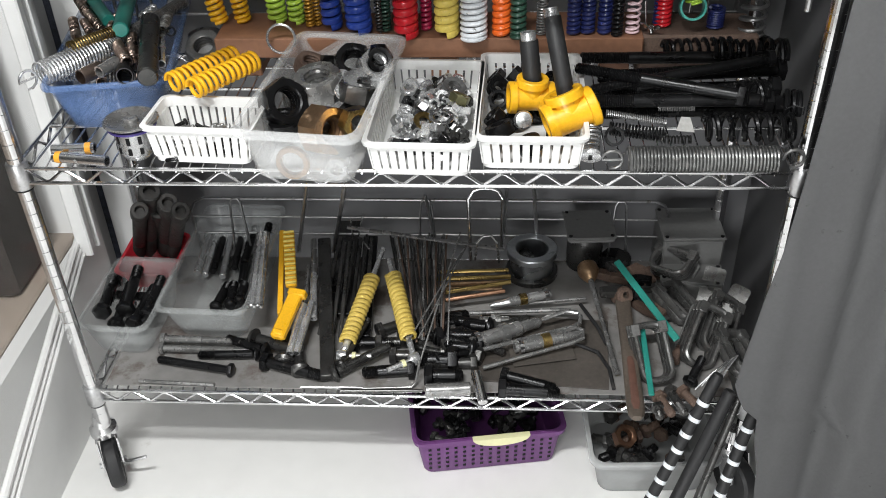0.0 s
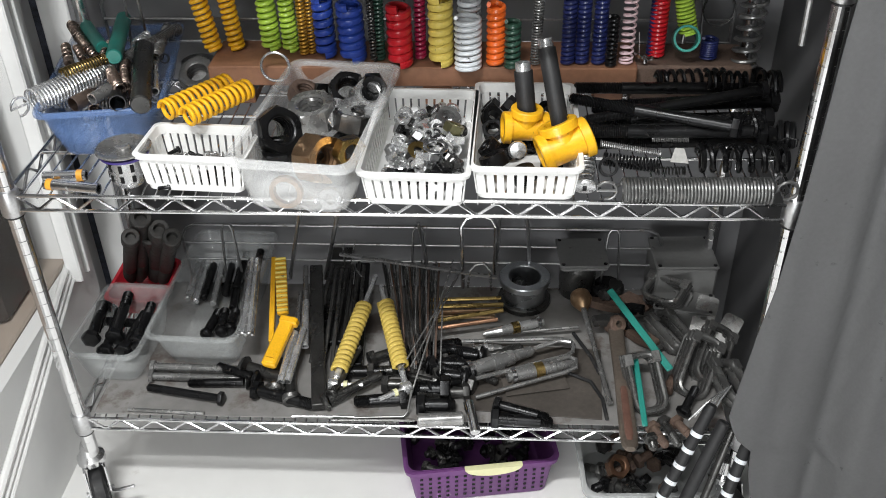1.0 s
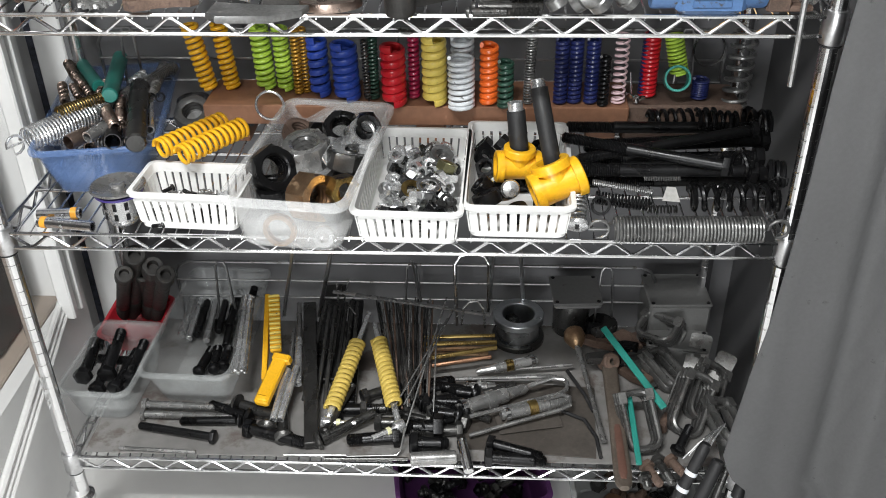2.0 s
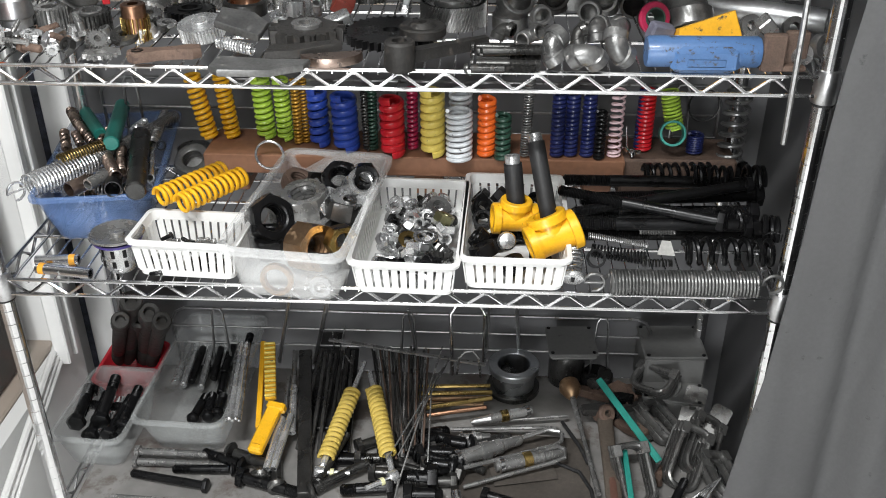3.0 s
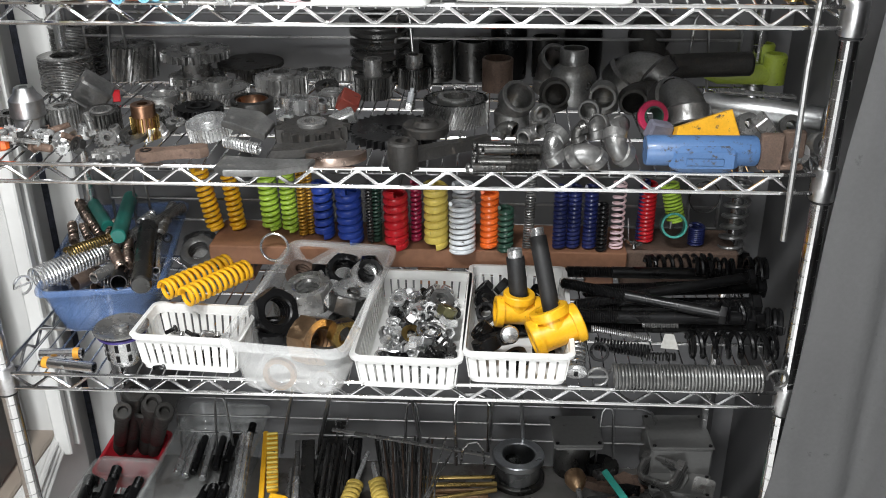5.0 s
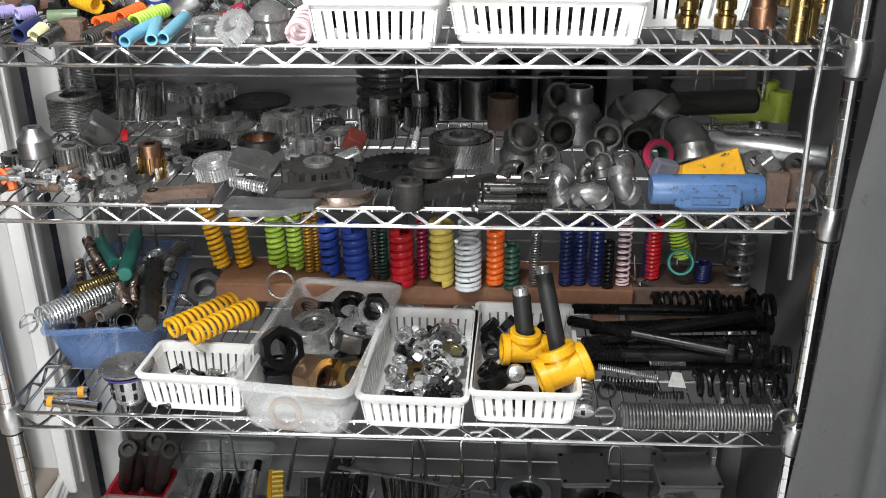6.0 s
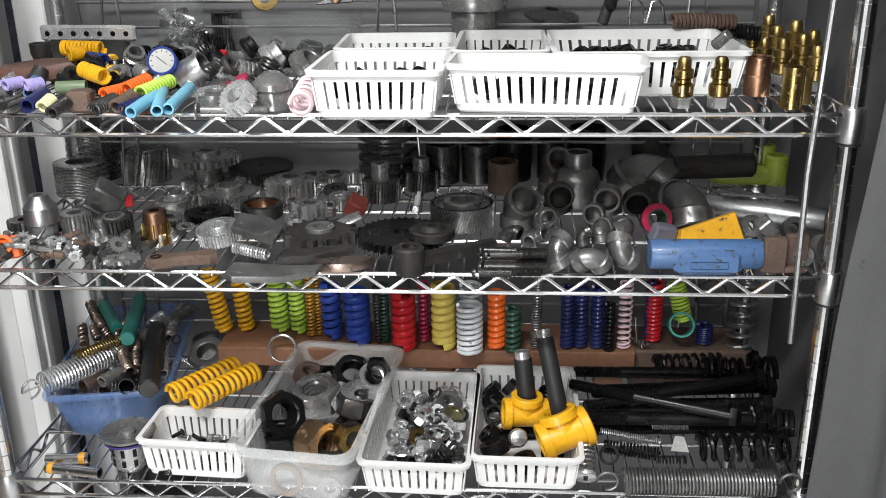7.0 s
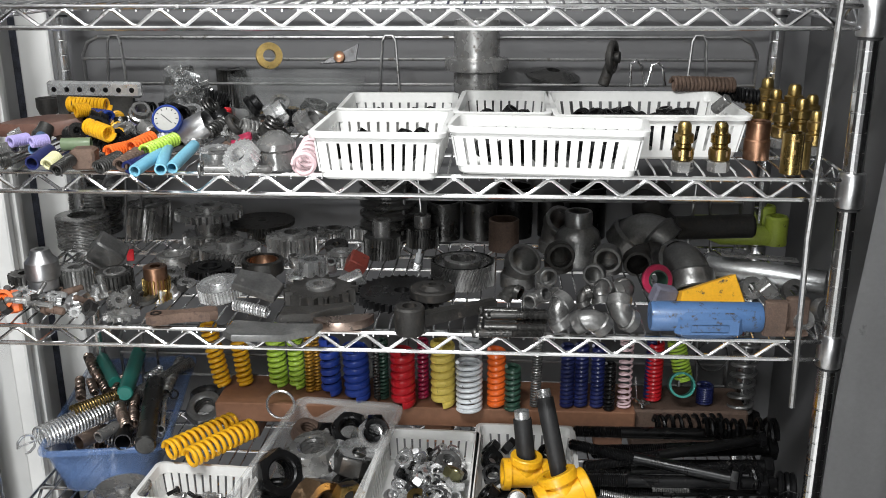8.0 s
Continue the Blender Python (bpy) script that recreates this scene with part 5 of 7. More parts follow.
for k in range(12):
    part("tooth", Geo().box(0.022, 0.008, 0.0045, c=(0, 0.0085 if m.to_3x3().col[1].z > 0 else -0.0085, n * (k + 0.5) / 12), b=0.0012), YELLOW_PALE, yr)
flat_bar((-0.296, 0.350, 0.348), (-0.267, 0.145, 0.297), 0.010, 0.02, YELLOW, "yellow painted side rail of the rack", "yellow_rail", "rail")
yc = thing("yellow_clamp", along((-0.235, 0.178, 0.333), (-0.261, 0.081, 0.297))[0], "yellow painted clamp jaw on the bolts", "clamp")
n = along((-0.235, 0.178, 0.333), (-0.261, 0.081, 0.297))[1]
part("jaw", Geo().box(0.028, 0.016, n, c=(0, 0, n / 2), b=0.003), YELLOW, yc)
part("cap", Geo().box(0.036, 0.02, 0.016, c=(0.002, 0, 0.006), b=0.003), YELLOW, yc)
part("pad", Geo().box(0.024, 0.018, 0.012, c=(0, 0.002, n - 0.01), b=0.003), YELLOW, yc)
# coil-over struts
for p_top, p_a, p_b, p_eye, p_pin in (((-0.083, 0.313, 0.337), (-0.099, 0.243, 0.323), (-0.130, 0.080, 0.288), (-0.137, 0.059, 0.276), (-0.082, 0.059, 0.277)),
                                      ((-0.068, 0.279, 0.337), (-0.058, 0.243, 0.328), (-0.014, 0.090, 0.292), (-0.002, 0.052, 0.277), (-0.049, 0.022, 0.277))):
    m, n = along(p_b, p_top)
    k = (Vector(p_a) - Vector(p_b)).length
    t = thing("coil_over_strut", m, "small shock strut with a mustard yellow spring", "strut", "coil-over struts")
    part("shaft", Geo().lathe([(0.003, -0.012), (0.0065, -0.012), (0.0065, k), (0.0052, k + 0.001), (0.0052, n), (0.004, n + 0.002)], 14), ZINC, t)
    part("coil", Geo().tube(helix(0.0135, k, 15, 0.0042), 0.0036, 8, None, False, 1.35, (0, 0, 1)), MUSTARD, t)
    inv = m.inverted()
    e, q = inv @ Vector(p_eye), inv @ Vector(p_pin)
    d = (q - e).normalized()
    mm = Matrix.Translation(e) @ d.to_track_quat("Z", "Y").to_matrix().to_4x4()
    part("stem", Geo().tube([(0, 0, -0.01), e], 0.006, 10), ZINC, t)
    part("eye", Geo().lathe([(0.005, -0.009), (0.0115, -0.009), (0.0125, -0.006), (0.0125, 0.006), (0.0115, 0.009), (0.005, 0.009)], 18, mm, False, True), ZINC, t)
    part("cross_pin", Geo().lathe([(0.0045, 0.0), (0.0045, 0.018), (0.0065, 0.019), (0.0065, 0.026), (0.0045, 0.027), (0.0045, (q - e).length)], 12, mm), ZINC, t)
    part("yellow_bush", Geo().lathe([(0.0066, 0.019), (0.0074, 0.019), (0.0074, 0.026), (0.0066, 0.026)], 12, mm, False, True), CREAM, t)
# fan of welding rods
random.seed(12)
for k in range(24):
    u = k / 23
    p0 = Vector((-0.075, 0.373, 0.323)).lerp(Vector((0.042, 0.375, 0.323)), u) + Vector((0, random.uniform(-0.01, 0.01), random.uniform(-0.006, 0.012)))
    p1 = Vector((-0.014, 0.106, 0.268)).lerp(Vector((0.038, 0.123, 0.268)), u) + Vector((random.uniform(-0.01, 0.01), random.uniform(-0.01, 0.01), random.uniform(-0.005, 0.015)))
    bar(p0, p1, 0.0022, (DARK, DARK, STEEL, RUST)[k % 4], "thin dark welding rod in a fan", "welding_rod", "rod", "welding rods", 6)
for k in range(7):
    p0 = Vector((-0.179, 0.364, 0.328)) + Vector((0.011 * k, random.uniform(-0.02, 0.01), 0))
    bar(p0, p0 + Vector((random.uniform(-0.02, 0.01), -0.22 + random.uniform(-0.03, 0.02), -0.062)), 0.004, DARK, "dark round rod lying back to front", "rod", "rod", "dark rods", 8)
for p0, p1 in (((-0.123, 0.340, 0.404), (-0.149, 0.406, 0.297)), ((-0.149, 0.340, 0.395), (-0.161, 0.406, 0.297)), ((-0.101, 0.250, 0.383), (-0.129, 0.341, 0.337)), ((0.073, 0.346, 0.357), (0.009, 0.042, 0.277)), ((0.082, 0.302, 0.348), (-0.014, 0.080, 0.297)), ((0.092, 0.331, 0.348), (0.004, 0.088, 0.297)), ((0.056, 0.254, 0.328), (0.058, 0.093, 0.277))):
    bar(p0, p1, 0.0017, STEEL, "thin bright wire rod leaning over the heap", "wire_rod", "rod", "wire rods", 6)
wire([(0.011, 0.028, 0.297), (0.003, 0.011, 0.258), (-0.004, 0.003, 0.254), (-0.093, -0.001, 0.252)], 0.0022, STEEL, "bent steel hook rod at the edge", "hook_rod")
for p0, p1, r, ma in (((0.025, 0.289, 0.297), (0.172, 0.299, 0.297), 0.0042, BRASS), ((0.024, 0.273, 0.292), (0.176, 0.284, 0.292), 0.005, BRASS), ((0.027, 0.260, 0.288), (0.168, 0.272, 0.288), 0.0042, BRONZE), ((0.043, 0.235, 0.288), (0.176, 0.261, 0.297), 0.005, BRASS), ((0.047, 0.219, 0.282), (0.165, 0.243, 0.288), 0.0045, COPPER), ((0.033, 0.260, 0.277), (0.159, 0.266, 0.277), 0.005, BRONZE)):
    bar(p0, p1, r, ma, "thin brassy rod in a bundle", "brass_rod", "rod", "brassy rods", 10)
# spool, boxes
SPOOL = mat("ground_steel", (0.5, 0.52, 0.54), 0.3, 1.0, 0.15, 60, 0.08, (0.2, 0.2, 0.2), 0.15)
sp = thing("steel_spool", pose(*(0.220, 0.354, 0.248)), "dark polished steel flanged spool", "spool")
part("upper_flange", Geo().lathe([(0.033, 0.052), (0.051, 0.052), (0.0525, 0.054), (0.0525, 0.064), (0.051, 0.066), (0.035, 0.066), (0.033, 0.064)], 40, None, False, True), SPOOL, sp)
part("barrel", Geo().lathe([(0.033, 0.012), (0.044, 0.012), (0.044, 0.053), (0.033, 0.053)], 36, None, False, True), SPOOL, sp)
part("lower_flange", Geo().lathe([(0.033, 0.0), (0.0525, 0.0), (0.0545, 0.002), (0.0545, 0.012), (0.0525, 0.014), (0.033, 0.014)], 40, None, False, True), DARK, sp)


def junction_box(c, w, d, h, lid, label, rz):
    t = thing("junction_box", pose(*c, 0, 0, rz), label, "box", "grey boxes")
    part("body", Geo().box(w * 0.96, d * 0.96, h, c=(0, 0, h / 2), b=0.004), GREY_PAINT, t)
    part("lid", Geo().box(w, d, lid, c=(0, 0, h + lid / 2), b=0.003), GREY_PAINT, t)
    for i in (-1, 1):
        for j in (-1, 1):
            part("screw", Geo().lathe([(0.004, 0), (0.004, 0.0015), (0.0015, 0.002)], 10, pose(i * (w / 2 - 0.008), j * (d / 2 - 0.008), h + lid)), BLACK, t)


junction_box((0.336, 0.380, 0.341), 0.1, 0.102, 0.012, 0.004, "grey metal junction box lid on a dark can", 3)
turned("dark_can", (0.332, 0.393, 0.247), [(0.0, 0.0), (0.036, 0.0), (0.038, 0.003), (0.038, 0.085), (0.034, 0.091), (0.0, 0.0915)], DARK, "dark round steel can under the box", "can", closed=False)
junction_box((0.541, 0.384, 0.247), 0.126, 0.114, 0.106, 0.006, "large grey painted metal box", 2)
junction_box((0.538, 0.302, 0.247), 0.12, 0.07, 0.045, 0.004, "grey painted metal box under the clamps", -10)
wire([(0.092, 0.371, 0.268), (0.091, 0.310, 0.463), (0.101, 0.315, 0.478), (0.114, 0.315, 0.483), (0.137, 0.315, 0.483), (0.150, 0.315, 0.478), (0.158, 0.310, 0.464), (0.157, 0.368, 0.308)], 0.0042, CHROME, "bright bent steel hairpin standing up", "hairpin", seg=10)
wire([(0.102, 0.372, 0.268), (0.109, 0.270, 0.385), (0.120, 0.270, 0.401), (0.136, 0.270, 0.404), (0.147, 0.270, 0.388), (0.152, 0.363, 0.268)], 0.0025, STEEL, "thin bent steel hairpin at the back", "hairpin")
for p0, p1, r in (((-0.219, 0.300, 0.503), (-0.276, 0.381, 0.277), 0.004), ((-0.144, 0.300, 0.503), (-0.201, 0.382, 0.277), 0.0045), ((0.218, 0.340, 0.481), (0.232, 0.413, 0.297), 0.004), ((0.003, 0.360, 0.436), (0.016, 0.403, 0.288), 0.003), ((0.166, 0.360, 0.451), (0.162, 0.412, 0.297), 0.003)):
    bar(p0, p1, r, CHROME_DULL, "steel rod leaning on the back guard", "leaning_rod", "rod", "leaning rods")

# hand tools at the right
def ferrule_tool(p0, p1, r, label, band=BRASS):
    """A stepped metal hand tool: shank, sleeve, collar and band."""
    m, n = along(p0, p1)
    t = thing("stepped_tool", m, label, "tool", "stepped steel tools")
    part("shank", Geo().lathe([(r * 0.3, 0), (r * 0.7, n * 0.06), (r * 0.8, n * 0.3), (r, n * 0.32), (r, n * 0.9), (r * 0.8, n * 0.92), (r * 0.8, n)], 16), STEEL, t)
    part("band", Geo().lathe([(r * 0.9, n * 0.48), (r * 1.25, n * 0.49), (r * 1.25, n * 0.6), (r * 0.9, n * 0.61)], 16, None, False, True), band, t)
    part("collar", Geo().lathe([(r * 0.9, n * 0.88), (r * 1.3, n * 0.89), (r * 1.3, n * 0.95), (r * 0.9, n * 0.96)], 16, None, False, True), CHROME, t)


ferrule_tool((0.135, 0.209, 0.277), (0.255, 0.250, 0.277), 0.0095, "stepped steel tool with a brass band")
bar((0.137, 0.223, 0.262), (0.326, 0.245, 0.270), 0.0032, STEEL, "steel spindle beside the tools", "spindle", "rod")
ferrule_tool((0.176, 0.178, 0.268), (0.114, 0.170, 0.268), 0.0105, "short steel hose coupling on the sheet", ZINC)
ferrule_tool((0.236, 0.178, 0.266), (0.102, 0.104, 0.272), 0.0145, "dark stepped tool with steel ferrule", STEEL)
ferrule_tool((0.314, 0.142, 0.268), (0.183, 0.096, 0.270), 0.0125, "stepped steel tool with a worn band", BRASS)
for pts in (((0.096, 0.197, 0.268), (0.279, 0.200, 0.277), (0.301, 0.197, 0.277), (0.311, 0.182, 0.277), (0.308, 0.162, 0.277), (0.293, 0.149, 0.277), (0.125, 0.082, 0.277)),
            ((0.235, 0.169, 0.277), (0.283, 0.183, 0.288), (0.305, 0.179, 0.288)),
            ((0.260, 0.124, 0.282), (0.298, 0.143, 0.282), (0.313, 0.141, 0.277), (0.312, 0.120, 0.276), (0.291, 0.110, 0.272), (0.125, 0.050, 0.260))):
    wire(pts, 0.0042, STEEL, "bent steel rod with a looped end", "bent_rod", "rod", "bent rods")
for pts in (((0.299, 0.128, 0.254), (0.339, 0.103, 0.256), (0.357, 0.060, 0.254), (0.361, 0.010, 0.252)), ((0.315, 0.238, 0.260), (0.344, 0.173, 0.258), (0.357, 0.127, 0.256))):
    wire(pts, 0.0036, RUBBER, "dark rubber hose offcut on the sheet", "hose_offcut", "hose", "hose offcuts")
hm = thing("ball_hammer", along((0.332, 0.302, 0.297), (0.369, 0.043, 0.260))[0], "worn steel hammer with a thin handle", "hammer")
n = along((0.332, 0.302, 0.297), (0.369, 0.043, 0.260))[1]
part("handle", Geo().lathe([(0.008, 0.0), (0.006, 0.03), (0.0045, n * 0.5), (0.0055, n)], 12), STEEL, hm)
part("head", Geo().lathe([(0.008, -0.012), (0.02, -0.01), (0.022, 0.004), (0.016, 0.018), (0.011, 0.026), (0.008, 0.03)], 20), BRONZE, hm)
turned("rusty_socket", (0.390, 0.256, 0.268), [(0.007, 0.0), (0.017, 0.0), (0.018, 0.004), (0.018, 0.03), (0.015, 0.034), (0.007, 0.034)], RUST, "rusty brown socket on its side", "socket", (50, 10, 20))
# strap wrench
P0, P1 = Vector((0.397, 0.246, 0.276)), Vector((0.391, -0.078, 0.270))
m, n = along(P0, P1)
sw = thing("strap_wrench", m, "dark brown handled wrench hanging over the edge", "wrench")
side = 1
part("handle", Geo().loft([[(x, y, z) for x, y in rounded_rect(w, 0.012, 0.005, 3)] for z, w in ((0, 0.024), (0.02, 0.03), (n * 0.5, 0.028), (n - 0.03, 0.032), (n - 0.008, 0.028), (n, 0.016))]), mat("worn_bronze_steel", (0.17, 0.14, 0.115), 0.5, 0.6, 0.25, 60, 0.2), sw)
part("grip_inlay", Geo().loft([[(x, y, z) for x, y in rounded_rect(w, 0.0145, 0.006, 3)] for z, w in ((n * 0.55, 0.014), (n * 0.58, 0.018), (n - 0.03, 0.02), (n - 0.016, 0.014))]), BROWN, sw)
flat_bar((0.382, 0.265, 0.348), (0.476, 0.078, 0.312), 0.013, 0.006, TEAL, "teal painted flat strip on the clamps", "teal_strip", "strip", roll=25)
flat_bar((0.418, 0.125, 0.308), (0.423, -0.021, 0.268), 0.010, 0.006, TEAL, "narrow teal strip under a clamp", "teal_strip", "strip")


def saddle_clamp(c, rot, w, l, n, label="dull steel saddle clamps nested in a stack", r=0.0062, gap=0.014, plate=True):
    """Nested U saddles: rounded oblong loops of heavy strap lying one on another, over a slotted base plate."""
    t = thing("saddle_clamp", pose(*c, *rot), label, "clamp", "steel clamps")
    for k in range(n):
        ring = [(x + 0.002 * k, y - 0.003 * k, k * gap) for x, y in rounded_rect(w, l, min(w, l) * 0.36, 6)]
        part("loop", Geo().tube(ring, r, 10, None, True, 1.5, (0, 0, 1)), CLAMP_STEEL, t)
        for sx in (-1, 1):
            part("lug", Geo().box(0.016, 0.022, 0.0035, pose(sx * (w / 2 - 0.001) + 0.002 * k, l * 0.42 - 0.003 * k, k * gap + r * 1.3), b=0.001), CLAMP_STEEL, t)
    if plate:
        n2 = 6
        part("plate", Geo().ring_prism(rounded_rect(w * 1.25, l * 1.05, 0.012, n2), rounded_rect(w * 0.35, l * 0.7, 0.006, n2), -0.011, -0.007), GREY_PAINT, t)


CLAMP_STEEL = mat("worn_clamp_steel", (0.13, 0.129, 0.126), 0.3, 0.65, 0.3, 90, 0.2, (0.07, 0.06, 0.055), 0.35, rand=0.2)
for c, rot, w, l, n, plate in (
    ((0.505, 0.315, 0.300), (24, -8, -38), 0.075, 0.052, 3, True),
    ((0.532, 0.140, 0.268), (30, 22, -14), 0.052, 0.118, 3, True),
    ((0.570, 0.175, 0.266), (26, 30, -10), 0.052, 0.118, 2, False),
    ((0.430, 0.085, 0.272), (34, -6, 8), 0.052, 0.104, 3, False),
    ((0.498, 0.230, 0.270), (18, 10, 40), 0.05, 0.085, 2, False),
    ((0.590, 0.095, 0.262), (12, 20, 20), 0.05, 0.09, 2, False),
):
    saddle_clamp(c, rot, w, l, n, plate=plate)


def slotted_plate(c, rot, w, h, label):
    """A grey sheet-metal plate with rounded corners and one slot."""
    g = Geo().ring_prism(rounded_rect(w, h, 0.008, 4), rounded_rect(w * 0.3, h * 0.16, 0.004, 4), -0.0015, 0.0015)
    return solid("slotted_plate", g, CLAMP_STEEL, pose(*c, *rot), label, "plate", "grey plates")


for c, rot, w, h in (((0.572, 0.262, 0.288), (38, 0, -22), 0.042, 0.085), ((0.606, 0.215, 0.282), (36, 10, -30), 0.038, 0.085), ((0.470, 0.238, 0.270), (14, 5, 30), 0.055, 0.09)):
    slotted_plate(c, rot, w, h, "grey steel slotted plate leaning behind the clamps")
# dark castings and offcuts that fill the back of the heap
random.seed(41)
for k in range(16):
    x, y = random.uniform(0.37, 0.47), random.uniform(0.22, 0.42)
    l, w = random.uniform(0.04, 0.08), random.uniform(0.018, 0.034)
    g = Geo().prism([(-l / 2, -w / 2), (l * 0.1, -w * 0.6), (l / 2, -w * 0.3), (l / 2, w * 0.4), (l * 0.05, w / 2), (-l / 2, w * 0.35)], -0.008, 0.008, bevel=0.003)
    solid("dark_casting", g, (BLACK, IRON, DARK, RUST)[k % 4], pose(x, y, 0.262 + 0.012 * (k % 3), random.uniform(-14, 14), random.uniform(-14, 14), random.uniform(0, 180)), "small dark iron casting in the heap", "casting", "dark castings")
for k in range(22):
    c = Vector((random.uniform(-0.1, 0.16), random.uniform(0.06, 0.16), 0.262 + 0.008 * (k % 2)))
    a = random.uniform(-0.5, 0.5) + (math.pi if k % 3 == 0 else 0)
    bolt(c, c + Vector((math.cos(a), math.sin(a), 0)) * random.uniform(0.05, 0.1), random.uniform(0.007, 0.011), (DARK, BLACK)[k % 2], "dark steel bolt in the heap", "bolts in the heap", ("hex", "round")[k % 2], 0.3)
for c, d in (((0.436, -0.008, 0.258), (0.02, -0.05, 0)), ((0.458, 0.006, 0.258), (0.02, -0.06, 0.0)), ((0.478, 0.004, 0.260), (0.03, -0.05, 0)), ((0.495, 0.019, 0.260), (0.03, 0.05, 0.02)), ((0.472, 0.078, 0.260), (0.03, 0.05, 0.0)), ((0.434, -0.032, 0.254), (0.0, -0.03, 0))):
    bolt(c, Vector(c) + Vector(d), 0.008, (BLACK, RUST, DARK)[int(c[0] * 1000) % 3], "dark iron bolt beside the clamps", "bolts beside the clamps", "hex", 0.4)

# rods with white bands, leaning on the shelf's front
def banded_rod(p0, p1, r, bands, label):
    m, n = along(p0, p1)
    t = thing("banded_rod", m, label, "rod", "banded rods")
    part("rod", Geo().lathe([(r * 0.6, 0), (r * 0.85, r), (r, n * 0.2), (r, n - r), (r * 0.8, n)], 14), RUBBER, t)
    for s in bands:
        part("band", Geo().lathe([(r * 0.9, n * s - 0.004), (r * 1.06, n * s - 0.004), (r * 1.06, n * s + 0.004), (r * 0.9, n * s + 0.004)], 14, None, False, True), WHITE_EN, t)


def to_floor(top, low):
    """Where the line from top through low meets the floor."""
    top, low = Vector(top), Vector(low)
    return top + (low - top) * (top.z / (top.z - low.z))


TOP = (0.532, -0.020, 0.322)
banded_rod(to_floor(TOP, (0.431, -0.100, 0.093)), TOP, 0.0105, [0.3, 0.39, 0.48, 0.57, 0.66, 0.75, 0.84], "black rod with white bands leaning on the shelf")
TOP = (0.597, -0.045, 0.257)
banded_rod(to_floor(TOP, (0.549, -0.100, 0.091)), TOP, 0.0105, [0.28, 0.4, 0.52, 0.64, 0.76, 0.88], "black rod with white bands beside the curtain")
TOP = (0.555, -0.030, 0.292)
bar(to_floor(TOP, (0.479, -0.100, 0.106)), TOP, 0.0115, RUBBER, "plain black rod leaning on the shelf", "black_rod", "rod", seg=12)
TOP = (0.573, -0.025, 0.269)
bar(to_floor(TOP, (0.521, -0.080, 0.082)), TOP, 0.007, DARK, "dark steel rod leaning on the shelf", "dark_rod", "rod", seg=12)
for k in range(7):
    wire([Vector((0.498, -0.013, 0.277)) + Vector((0.006 * k, 0.004 * (k % 3), 0.004 * (k % 2))), Vector((0.526, 0.006, 0.297)) + Vector((0.005 * k, 0.002 * k, 0.004 * (k % 3))), Vector((0.559, 0.038, 0.297)) + Vector((0.004 * k, 0.003 * k, 0))], 0.0016, ZINC, "thin bright wire in a coil", "wire_strand", "wire", "wire strands", 6)

# on the floor below
m, w, d = quad_place((0.005, 0.012, 0.0), (0.28, 0.056, 0.0), (-0.03, 0.19, 0.0))
pb = thing("purple_basket", m, "purple plastic basket with a cream handle", "basket")
H = 0.1
def pring(z, off=0.0):
    s = 0.94 + 0.1 * z / H
    return [(x, y, z) for x, y in rounded_rect(w * s + off, d * s + off, 0.02)]
part("body", Geo().loft([pring(0, -0.006), pring(0.004), pring(H), pring(H, -0.006), pring(0.005, -0.006), pring(0.003, -0.012)]), PURPLE, pb)
part("rim", Geo().loft([pring(H - 0.01, 0.001), pring(H - 0.01, 0.012), pring(H, 0.012), pring(H, -0.002)], None, False), PURPLE, pb)
for j in range(5):
    for i in range(15):
        z = 0.018 + j * 0.014
        s = 0.94 + 0.1 * z / H
        part("hole", Geo().box(0.0062, 0.0016, 0.0062, c=((i - 7) * w / 16.5, -d * s / 2 - 0.0002, z), b=0.0006), BLACK, pb)
arc = [(w * 0.2 * math.cos(math.pi + k * math.pi / 16), -0.02 * math.sin(k * math.pi / 16) ) for k in range(17)]
part("handle", Geo().prism([(x, -y if False else y) for x, y in arc] , -0.006, 0.006, pose(0.02, -d * 0.52 - 0.006, H + 0.004, 90, 0, 0), bevel=0.0015), CREAM, pb, "pale cream plastic grip")
random.seed(3)
for k in range(40):
    p = m @ Vector((random.uniform(-0.42, 0.42) * w, random.uniform(-0.36, 0.36) * d, random.uniform(0.05, 0.085)))
    bolt(p, p + Vector((random.uniform(-0.04, 0.04), random.uniform(-0.03, 0.03), random.uniform(-0.01, 0.015))), 0.008, (BLACK, DARK)[k % 2], "dark scrap bolt in the purple basket", "scrap bolts in the basket")
m, w, d = quad_place((0.352, -0.02, 0.0), (0.56, -0.01, 0.0), (0.33, 0.17, 0.0))
tub(m, w * 1.12, d * 1.12, 0.1, mat("milky_grey_plastic", (0.5, 0.51, 0.51), 0.4, 0.0, 0.06, 40, 0.05, alpha=0.5, coat=0.2), "cloudy plastic tub of rusty scrap on the floor", taper=0.86, rad=0.025, rim=0.009, name="floor_tub")
for k in range(30):
    p = m @ Vector((random.uniform(-0.4, 0.4) * w, random.uniform(-0.36, 0.36) * d, random.uniform(0.03, 0.075)))
    bolt(p, p + Vector((random.uniform(-0.05, 0.05), random.uniform(-0.03, 0.03), random.uniform(-0.01, 0.02))), 0.009, (RUST, DARK, BLACK)[k % 3], "rusty scrap bolt in the floor tub", "scrap in the floor tub")
nut(m @ Vector((-0.05, -0.02, 0.075)), 0.024, 0.02, COPPER, "coppery nut in the floor tub", (30, 20, 0), "scrap in the floor tub")
# ---- third shelf: gears and pipe fittings ----
T2 = 1.072
GEARS = "gears on the shelf"
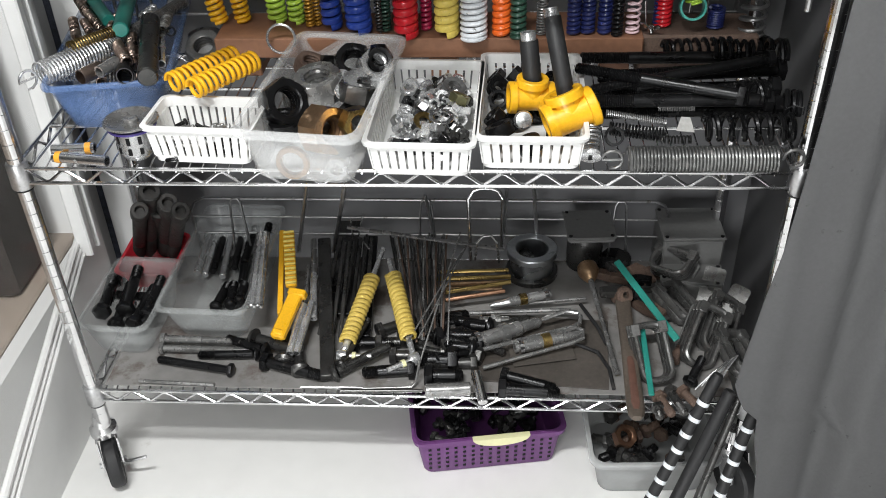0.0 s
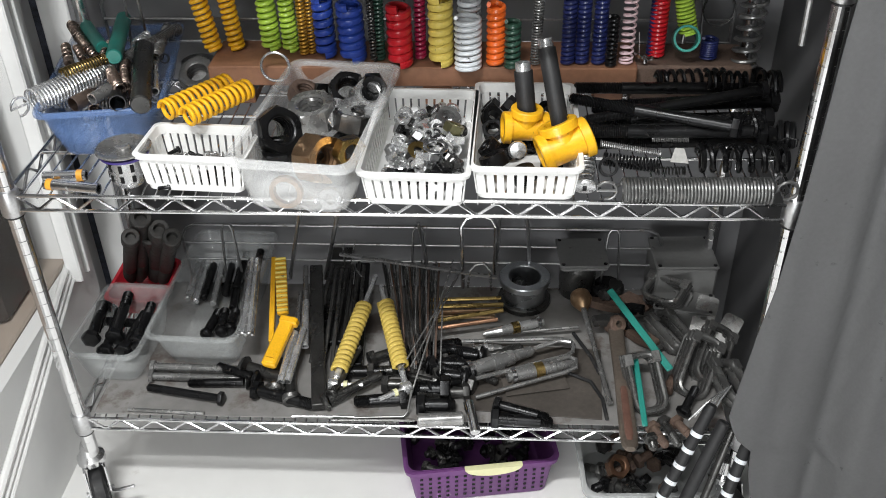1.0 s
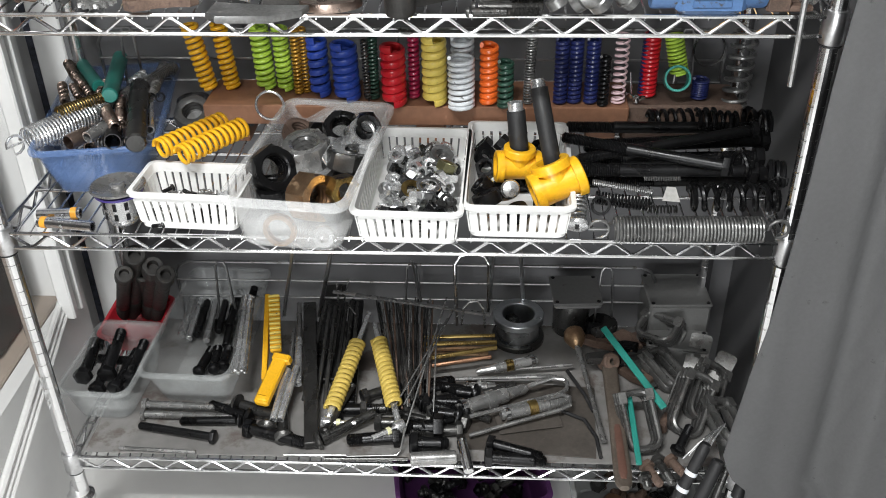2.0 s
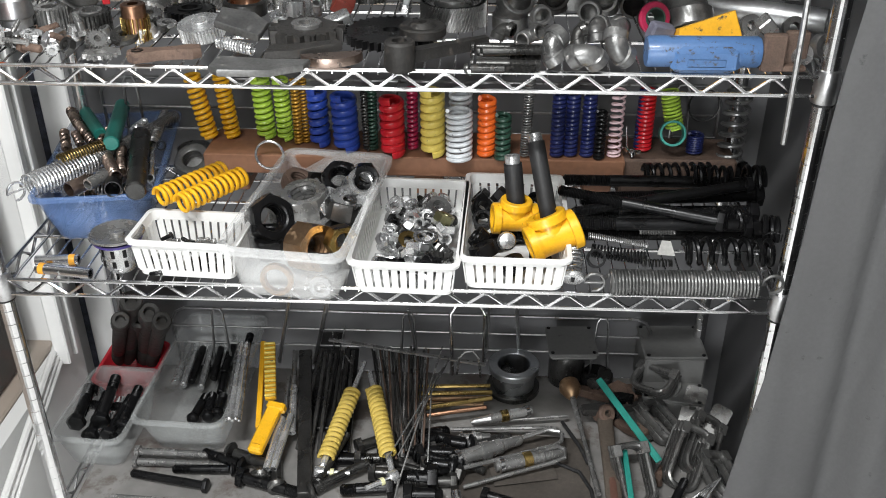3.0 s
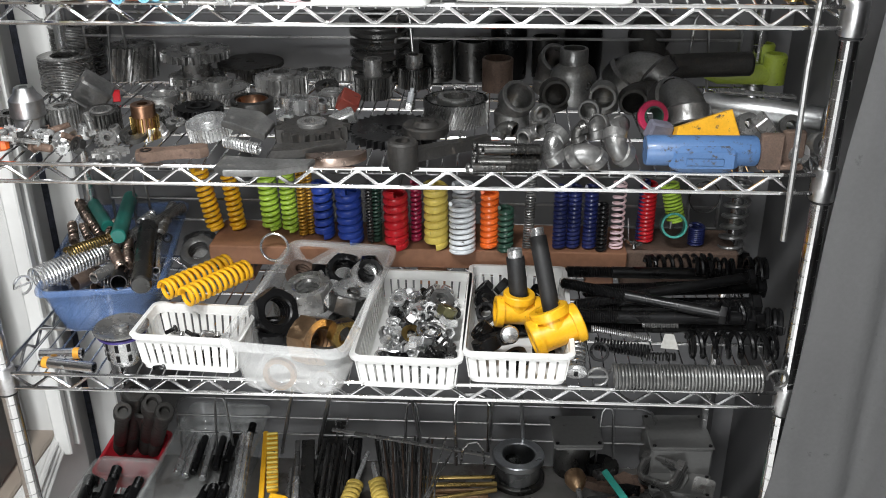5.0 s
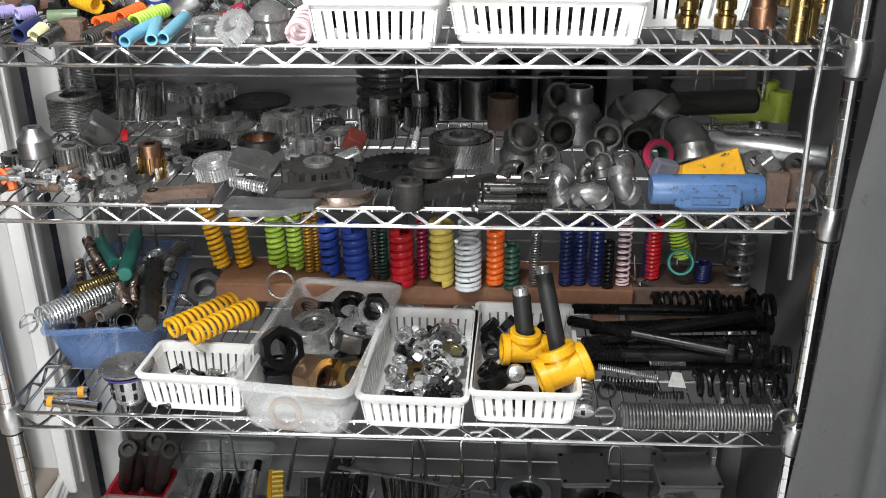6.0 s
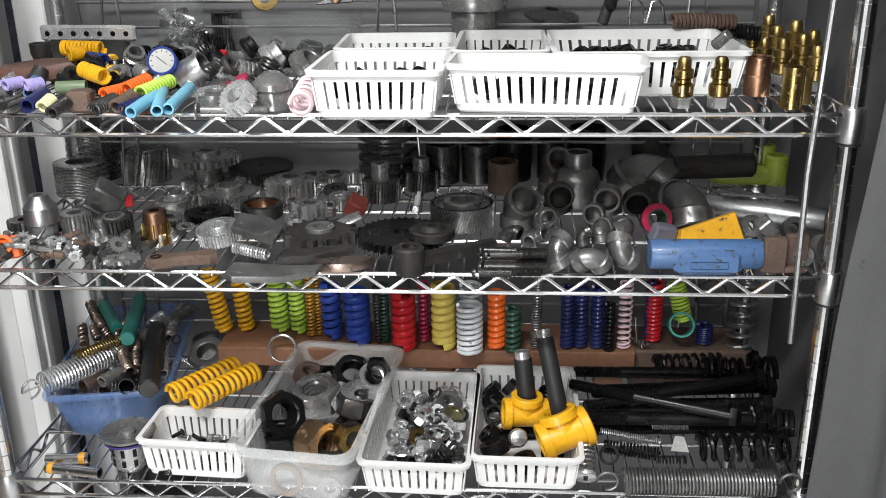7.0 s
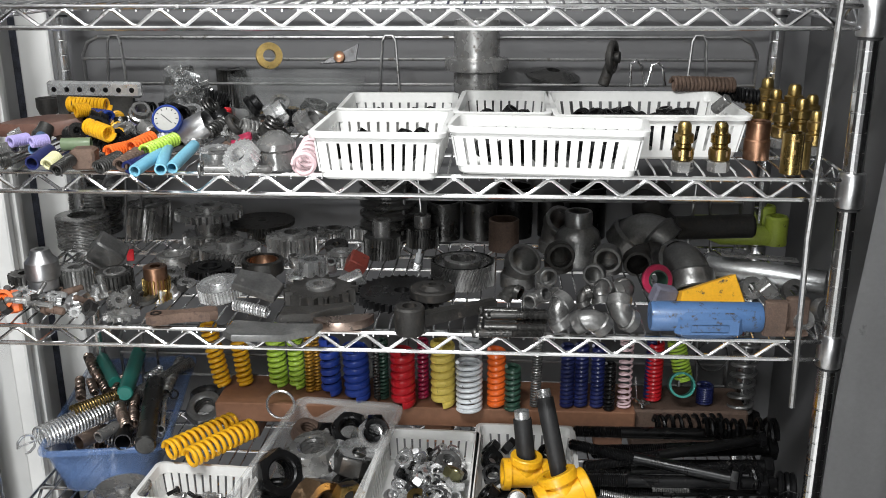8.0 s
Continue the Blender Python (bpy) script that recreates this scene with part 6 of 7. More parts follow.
# c, radius, height, teeth, tooth depth, bore, material, words, tilt, twist, hub, web
for c, r, h, n, dp, ho, ma, words, rot, tw, hub, web in (
    ((-0.492, 0.128, T2), 0.0255, 0.036, 24, 0.004, 0.011, STEEL, "small toothed steel gear", (0, 0, 0), 0.0, None, None),
    ((-0.524, 0.090, T2), 0.0265, 0.016, 24, 0.003, 0.01, BLACK, "black gear under the drill chuck", (0, 0, 0), 0.0, None, None),
    ((-0.426, 0.119, T2), 0.0275, 0.034, 26, 0.003, 0.012, DARK, "dark steel pinion gear", (4, 0, 0), 0.0, (0.017, 0.036), None),
    ((-0.488, 0.425, T2), 0.043, 0.058, 20, 0.007, 0.013, STEEL, "tall helical gear with slanting teeth", (0, 0, 0), 0.32, (0.022, 0.06), None),
    ((-0.363, 0.392, T2 + 0.044), 0.060, 0.013, 30, 0.008, 0.012, STEEL, "double steel sprocket", (0, 0, 0), 0.0, (0.024, 0.022), None),
    ((-0.363, 0.392, T2), 0.050, 0.014, 26, 0.007, 0.012, STEEL, "lower row of the double sprocket", (0, 0, 0), 0.0, (0.026, 0.044), None),
    ((-0.353, 0.092, T2), 0.0205, 0.034, 20, 0.004, 0.008, BRASS, "brass pinion with a coppery hub", (0, 0, 0), 0.0, (0.0175, 0.052), None),
    ((-0.301, 0.300, T2), 0.052, 0.018, 44, 0.004, 0.016, STEEL, "flat helical steel gear", (0, 0, 0), 0.14, (0.024, 0.03), None),
    ((-0.310, 0.212, T2), 0.039, 0.012, 28, 0.005, 0.013, BLACK, "flat black sprocket", (0, 0, 0), 0.0, (0.02, 0.014), None),
    ((-0.261, 0.104, T2 + 0.004), 0.033, 0.02, 40, 0.0018, 0.009, ZINC, "bright ribbed timing pulley", (10, -4, 0), 0.0, (0.013, 0.024), 0.004),
    ((-0.398, 0.046, T2 + 0.008), 0.015, 0.014, 18, 0.003, 0.005, STEEL, "bright little gear on edge", (28, 40, 0), 0.0, None, None),
    ((-0.380, 0.019, T2), 0.026, 0.006, 14, 0.006, 0.009, STEEL, "flat bright sprocket", (0, 0, 0), 0.0, None, None),
    ((-0.276, 0.425, T2 + 0.022), 0.058, 0.007, 60, 0.0015, 0.008, IRON, "thin dark toothed disc", (0, 0, 0), 0.0, None, None),
    ((-0.262, 0.418, T2), 0.04, 0.02, 44, 0.002, 0.012, DARK, "dark gear beneath the thin disc", (0, 0, 0), 0.0, None, None),
    ((-0.200, 0.326, T2), 0.044, 0.032, 24, 0.006, 0.014, STEEL, "steel gear with square teeth", (0, 0, 0), 0.0, (0.026, 0.038), None),
    ((-0.109, 0.103, T2), 0.055, 0.02, 18, 0.010, 0.011, IRON, "thick cast iron sprocket", (0, 0, 0), 0.0, (0.022, 0.026), None),
    ((0.010, 0.118, T2), 0.070, 0.012, 38, 0.007, 0.012, BLACK, "wide black sprocket wheel", (0, 0, 0), 0.0, None, None),
    ((0.098, 0.190, T2), 0.050, 0.036, 60, 0.004, 0.02, STEEL, "wide helical gear with a deep face", (0, 0, 0), 0.28, (0.029, 0.04), 0.006),
    ((-0.044, 0.316, T2), 0.0315, 0.036, 32, 0.0028, 0.008, DARK, "dark pinion on a shaft", (0, 0, 0), 0.1, (0.016, 0.064), None),
    ((0.019, 0.380, T2), 0.029, 0.034, 32, 0.0026, 0.008, DARK, "dark pinion on a shaft", (0, 0, 0), 0.1, (0.015, 0.056), None),
    ((-0.355, 0.154, T2 + 0.004), 0.02, 0.02, 16, 0.003, 0.007, STEEL, "steel gear behind the wrench", (10, 10, 0), 0.0, None, None),
    ((-0.140, 0.190, T2), 0.026, 0.034, 10, 0.007, 0.011, ZINC, "bright splined coupling gear", (0, 0, 0), 0.0, None, None),
    ((-0.106, 0.275, T2), 0.028, 0.016, 22, 0.004, 0.013, STEEL, "steel gear beside the red block", (0, 0, 0), 0.0, (0.019, 0.022), None),
    ((-0.143, 0.415, T2), 0.031, 0.016, 26, 0.004, 0.013, STEEL, "flat steel gear near the wall", (0, 0, 0), 0.0, (0.018, 0.02), None),
    ((-0.090, 0.420, T2), 0.021, 0.02, 18, 0.003, 0.008, STEEL, "little steel gear near the wall", (0, 0, 0), 0.0, None, None),
    ((-0.590, 0.160, T2), 0.026, 0.014, 20, 0.004, 0.01, DARK, "dark gear near the post", (0, 0, 0), 0.0, None, None),
):
    gear(c, r, h, n, dp, ho, ma, words + " on the wire shelf", rot, tw, hub, GEARS, web=web, hub_mat=COPPER if ma is BRASS else (STEEL if ma in (DARK, IRON) else None))

# stacks of thin washers
for c, n, r in (((-0.576, 0.350, 1.072), 22, 0.045), ((-0.592, 0.442, 1.072), 34, 0.045)):
    for k in range(n):
        ob = washer(Vector(c) + Vector((random.uniform(-0.0012, 0.0012), random.uniform(-0.0012, 0.0012), 0.0026 * k)), r, 0.024, 0.0023, STEEL, "thin worn steel washer in a stack", (0, 0, 11 * k), "washer stacks")
# drill chuck, bearing rings, bushings and tubes
turned("drill_chuck", (-0.524, 0.090, 1.088), [(0.006, 0.06), (0.013, 0.06), (0.017, 0.05), (0.024, 0.042), (0.025, 0.018), (0.021, 0.014), (0.021, 0.0), (0.006, 0.0)], CHROME_DULL, "steel drill chuck standing on a gear", "chuck")
turned("bearing_ring", (-0.380, 0.246, 1.072), [(0.017, 0.0), (0.028, 0.0), (0.029, 0.002), (0.029, 0.02), (0.027, 0.022), (0.019, 0.022), (0.017, 0.018)], STEEL, "thick steel bearing ring on the shelf", "ring", (0, 0, 0))
turned("copper_lined_ring", (-0.227, 0.226, 1.072), [(0.026, 0.0), (0.033, 0.0), (0.034, 0.002), (0.034, 0.02), (0.031, 0.022), (0.0275, 0.022), (0.026, 0.012)], DARK, "dark ring with a coppery bore", "ring")
turned("copper_liner", (-0.227, 0.226, 1.072), [(0.0235, 0.001), (0.0257, 0.001), (0.0257, 0.02), (0.0235, 0.02)], COPPER, "bronze liner inside the dark ring", "liner")
turned("disc_flange", (0.058, 0.091, 1.085), [(0.006, 0.0), (0.032, 0.0), (0.0335, 0.002), (0.0335, 0.012), (0.031, 0.014), (0.02, 0.013), (0.014, 0.019), (0.006, 0.019)], IRON, "dull brown flange disc on the sprocket", "flange")
turned("ribbed_sleeve", (-0.045, 0.432, 1.072), [(0.034, 0.0)] + [q for k in range(6) for q in ((0.046, 0.019 * k), (0.053, 0.019 * k + 0.005), (0.053, 0.019 * k + 0.011), (0.046, 0.019 * k + 0.016))] + [(0.034, 0.112)], DARK, "ribbed dark metal sleeve at the back", "sleeve")
for c, h, r, ma, words in (((0.053, 0.430, 1.072), 0.058, 0.0255, DARK, "dark steel tube standing on end"), ((0.117, 0.434, 1.072), 0.058, 0.0255, DARK, "dark steel tube standing on end"), ((0.161, 0.365, 1.072), 0.046, 0.0222, RUST, "rusty brown tube standing on end"),
                           ((0.180, 0.450, 1.072), 0.078, 0.027, BLACK, "tall black tube at the back"), ((0.310, 0.450, 1.072), 0.08, 0.028, BLACK, "tall black tube at the back"), ((0.245, 0.455, 1.072), 0.06, 0.02, DARK, "dark steel tube at the back")):
    r, h = r * 1.18, h * 1.18
    turned("steel_tube", c, [(r - 0.0035, 0.0), (r, 0.0), (r, h - 0.001), (r - 0.001, h), (r - 0.0035, h)], ma, words, "tube", (0, 0, 0), "standing tubes")
turned("bell_reducer", (0.283, 0.303, 1.072), [(0.028, 0.0), (0.037, 0.0), (0.038, 0.009), (0.038, 0.04), (0.034, 0.053), (0.023, 0.062), (0.023, 0.084), (0.0215, 0.087), (0.0175, 0.087), (0.0175, 0.058), (0.028, 0.035)], GALV, "grey cast bell reducer pipe fitting", "pipe fitting")

FIT = "pipe fittings"
for c, r, b, ma, words, rot, ang in (
    ((0.183, 0.195, 1.076), 0.021, 0.040, GALV, "grey pipe bend facing forward", (0, 0, -62), 48),
    ((0.246, 0.359, 1.082), 0.018, 0.05, GALV, "grey pipe bend at the back", (0, 0, -70), 50),
    ((0.374, 0.364, 1.092), 0.026, 0.034, GALV, "big dull pipe elbow", (-60, 20, 30), 90),
    ((0.433, 0.405, 1.098), 0.024, 0.034, IRON, "dark cast pipe elbow", (-80, 0, 10), 90),
    ((0.428, 0.220, 1.100), 0.026, 0.036, GALV, "big grey pipe elbow with a collar", (-70, 40, -20), 90),
    ((0.327, 0.233, 1.090), 0.0165, 0.022, GALV, "grey pipe elbow", (0, 10, -100), 90),
    ((0.375, 0.256, 1.088), 0.017, 0.024, IRON, "dark pipe elbow", (-80, 30, 0), 90),
    ((0.223, 0.145, 1.088), 0.0115, 0.015, GALV, "small plated pipe elbow", (10, 0, -70), 90),
    ((0.240, 0.090, 1.084), 0.0095, 0.013, GALV, "small pipe elbow", (-75, 0, 50), 90),
    ((0.201, 0.081, 1.084), 0.0095, 0.014, GALV, "small pipe elbow", (-80, 0, -40), 90),
    ((0.164, 0.094, 1.084), 0.009, 0.014, DARK, "small dark elbow", (-80, 0, 30), 90),
    ((0.300, 0.142, 1.088), 0.013, 0.017, GALV, "plated pipe elbow", (0, -10, -110), 90),
    ((0.339, 0.137, 1.086), 0.013, 0.017, GALV, "grey pipe elbow", (-85, 30, 200), 90),
    ((0.302, 0.086, 1.086), 0.012, 0.016, GALV, "grey pipe elbow", (-80, 0, 120), 90),
    ((0.239, -0.011, 1.088), 0.0145, 0.02, GALV, "plated pipe elbow at the shelf's edge", (-85, 0, 100), 90),
    ((0.292, -0.015, 1.088), 0.0145, 0.02, GALV, "plated pipe elbow at the shelf's edge", (-70, 20, 110), 90),
    ((0.331, 0.003, 1.088), 0.0145, 0.02, GALV, "plated pipe elbow at the shelf's edge", (-85, -20, 30), 90),
    ((0.275, 0.067, 1.084), 0.009, 0.014, DARK, "small dark elbow", (-85, 0, 60), 90),
    ((0.248, 0.230, 1.090), 0.017, 0.02, IRON, "round dark cast fitting", (10, 0, -80), 90),
):
    r, b = r * (1 + 0.3 * max(0.0, c[1]) / 0.4), b * (1 + 0.3 * max(0.0, c[1]) / 0.4)
    k = int(c[0] * 1000)
    if rot[0] <= -60:
        rot = (rot[0] + (0, 42, 60)[k % 3], rot[1] + (15, -25)[k % 2], rot[2] + (0, 50, -60)[k % 3])
    elbow(c, r, b, ma, words + " on the shelf", rot, FIT, ang)
for k, (px, py) in enumerate(((0.175, 0.017, 1.092)[:2], (0.176, 0.019, 1.080)[:2], (0.175, -0.013, 1.080)[:2], (0.168, -0.034, 1.080)[:2], (0.183, -0.002, 1.092)[:2])):
    z = T2 + (0.008 if k in (1, 2, 3) else 0.021)
    bolt((px - 0.046, py, z), (px + 0.046, py + 0.003 * (k - 2), z), 0.0058, DARK, "dark threaded stud in a bundle", "threaded studs", "round", 0.45, 0.0066, "threaded_stud")
rr = thing("red_ring_coupling", pose(*(0.383, 0.160, 1.092), 72, 0, 12), "red rimmed pipe coupling lying on its side", "pipe fitting")
part("rim", Geo().lathe([(0.015, 0.0), (0.022, 0.0), (0.0235, 0.003), (0.0235, 0.008), (0.021, 0.011), (0.015, 0.011)], 28, pose(0, 0, 0.02), False, True), CRIMSON, rr)
part("sleeve", Geo().lathe([(0.0125, -0.006), (0.0148, -0.006), (0.0148, 0.032), (0.0125, 0.032)], 24, None, False, True), DGREEN, rr)

# painted valves and loose iron
gv = thing("green_valve", pose(*(0.562, 0.379, 1.072)), "moss green painted double valve body", "valve")
part("barrel", Geo().tube([(-0.05, 0.008, 0.028), (-0.03, 0.004, 0.026), (0.062, 0, 0.026)], [0.011, 0.017, 0.017], 18), VALVE_GREEN, gv)
part("upper_barrel", Geo().tube([(-0.072, 0.02, 0.046), (0.03, 0.014, 0.048)], 0.0105, 16), VALVE_GREEN, gv)
part("port", Geo().lathe([(0.013, 0.0), (0.0195, 0.0), (0.0195, 0.046), (0.0165, 0.05), (0.012, 0.05), (0.012, 0.01)], 24, pose(0.062, 0, 0.012), False, True), VALVE_GREEN, gv)
part("port", Geo().lathe([(0.011, 0.0), (0.0165, 0.0), (0.0165, 0.04), (0.014, 0.043), (0.01, 0.043), (0.01, 0.01)], 24, pose(0.05, 0.028, 0.03), False, True), VALVE_GREEN, gv)
bar((0.444, 0.337, 1.122), (0.576, 0.340, 1.127), 0.02, IRON, "thick dark iron bar behind the green valve", "iron_bar", "bar", seg=16)
pipe((0.481, 0.230, 1.092), (0.640, 0.158, 1.092), 0.018, 0.002, mat("aluminium", (0.55, 0.56, 0.57), 0.38, 1.0, 0.2, 60, 0.2), "dull aluminium tube lying on the shelf", "", "aluminium_tube", "tube")
solid("steel_strip", Geo().box(0.115, 0.018, 0.004, b=0.001), STEEL, pose(*(0.554, 0.210, 1.114), 0, 3, -6), "flat steel strip on the aluminium tube", "strip")
solid("yellow_wedge", Geo().prism([(-0.046, -0.02), (0.05, -0.02), (0.036, 0.026), (-0.042, 0.003)], -0.013, 0.013, pose(0, 0, 0, 90, 0, 0), bevel=0.002), paint("chipped_yellow_paint", (0.75, 0.38, 0.02), 0.4, 0.28), pose(*(0.457, 0.101, 1.094), -20, 0, 6), "chipped yellow painted wedge block", "block")
bv = thing("blue_valve_body", pose(*(0.433, 0.007, 1.094), 0, 0, 1), "worn blue painted valve body at the shelf's edge", "valve")
part("barrel", Geo().lathe([(0.01, -0.073), (0.019, -0.074), (0.0205, -0.071), (0.0205, 0.071), (0.019, 0.074), (0.01, 0.073)], 24, pose(0, 0, 0, 0, 90, 0)), VALVE_BLUE, bv)
part("lower_body", Geo().box(0.09, 0.036, 0.036, c=(0.002, -0.006, -0.006), b=0.007), VALVE_BLUE, bv)
part("cast_lettering", Geo().box(0.05, 0.002, 0.01, c=(0.002, -0.0245, -0.008), b=0.0008), VALVE_BLUE, bv)
rb = thing("rusty_bracket", pose(*(0.523, -0.002, 1.072)), "rusty iron bracket with a square window", "bracket")
part("plate", Geo().box(0.03, 0.012, 0.05, c=(0, 0, 0.025), b=0.002), RUST, rb)
part("plate", Geo().box(0.03, 0.012, 0.05, c=(0.032, 0.014, 0.025), b=0.002), RUST, rb)
part("foot", Geo().box(0.06, 0.03, 0.008, c=(0.014, 0.01, 0.004), b=0.002), RUST, rb)
solid("square_block", Geo().box(0.026, 0.026, 0.022, b=0.002), STEEL, pose(*(0.538, 0.098, 1.102), 10, 45, 12), "bright steel square block tipped on edge", "block")
turned("pulley_wheel", (0.563, 0.012, 1.090), [(0.006, -0.006), (0.014, -0.007), (0.0155, 0.0), (0.014, 0.007), (0.006, 0.006)], STEEL, "little grooved steel wheel beside the bracket", "wheel", (75, 0, 15))
for k, c in enumerate(((0.583, 0.128, 1.088), (0.524, 0.144, 1.086), (0.601, 0.062, 1.086))):
    washer(c, 0.017, 0.008, 0.014, (DARK, STEEL, GALV)[k], "thick iron ring near the post", (60, 30 * k, 0), "iron rings", name="iron_ring")
solid("purple_grey_block", Geo().box(0.036, 0.02, 0.028, b=0.003), mat("purple_grey_paint", (0.13, 0.13, 0.17), 0.5), pose(*(0.393, 0.105, 1.088), 10, 15, 20), "purplish grey painted block by the valve", "block")
solid("red_block", Geo().box(0.03, 0.03, 0.026, b=0.002), paint("brick_red_paint", (0.28, 0.05, 0.035), 0.5, 0.2), pose(*(-0.068, 0.191, 1.100), 25, 30, 10), "brick red painted block among the gears", "block")
solid("steel_block", Geo().box(0.04, 0.024, 0.022, b=0.002), ZINC, pose(*(-0.070, 0.143, 1.086), 12, -20, 20), "bright steel block among the gears", "block")
solid("angle_casting", Geo().prism([(-0.035, -0.02), (0.03, -0.028), (0.036, 0.006), (0.012, 0.022), (-0.034, 0.016)], -0.006, 0.006, bevel=0.002), GALV, pose(*(-0.196, 0.083, 1.102), 18, 14, 0), "grey cast angle piece lying tilted", "casting")
solid("silver_bracket", Geo().box(0.05, 0.035, 0.04, b=0.003).box(0.05, 0.01, 0.03, c=(0, -0.02, -0.03), b=0.002), GALV, pose(*(-0.460, 0.178, 1.117), 25, 38, 20), "grey folded metal bracket tipped over", "bracket")
solid("red_tag", Geo().box(0.012, 0.004, 0.02, b=0.001), RED, pose(*(-0.460, 0.262, 1.084), -10, 0, 10), "small red plastic tag behind gears", "tag")
# rusty flat wrench
P0, P1 = Vector((-0.336, -0.013, 1.080)), Vector((-0.239, 0.016, 1.080))
m, n = along(P0, P1)
pts = [(0.004, -0.006), (0.012, -0.014), (0.03, -0.012), (0.045, -0.008), (0.07, -0.009), (0.09, -0.014), (n, -0.008), (n, 0.008), (0.09, 0.013), (0.07, 0.009), (0.045, 0.008), (0.03, 0.012), (0.012, 0.013), (0.004, 0.006)]
a = math.atan2(P1.y - P0.y, P1.x - P0.x)
rw = thing("rusty_wrench", Matrix.Translation(P0) @ Matrix.Rotation(a, 4, "Z"), "rusty brown flat wrench at the shelf's edge", "wrench")
part("blade", Geo().prism(pts, -0.005, 0.009, bevel=0.002), RUST, rw)
part("eye", Geo().lathe([(0.004, 0), (0.008, 0), (0.008, 0.0105), (0.004, 0.0105)], 16, pose(0.018, 0, -0.0005), False, True), BLACK, rw)
# connecting rod
P0, P1 = Vector((0.035, -0.017, 1.092)), Vector((0.150, 0.057, 1.092))
a = math.atan2(P1.y - P0.y, P1.x - P0.x)
cr = thing("connecting_rod", Matrix.Translation((P0.x, P0.y, T2)) @ Matrix.Rotation(a, 4, "Z"), "dark brown iron connecting rod", "rod")
part("eye", Geo().lathe([(0.010, 0.0), (0.019, 0.0), (0.0205, 0.003), (0.0205, 0.036), (0.018, 0.039), (0.010, 0.039)], 26, None, False, True), IRON, cr)
n = (P1 - P0).length
part("arm", Geo().prism([(0.017, -0.010), (n, -0.005), (n, 0.005), (0.017, 0.010)], 0.008, 0.024, bevel=0.002), IRON, cr)
# long grey slab that hangs over the edge, lever and half disc
solid("grey_slab", Geo().prism([(-0.058, -0.01), (-0.045, -0.02), (0.02, -0.016), (0.062, 0.004), (0.07, 0.02), (0.02, 0.016), (-0.05, 0.02)], -0.005, 0.005, bevel=0.002), GALV, pose(*(-0.149, -0.059, 1.086), 8, 3, 4), "grey irregular casting hanging over the edge", "casting")
solid("dark_lever", Geo().prism([(-0.05, -0.014), (-0.01, -0.018), (0.055, 0.0), (0.05, 0.012), (-0.01, 0.008), (-0.045, 0.012)], -0.006, 0.006, bevel=0.002), IRON, pose(*(-0.102, 0.022, 1.084), 4, -3, 8), "dark iron lever beside the sprocket", "lever")
solid("half_disc", Geo().prism([(0.042 * math.cos(k * math.pi / 12), -0.03 * math.sin(k * math.pi / 12)) for k in range(13)], -0.006, 0.006, bevel=0.001), PLATED, pose(*(-0.059, 0.007, 1.080), 0, 0, 14), "half disc of coppery metal", "disc")
spring((-0.219, 0.024, 1.092), (-0.165, 0.010, 1.086), 0.0085, 0.0018, 13, ZINC, "bright little spring among gears", "")
sp = thing("spark_plug", pose(*(0.019, 0.251, 1.072), 0, 12, 0), "old plated spark plug standing up", "spark plug")
part("shell", nut_geo(0.010, 0.012, 0.3), ZINC, sp)
part("insulator", Geo().lathe([(0.005, 0.012), (0.005, 0.026), (0.003, 0.028), (0.003, 0.034), (0.0, 0.035)], 14, None, False), WHITE_EN, sp)
# bits heaped at the left end and thin rings behind
random.seed(33)
HEAP = "bright scraps heaped by the post"
for k in range(46):
    u = random.random()
    c = Vector((-0.496, 0.023, 1.076)) + Vector((random.uniform(-0.09, 0.085), random.uniform(-0.025, 0.03), random.uniform(0, 0.012)))
    rot = (random.uniform(-80, 80), random.uniform(-80, 80), random.uniform(0, 90))
    r = random.uniform(0.008, 0.014)
    ma = (CHROME_DULL, ZINC, STEEL, DARK, ZINC, RUST)[k % 6]
    if k % 3 == 0:
        nut(c + Vector((0, 0, 0.008)), r, r * 0.8, ma, "loose bright nut in the heap", rot, HEAP)
    elif k % 3 == 1:
        gear(c + Vector((0, 0, 0.008)), r, r * 0.6, 12, r * 0.2, r * 0.4, ma, "tiny loose gear in the heap", rot, 0, None, HEAP)
    else:
        d = Vector((random.uniform(-1, 1), random.uniform(-0.5, 0.5), random.uniform(-0.1, 0.4))).normalized() * 0.034
        bolt(c + Vector((0, 0, 0.008)), c + d + Vector((0, 0, 0.008)), r * 0.42, ma, "short loose bolt in the heap", HEAP)
for k, c in enumerate(((-0.179, 0.455, 1.075), (-0.128, 0.435, 1.075), (-0.128, 0.348, 1.075), (-0.06, 0.375, 1.075), (-0.162, 0.399, 1.075), (-0.19, 0.42, 1.075), (-0.078, 0.410, 1.075), (-0.110, 0.268, 1.080), (-0.337, 0.123, 1.076), (-0.322, 0.132, 1.082), (-0.162, 0.180, 1.080), (-0.366, 0.079, 1.078))):
    washer(c, 0.015 + 0.003 * (k % 3), 0.007, 0.004 + 0.002 * (k % 3), (STEEL, ZINC, DARK)[k % 3], "loose flat steel ring among gears", (6 * (k % 4), 8 - 5 * (k % 3), 0), "loose rings")
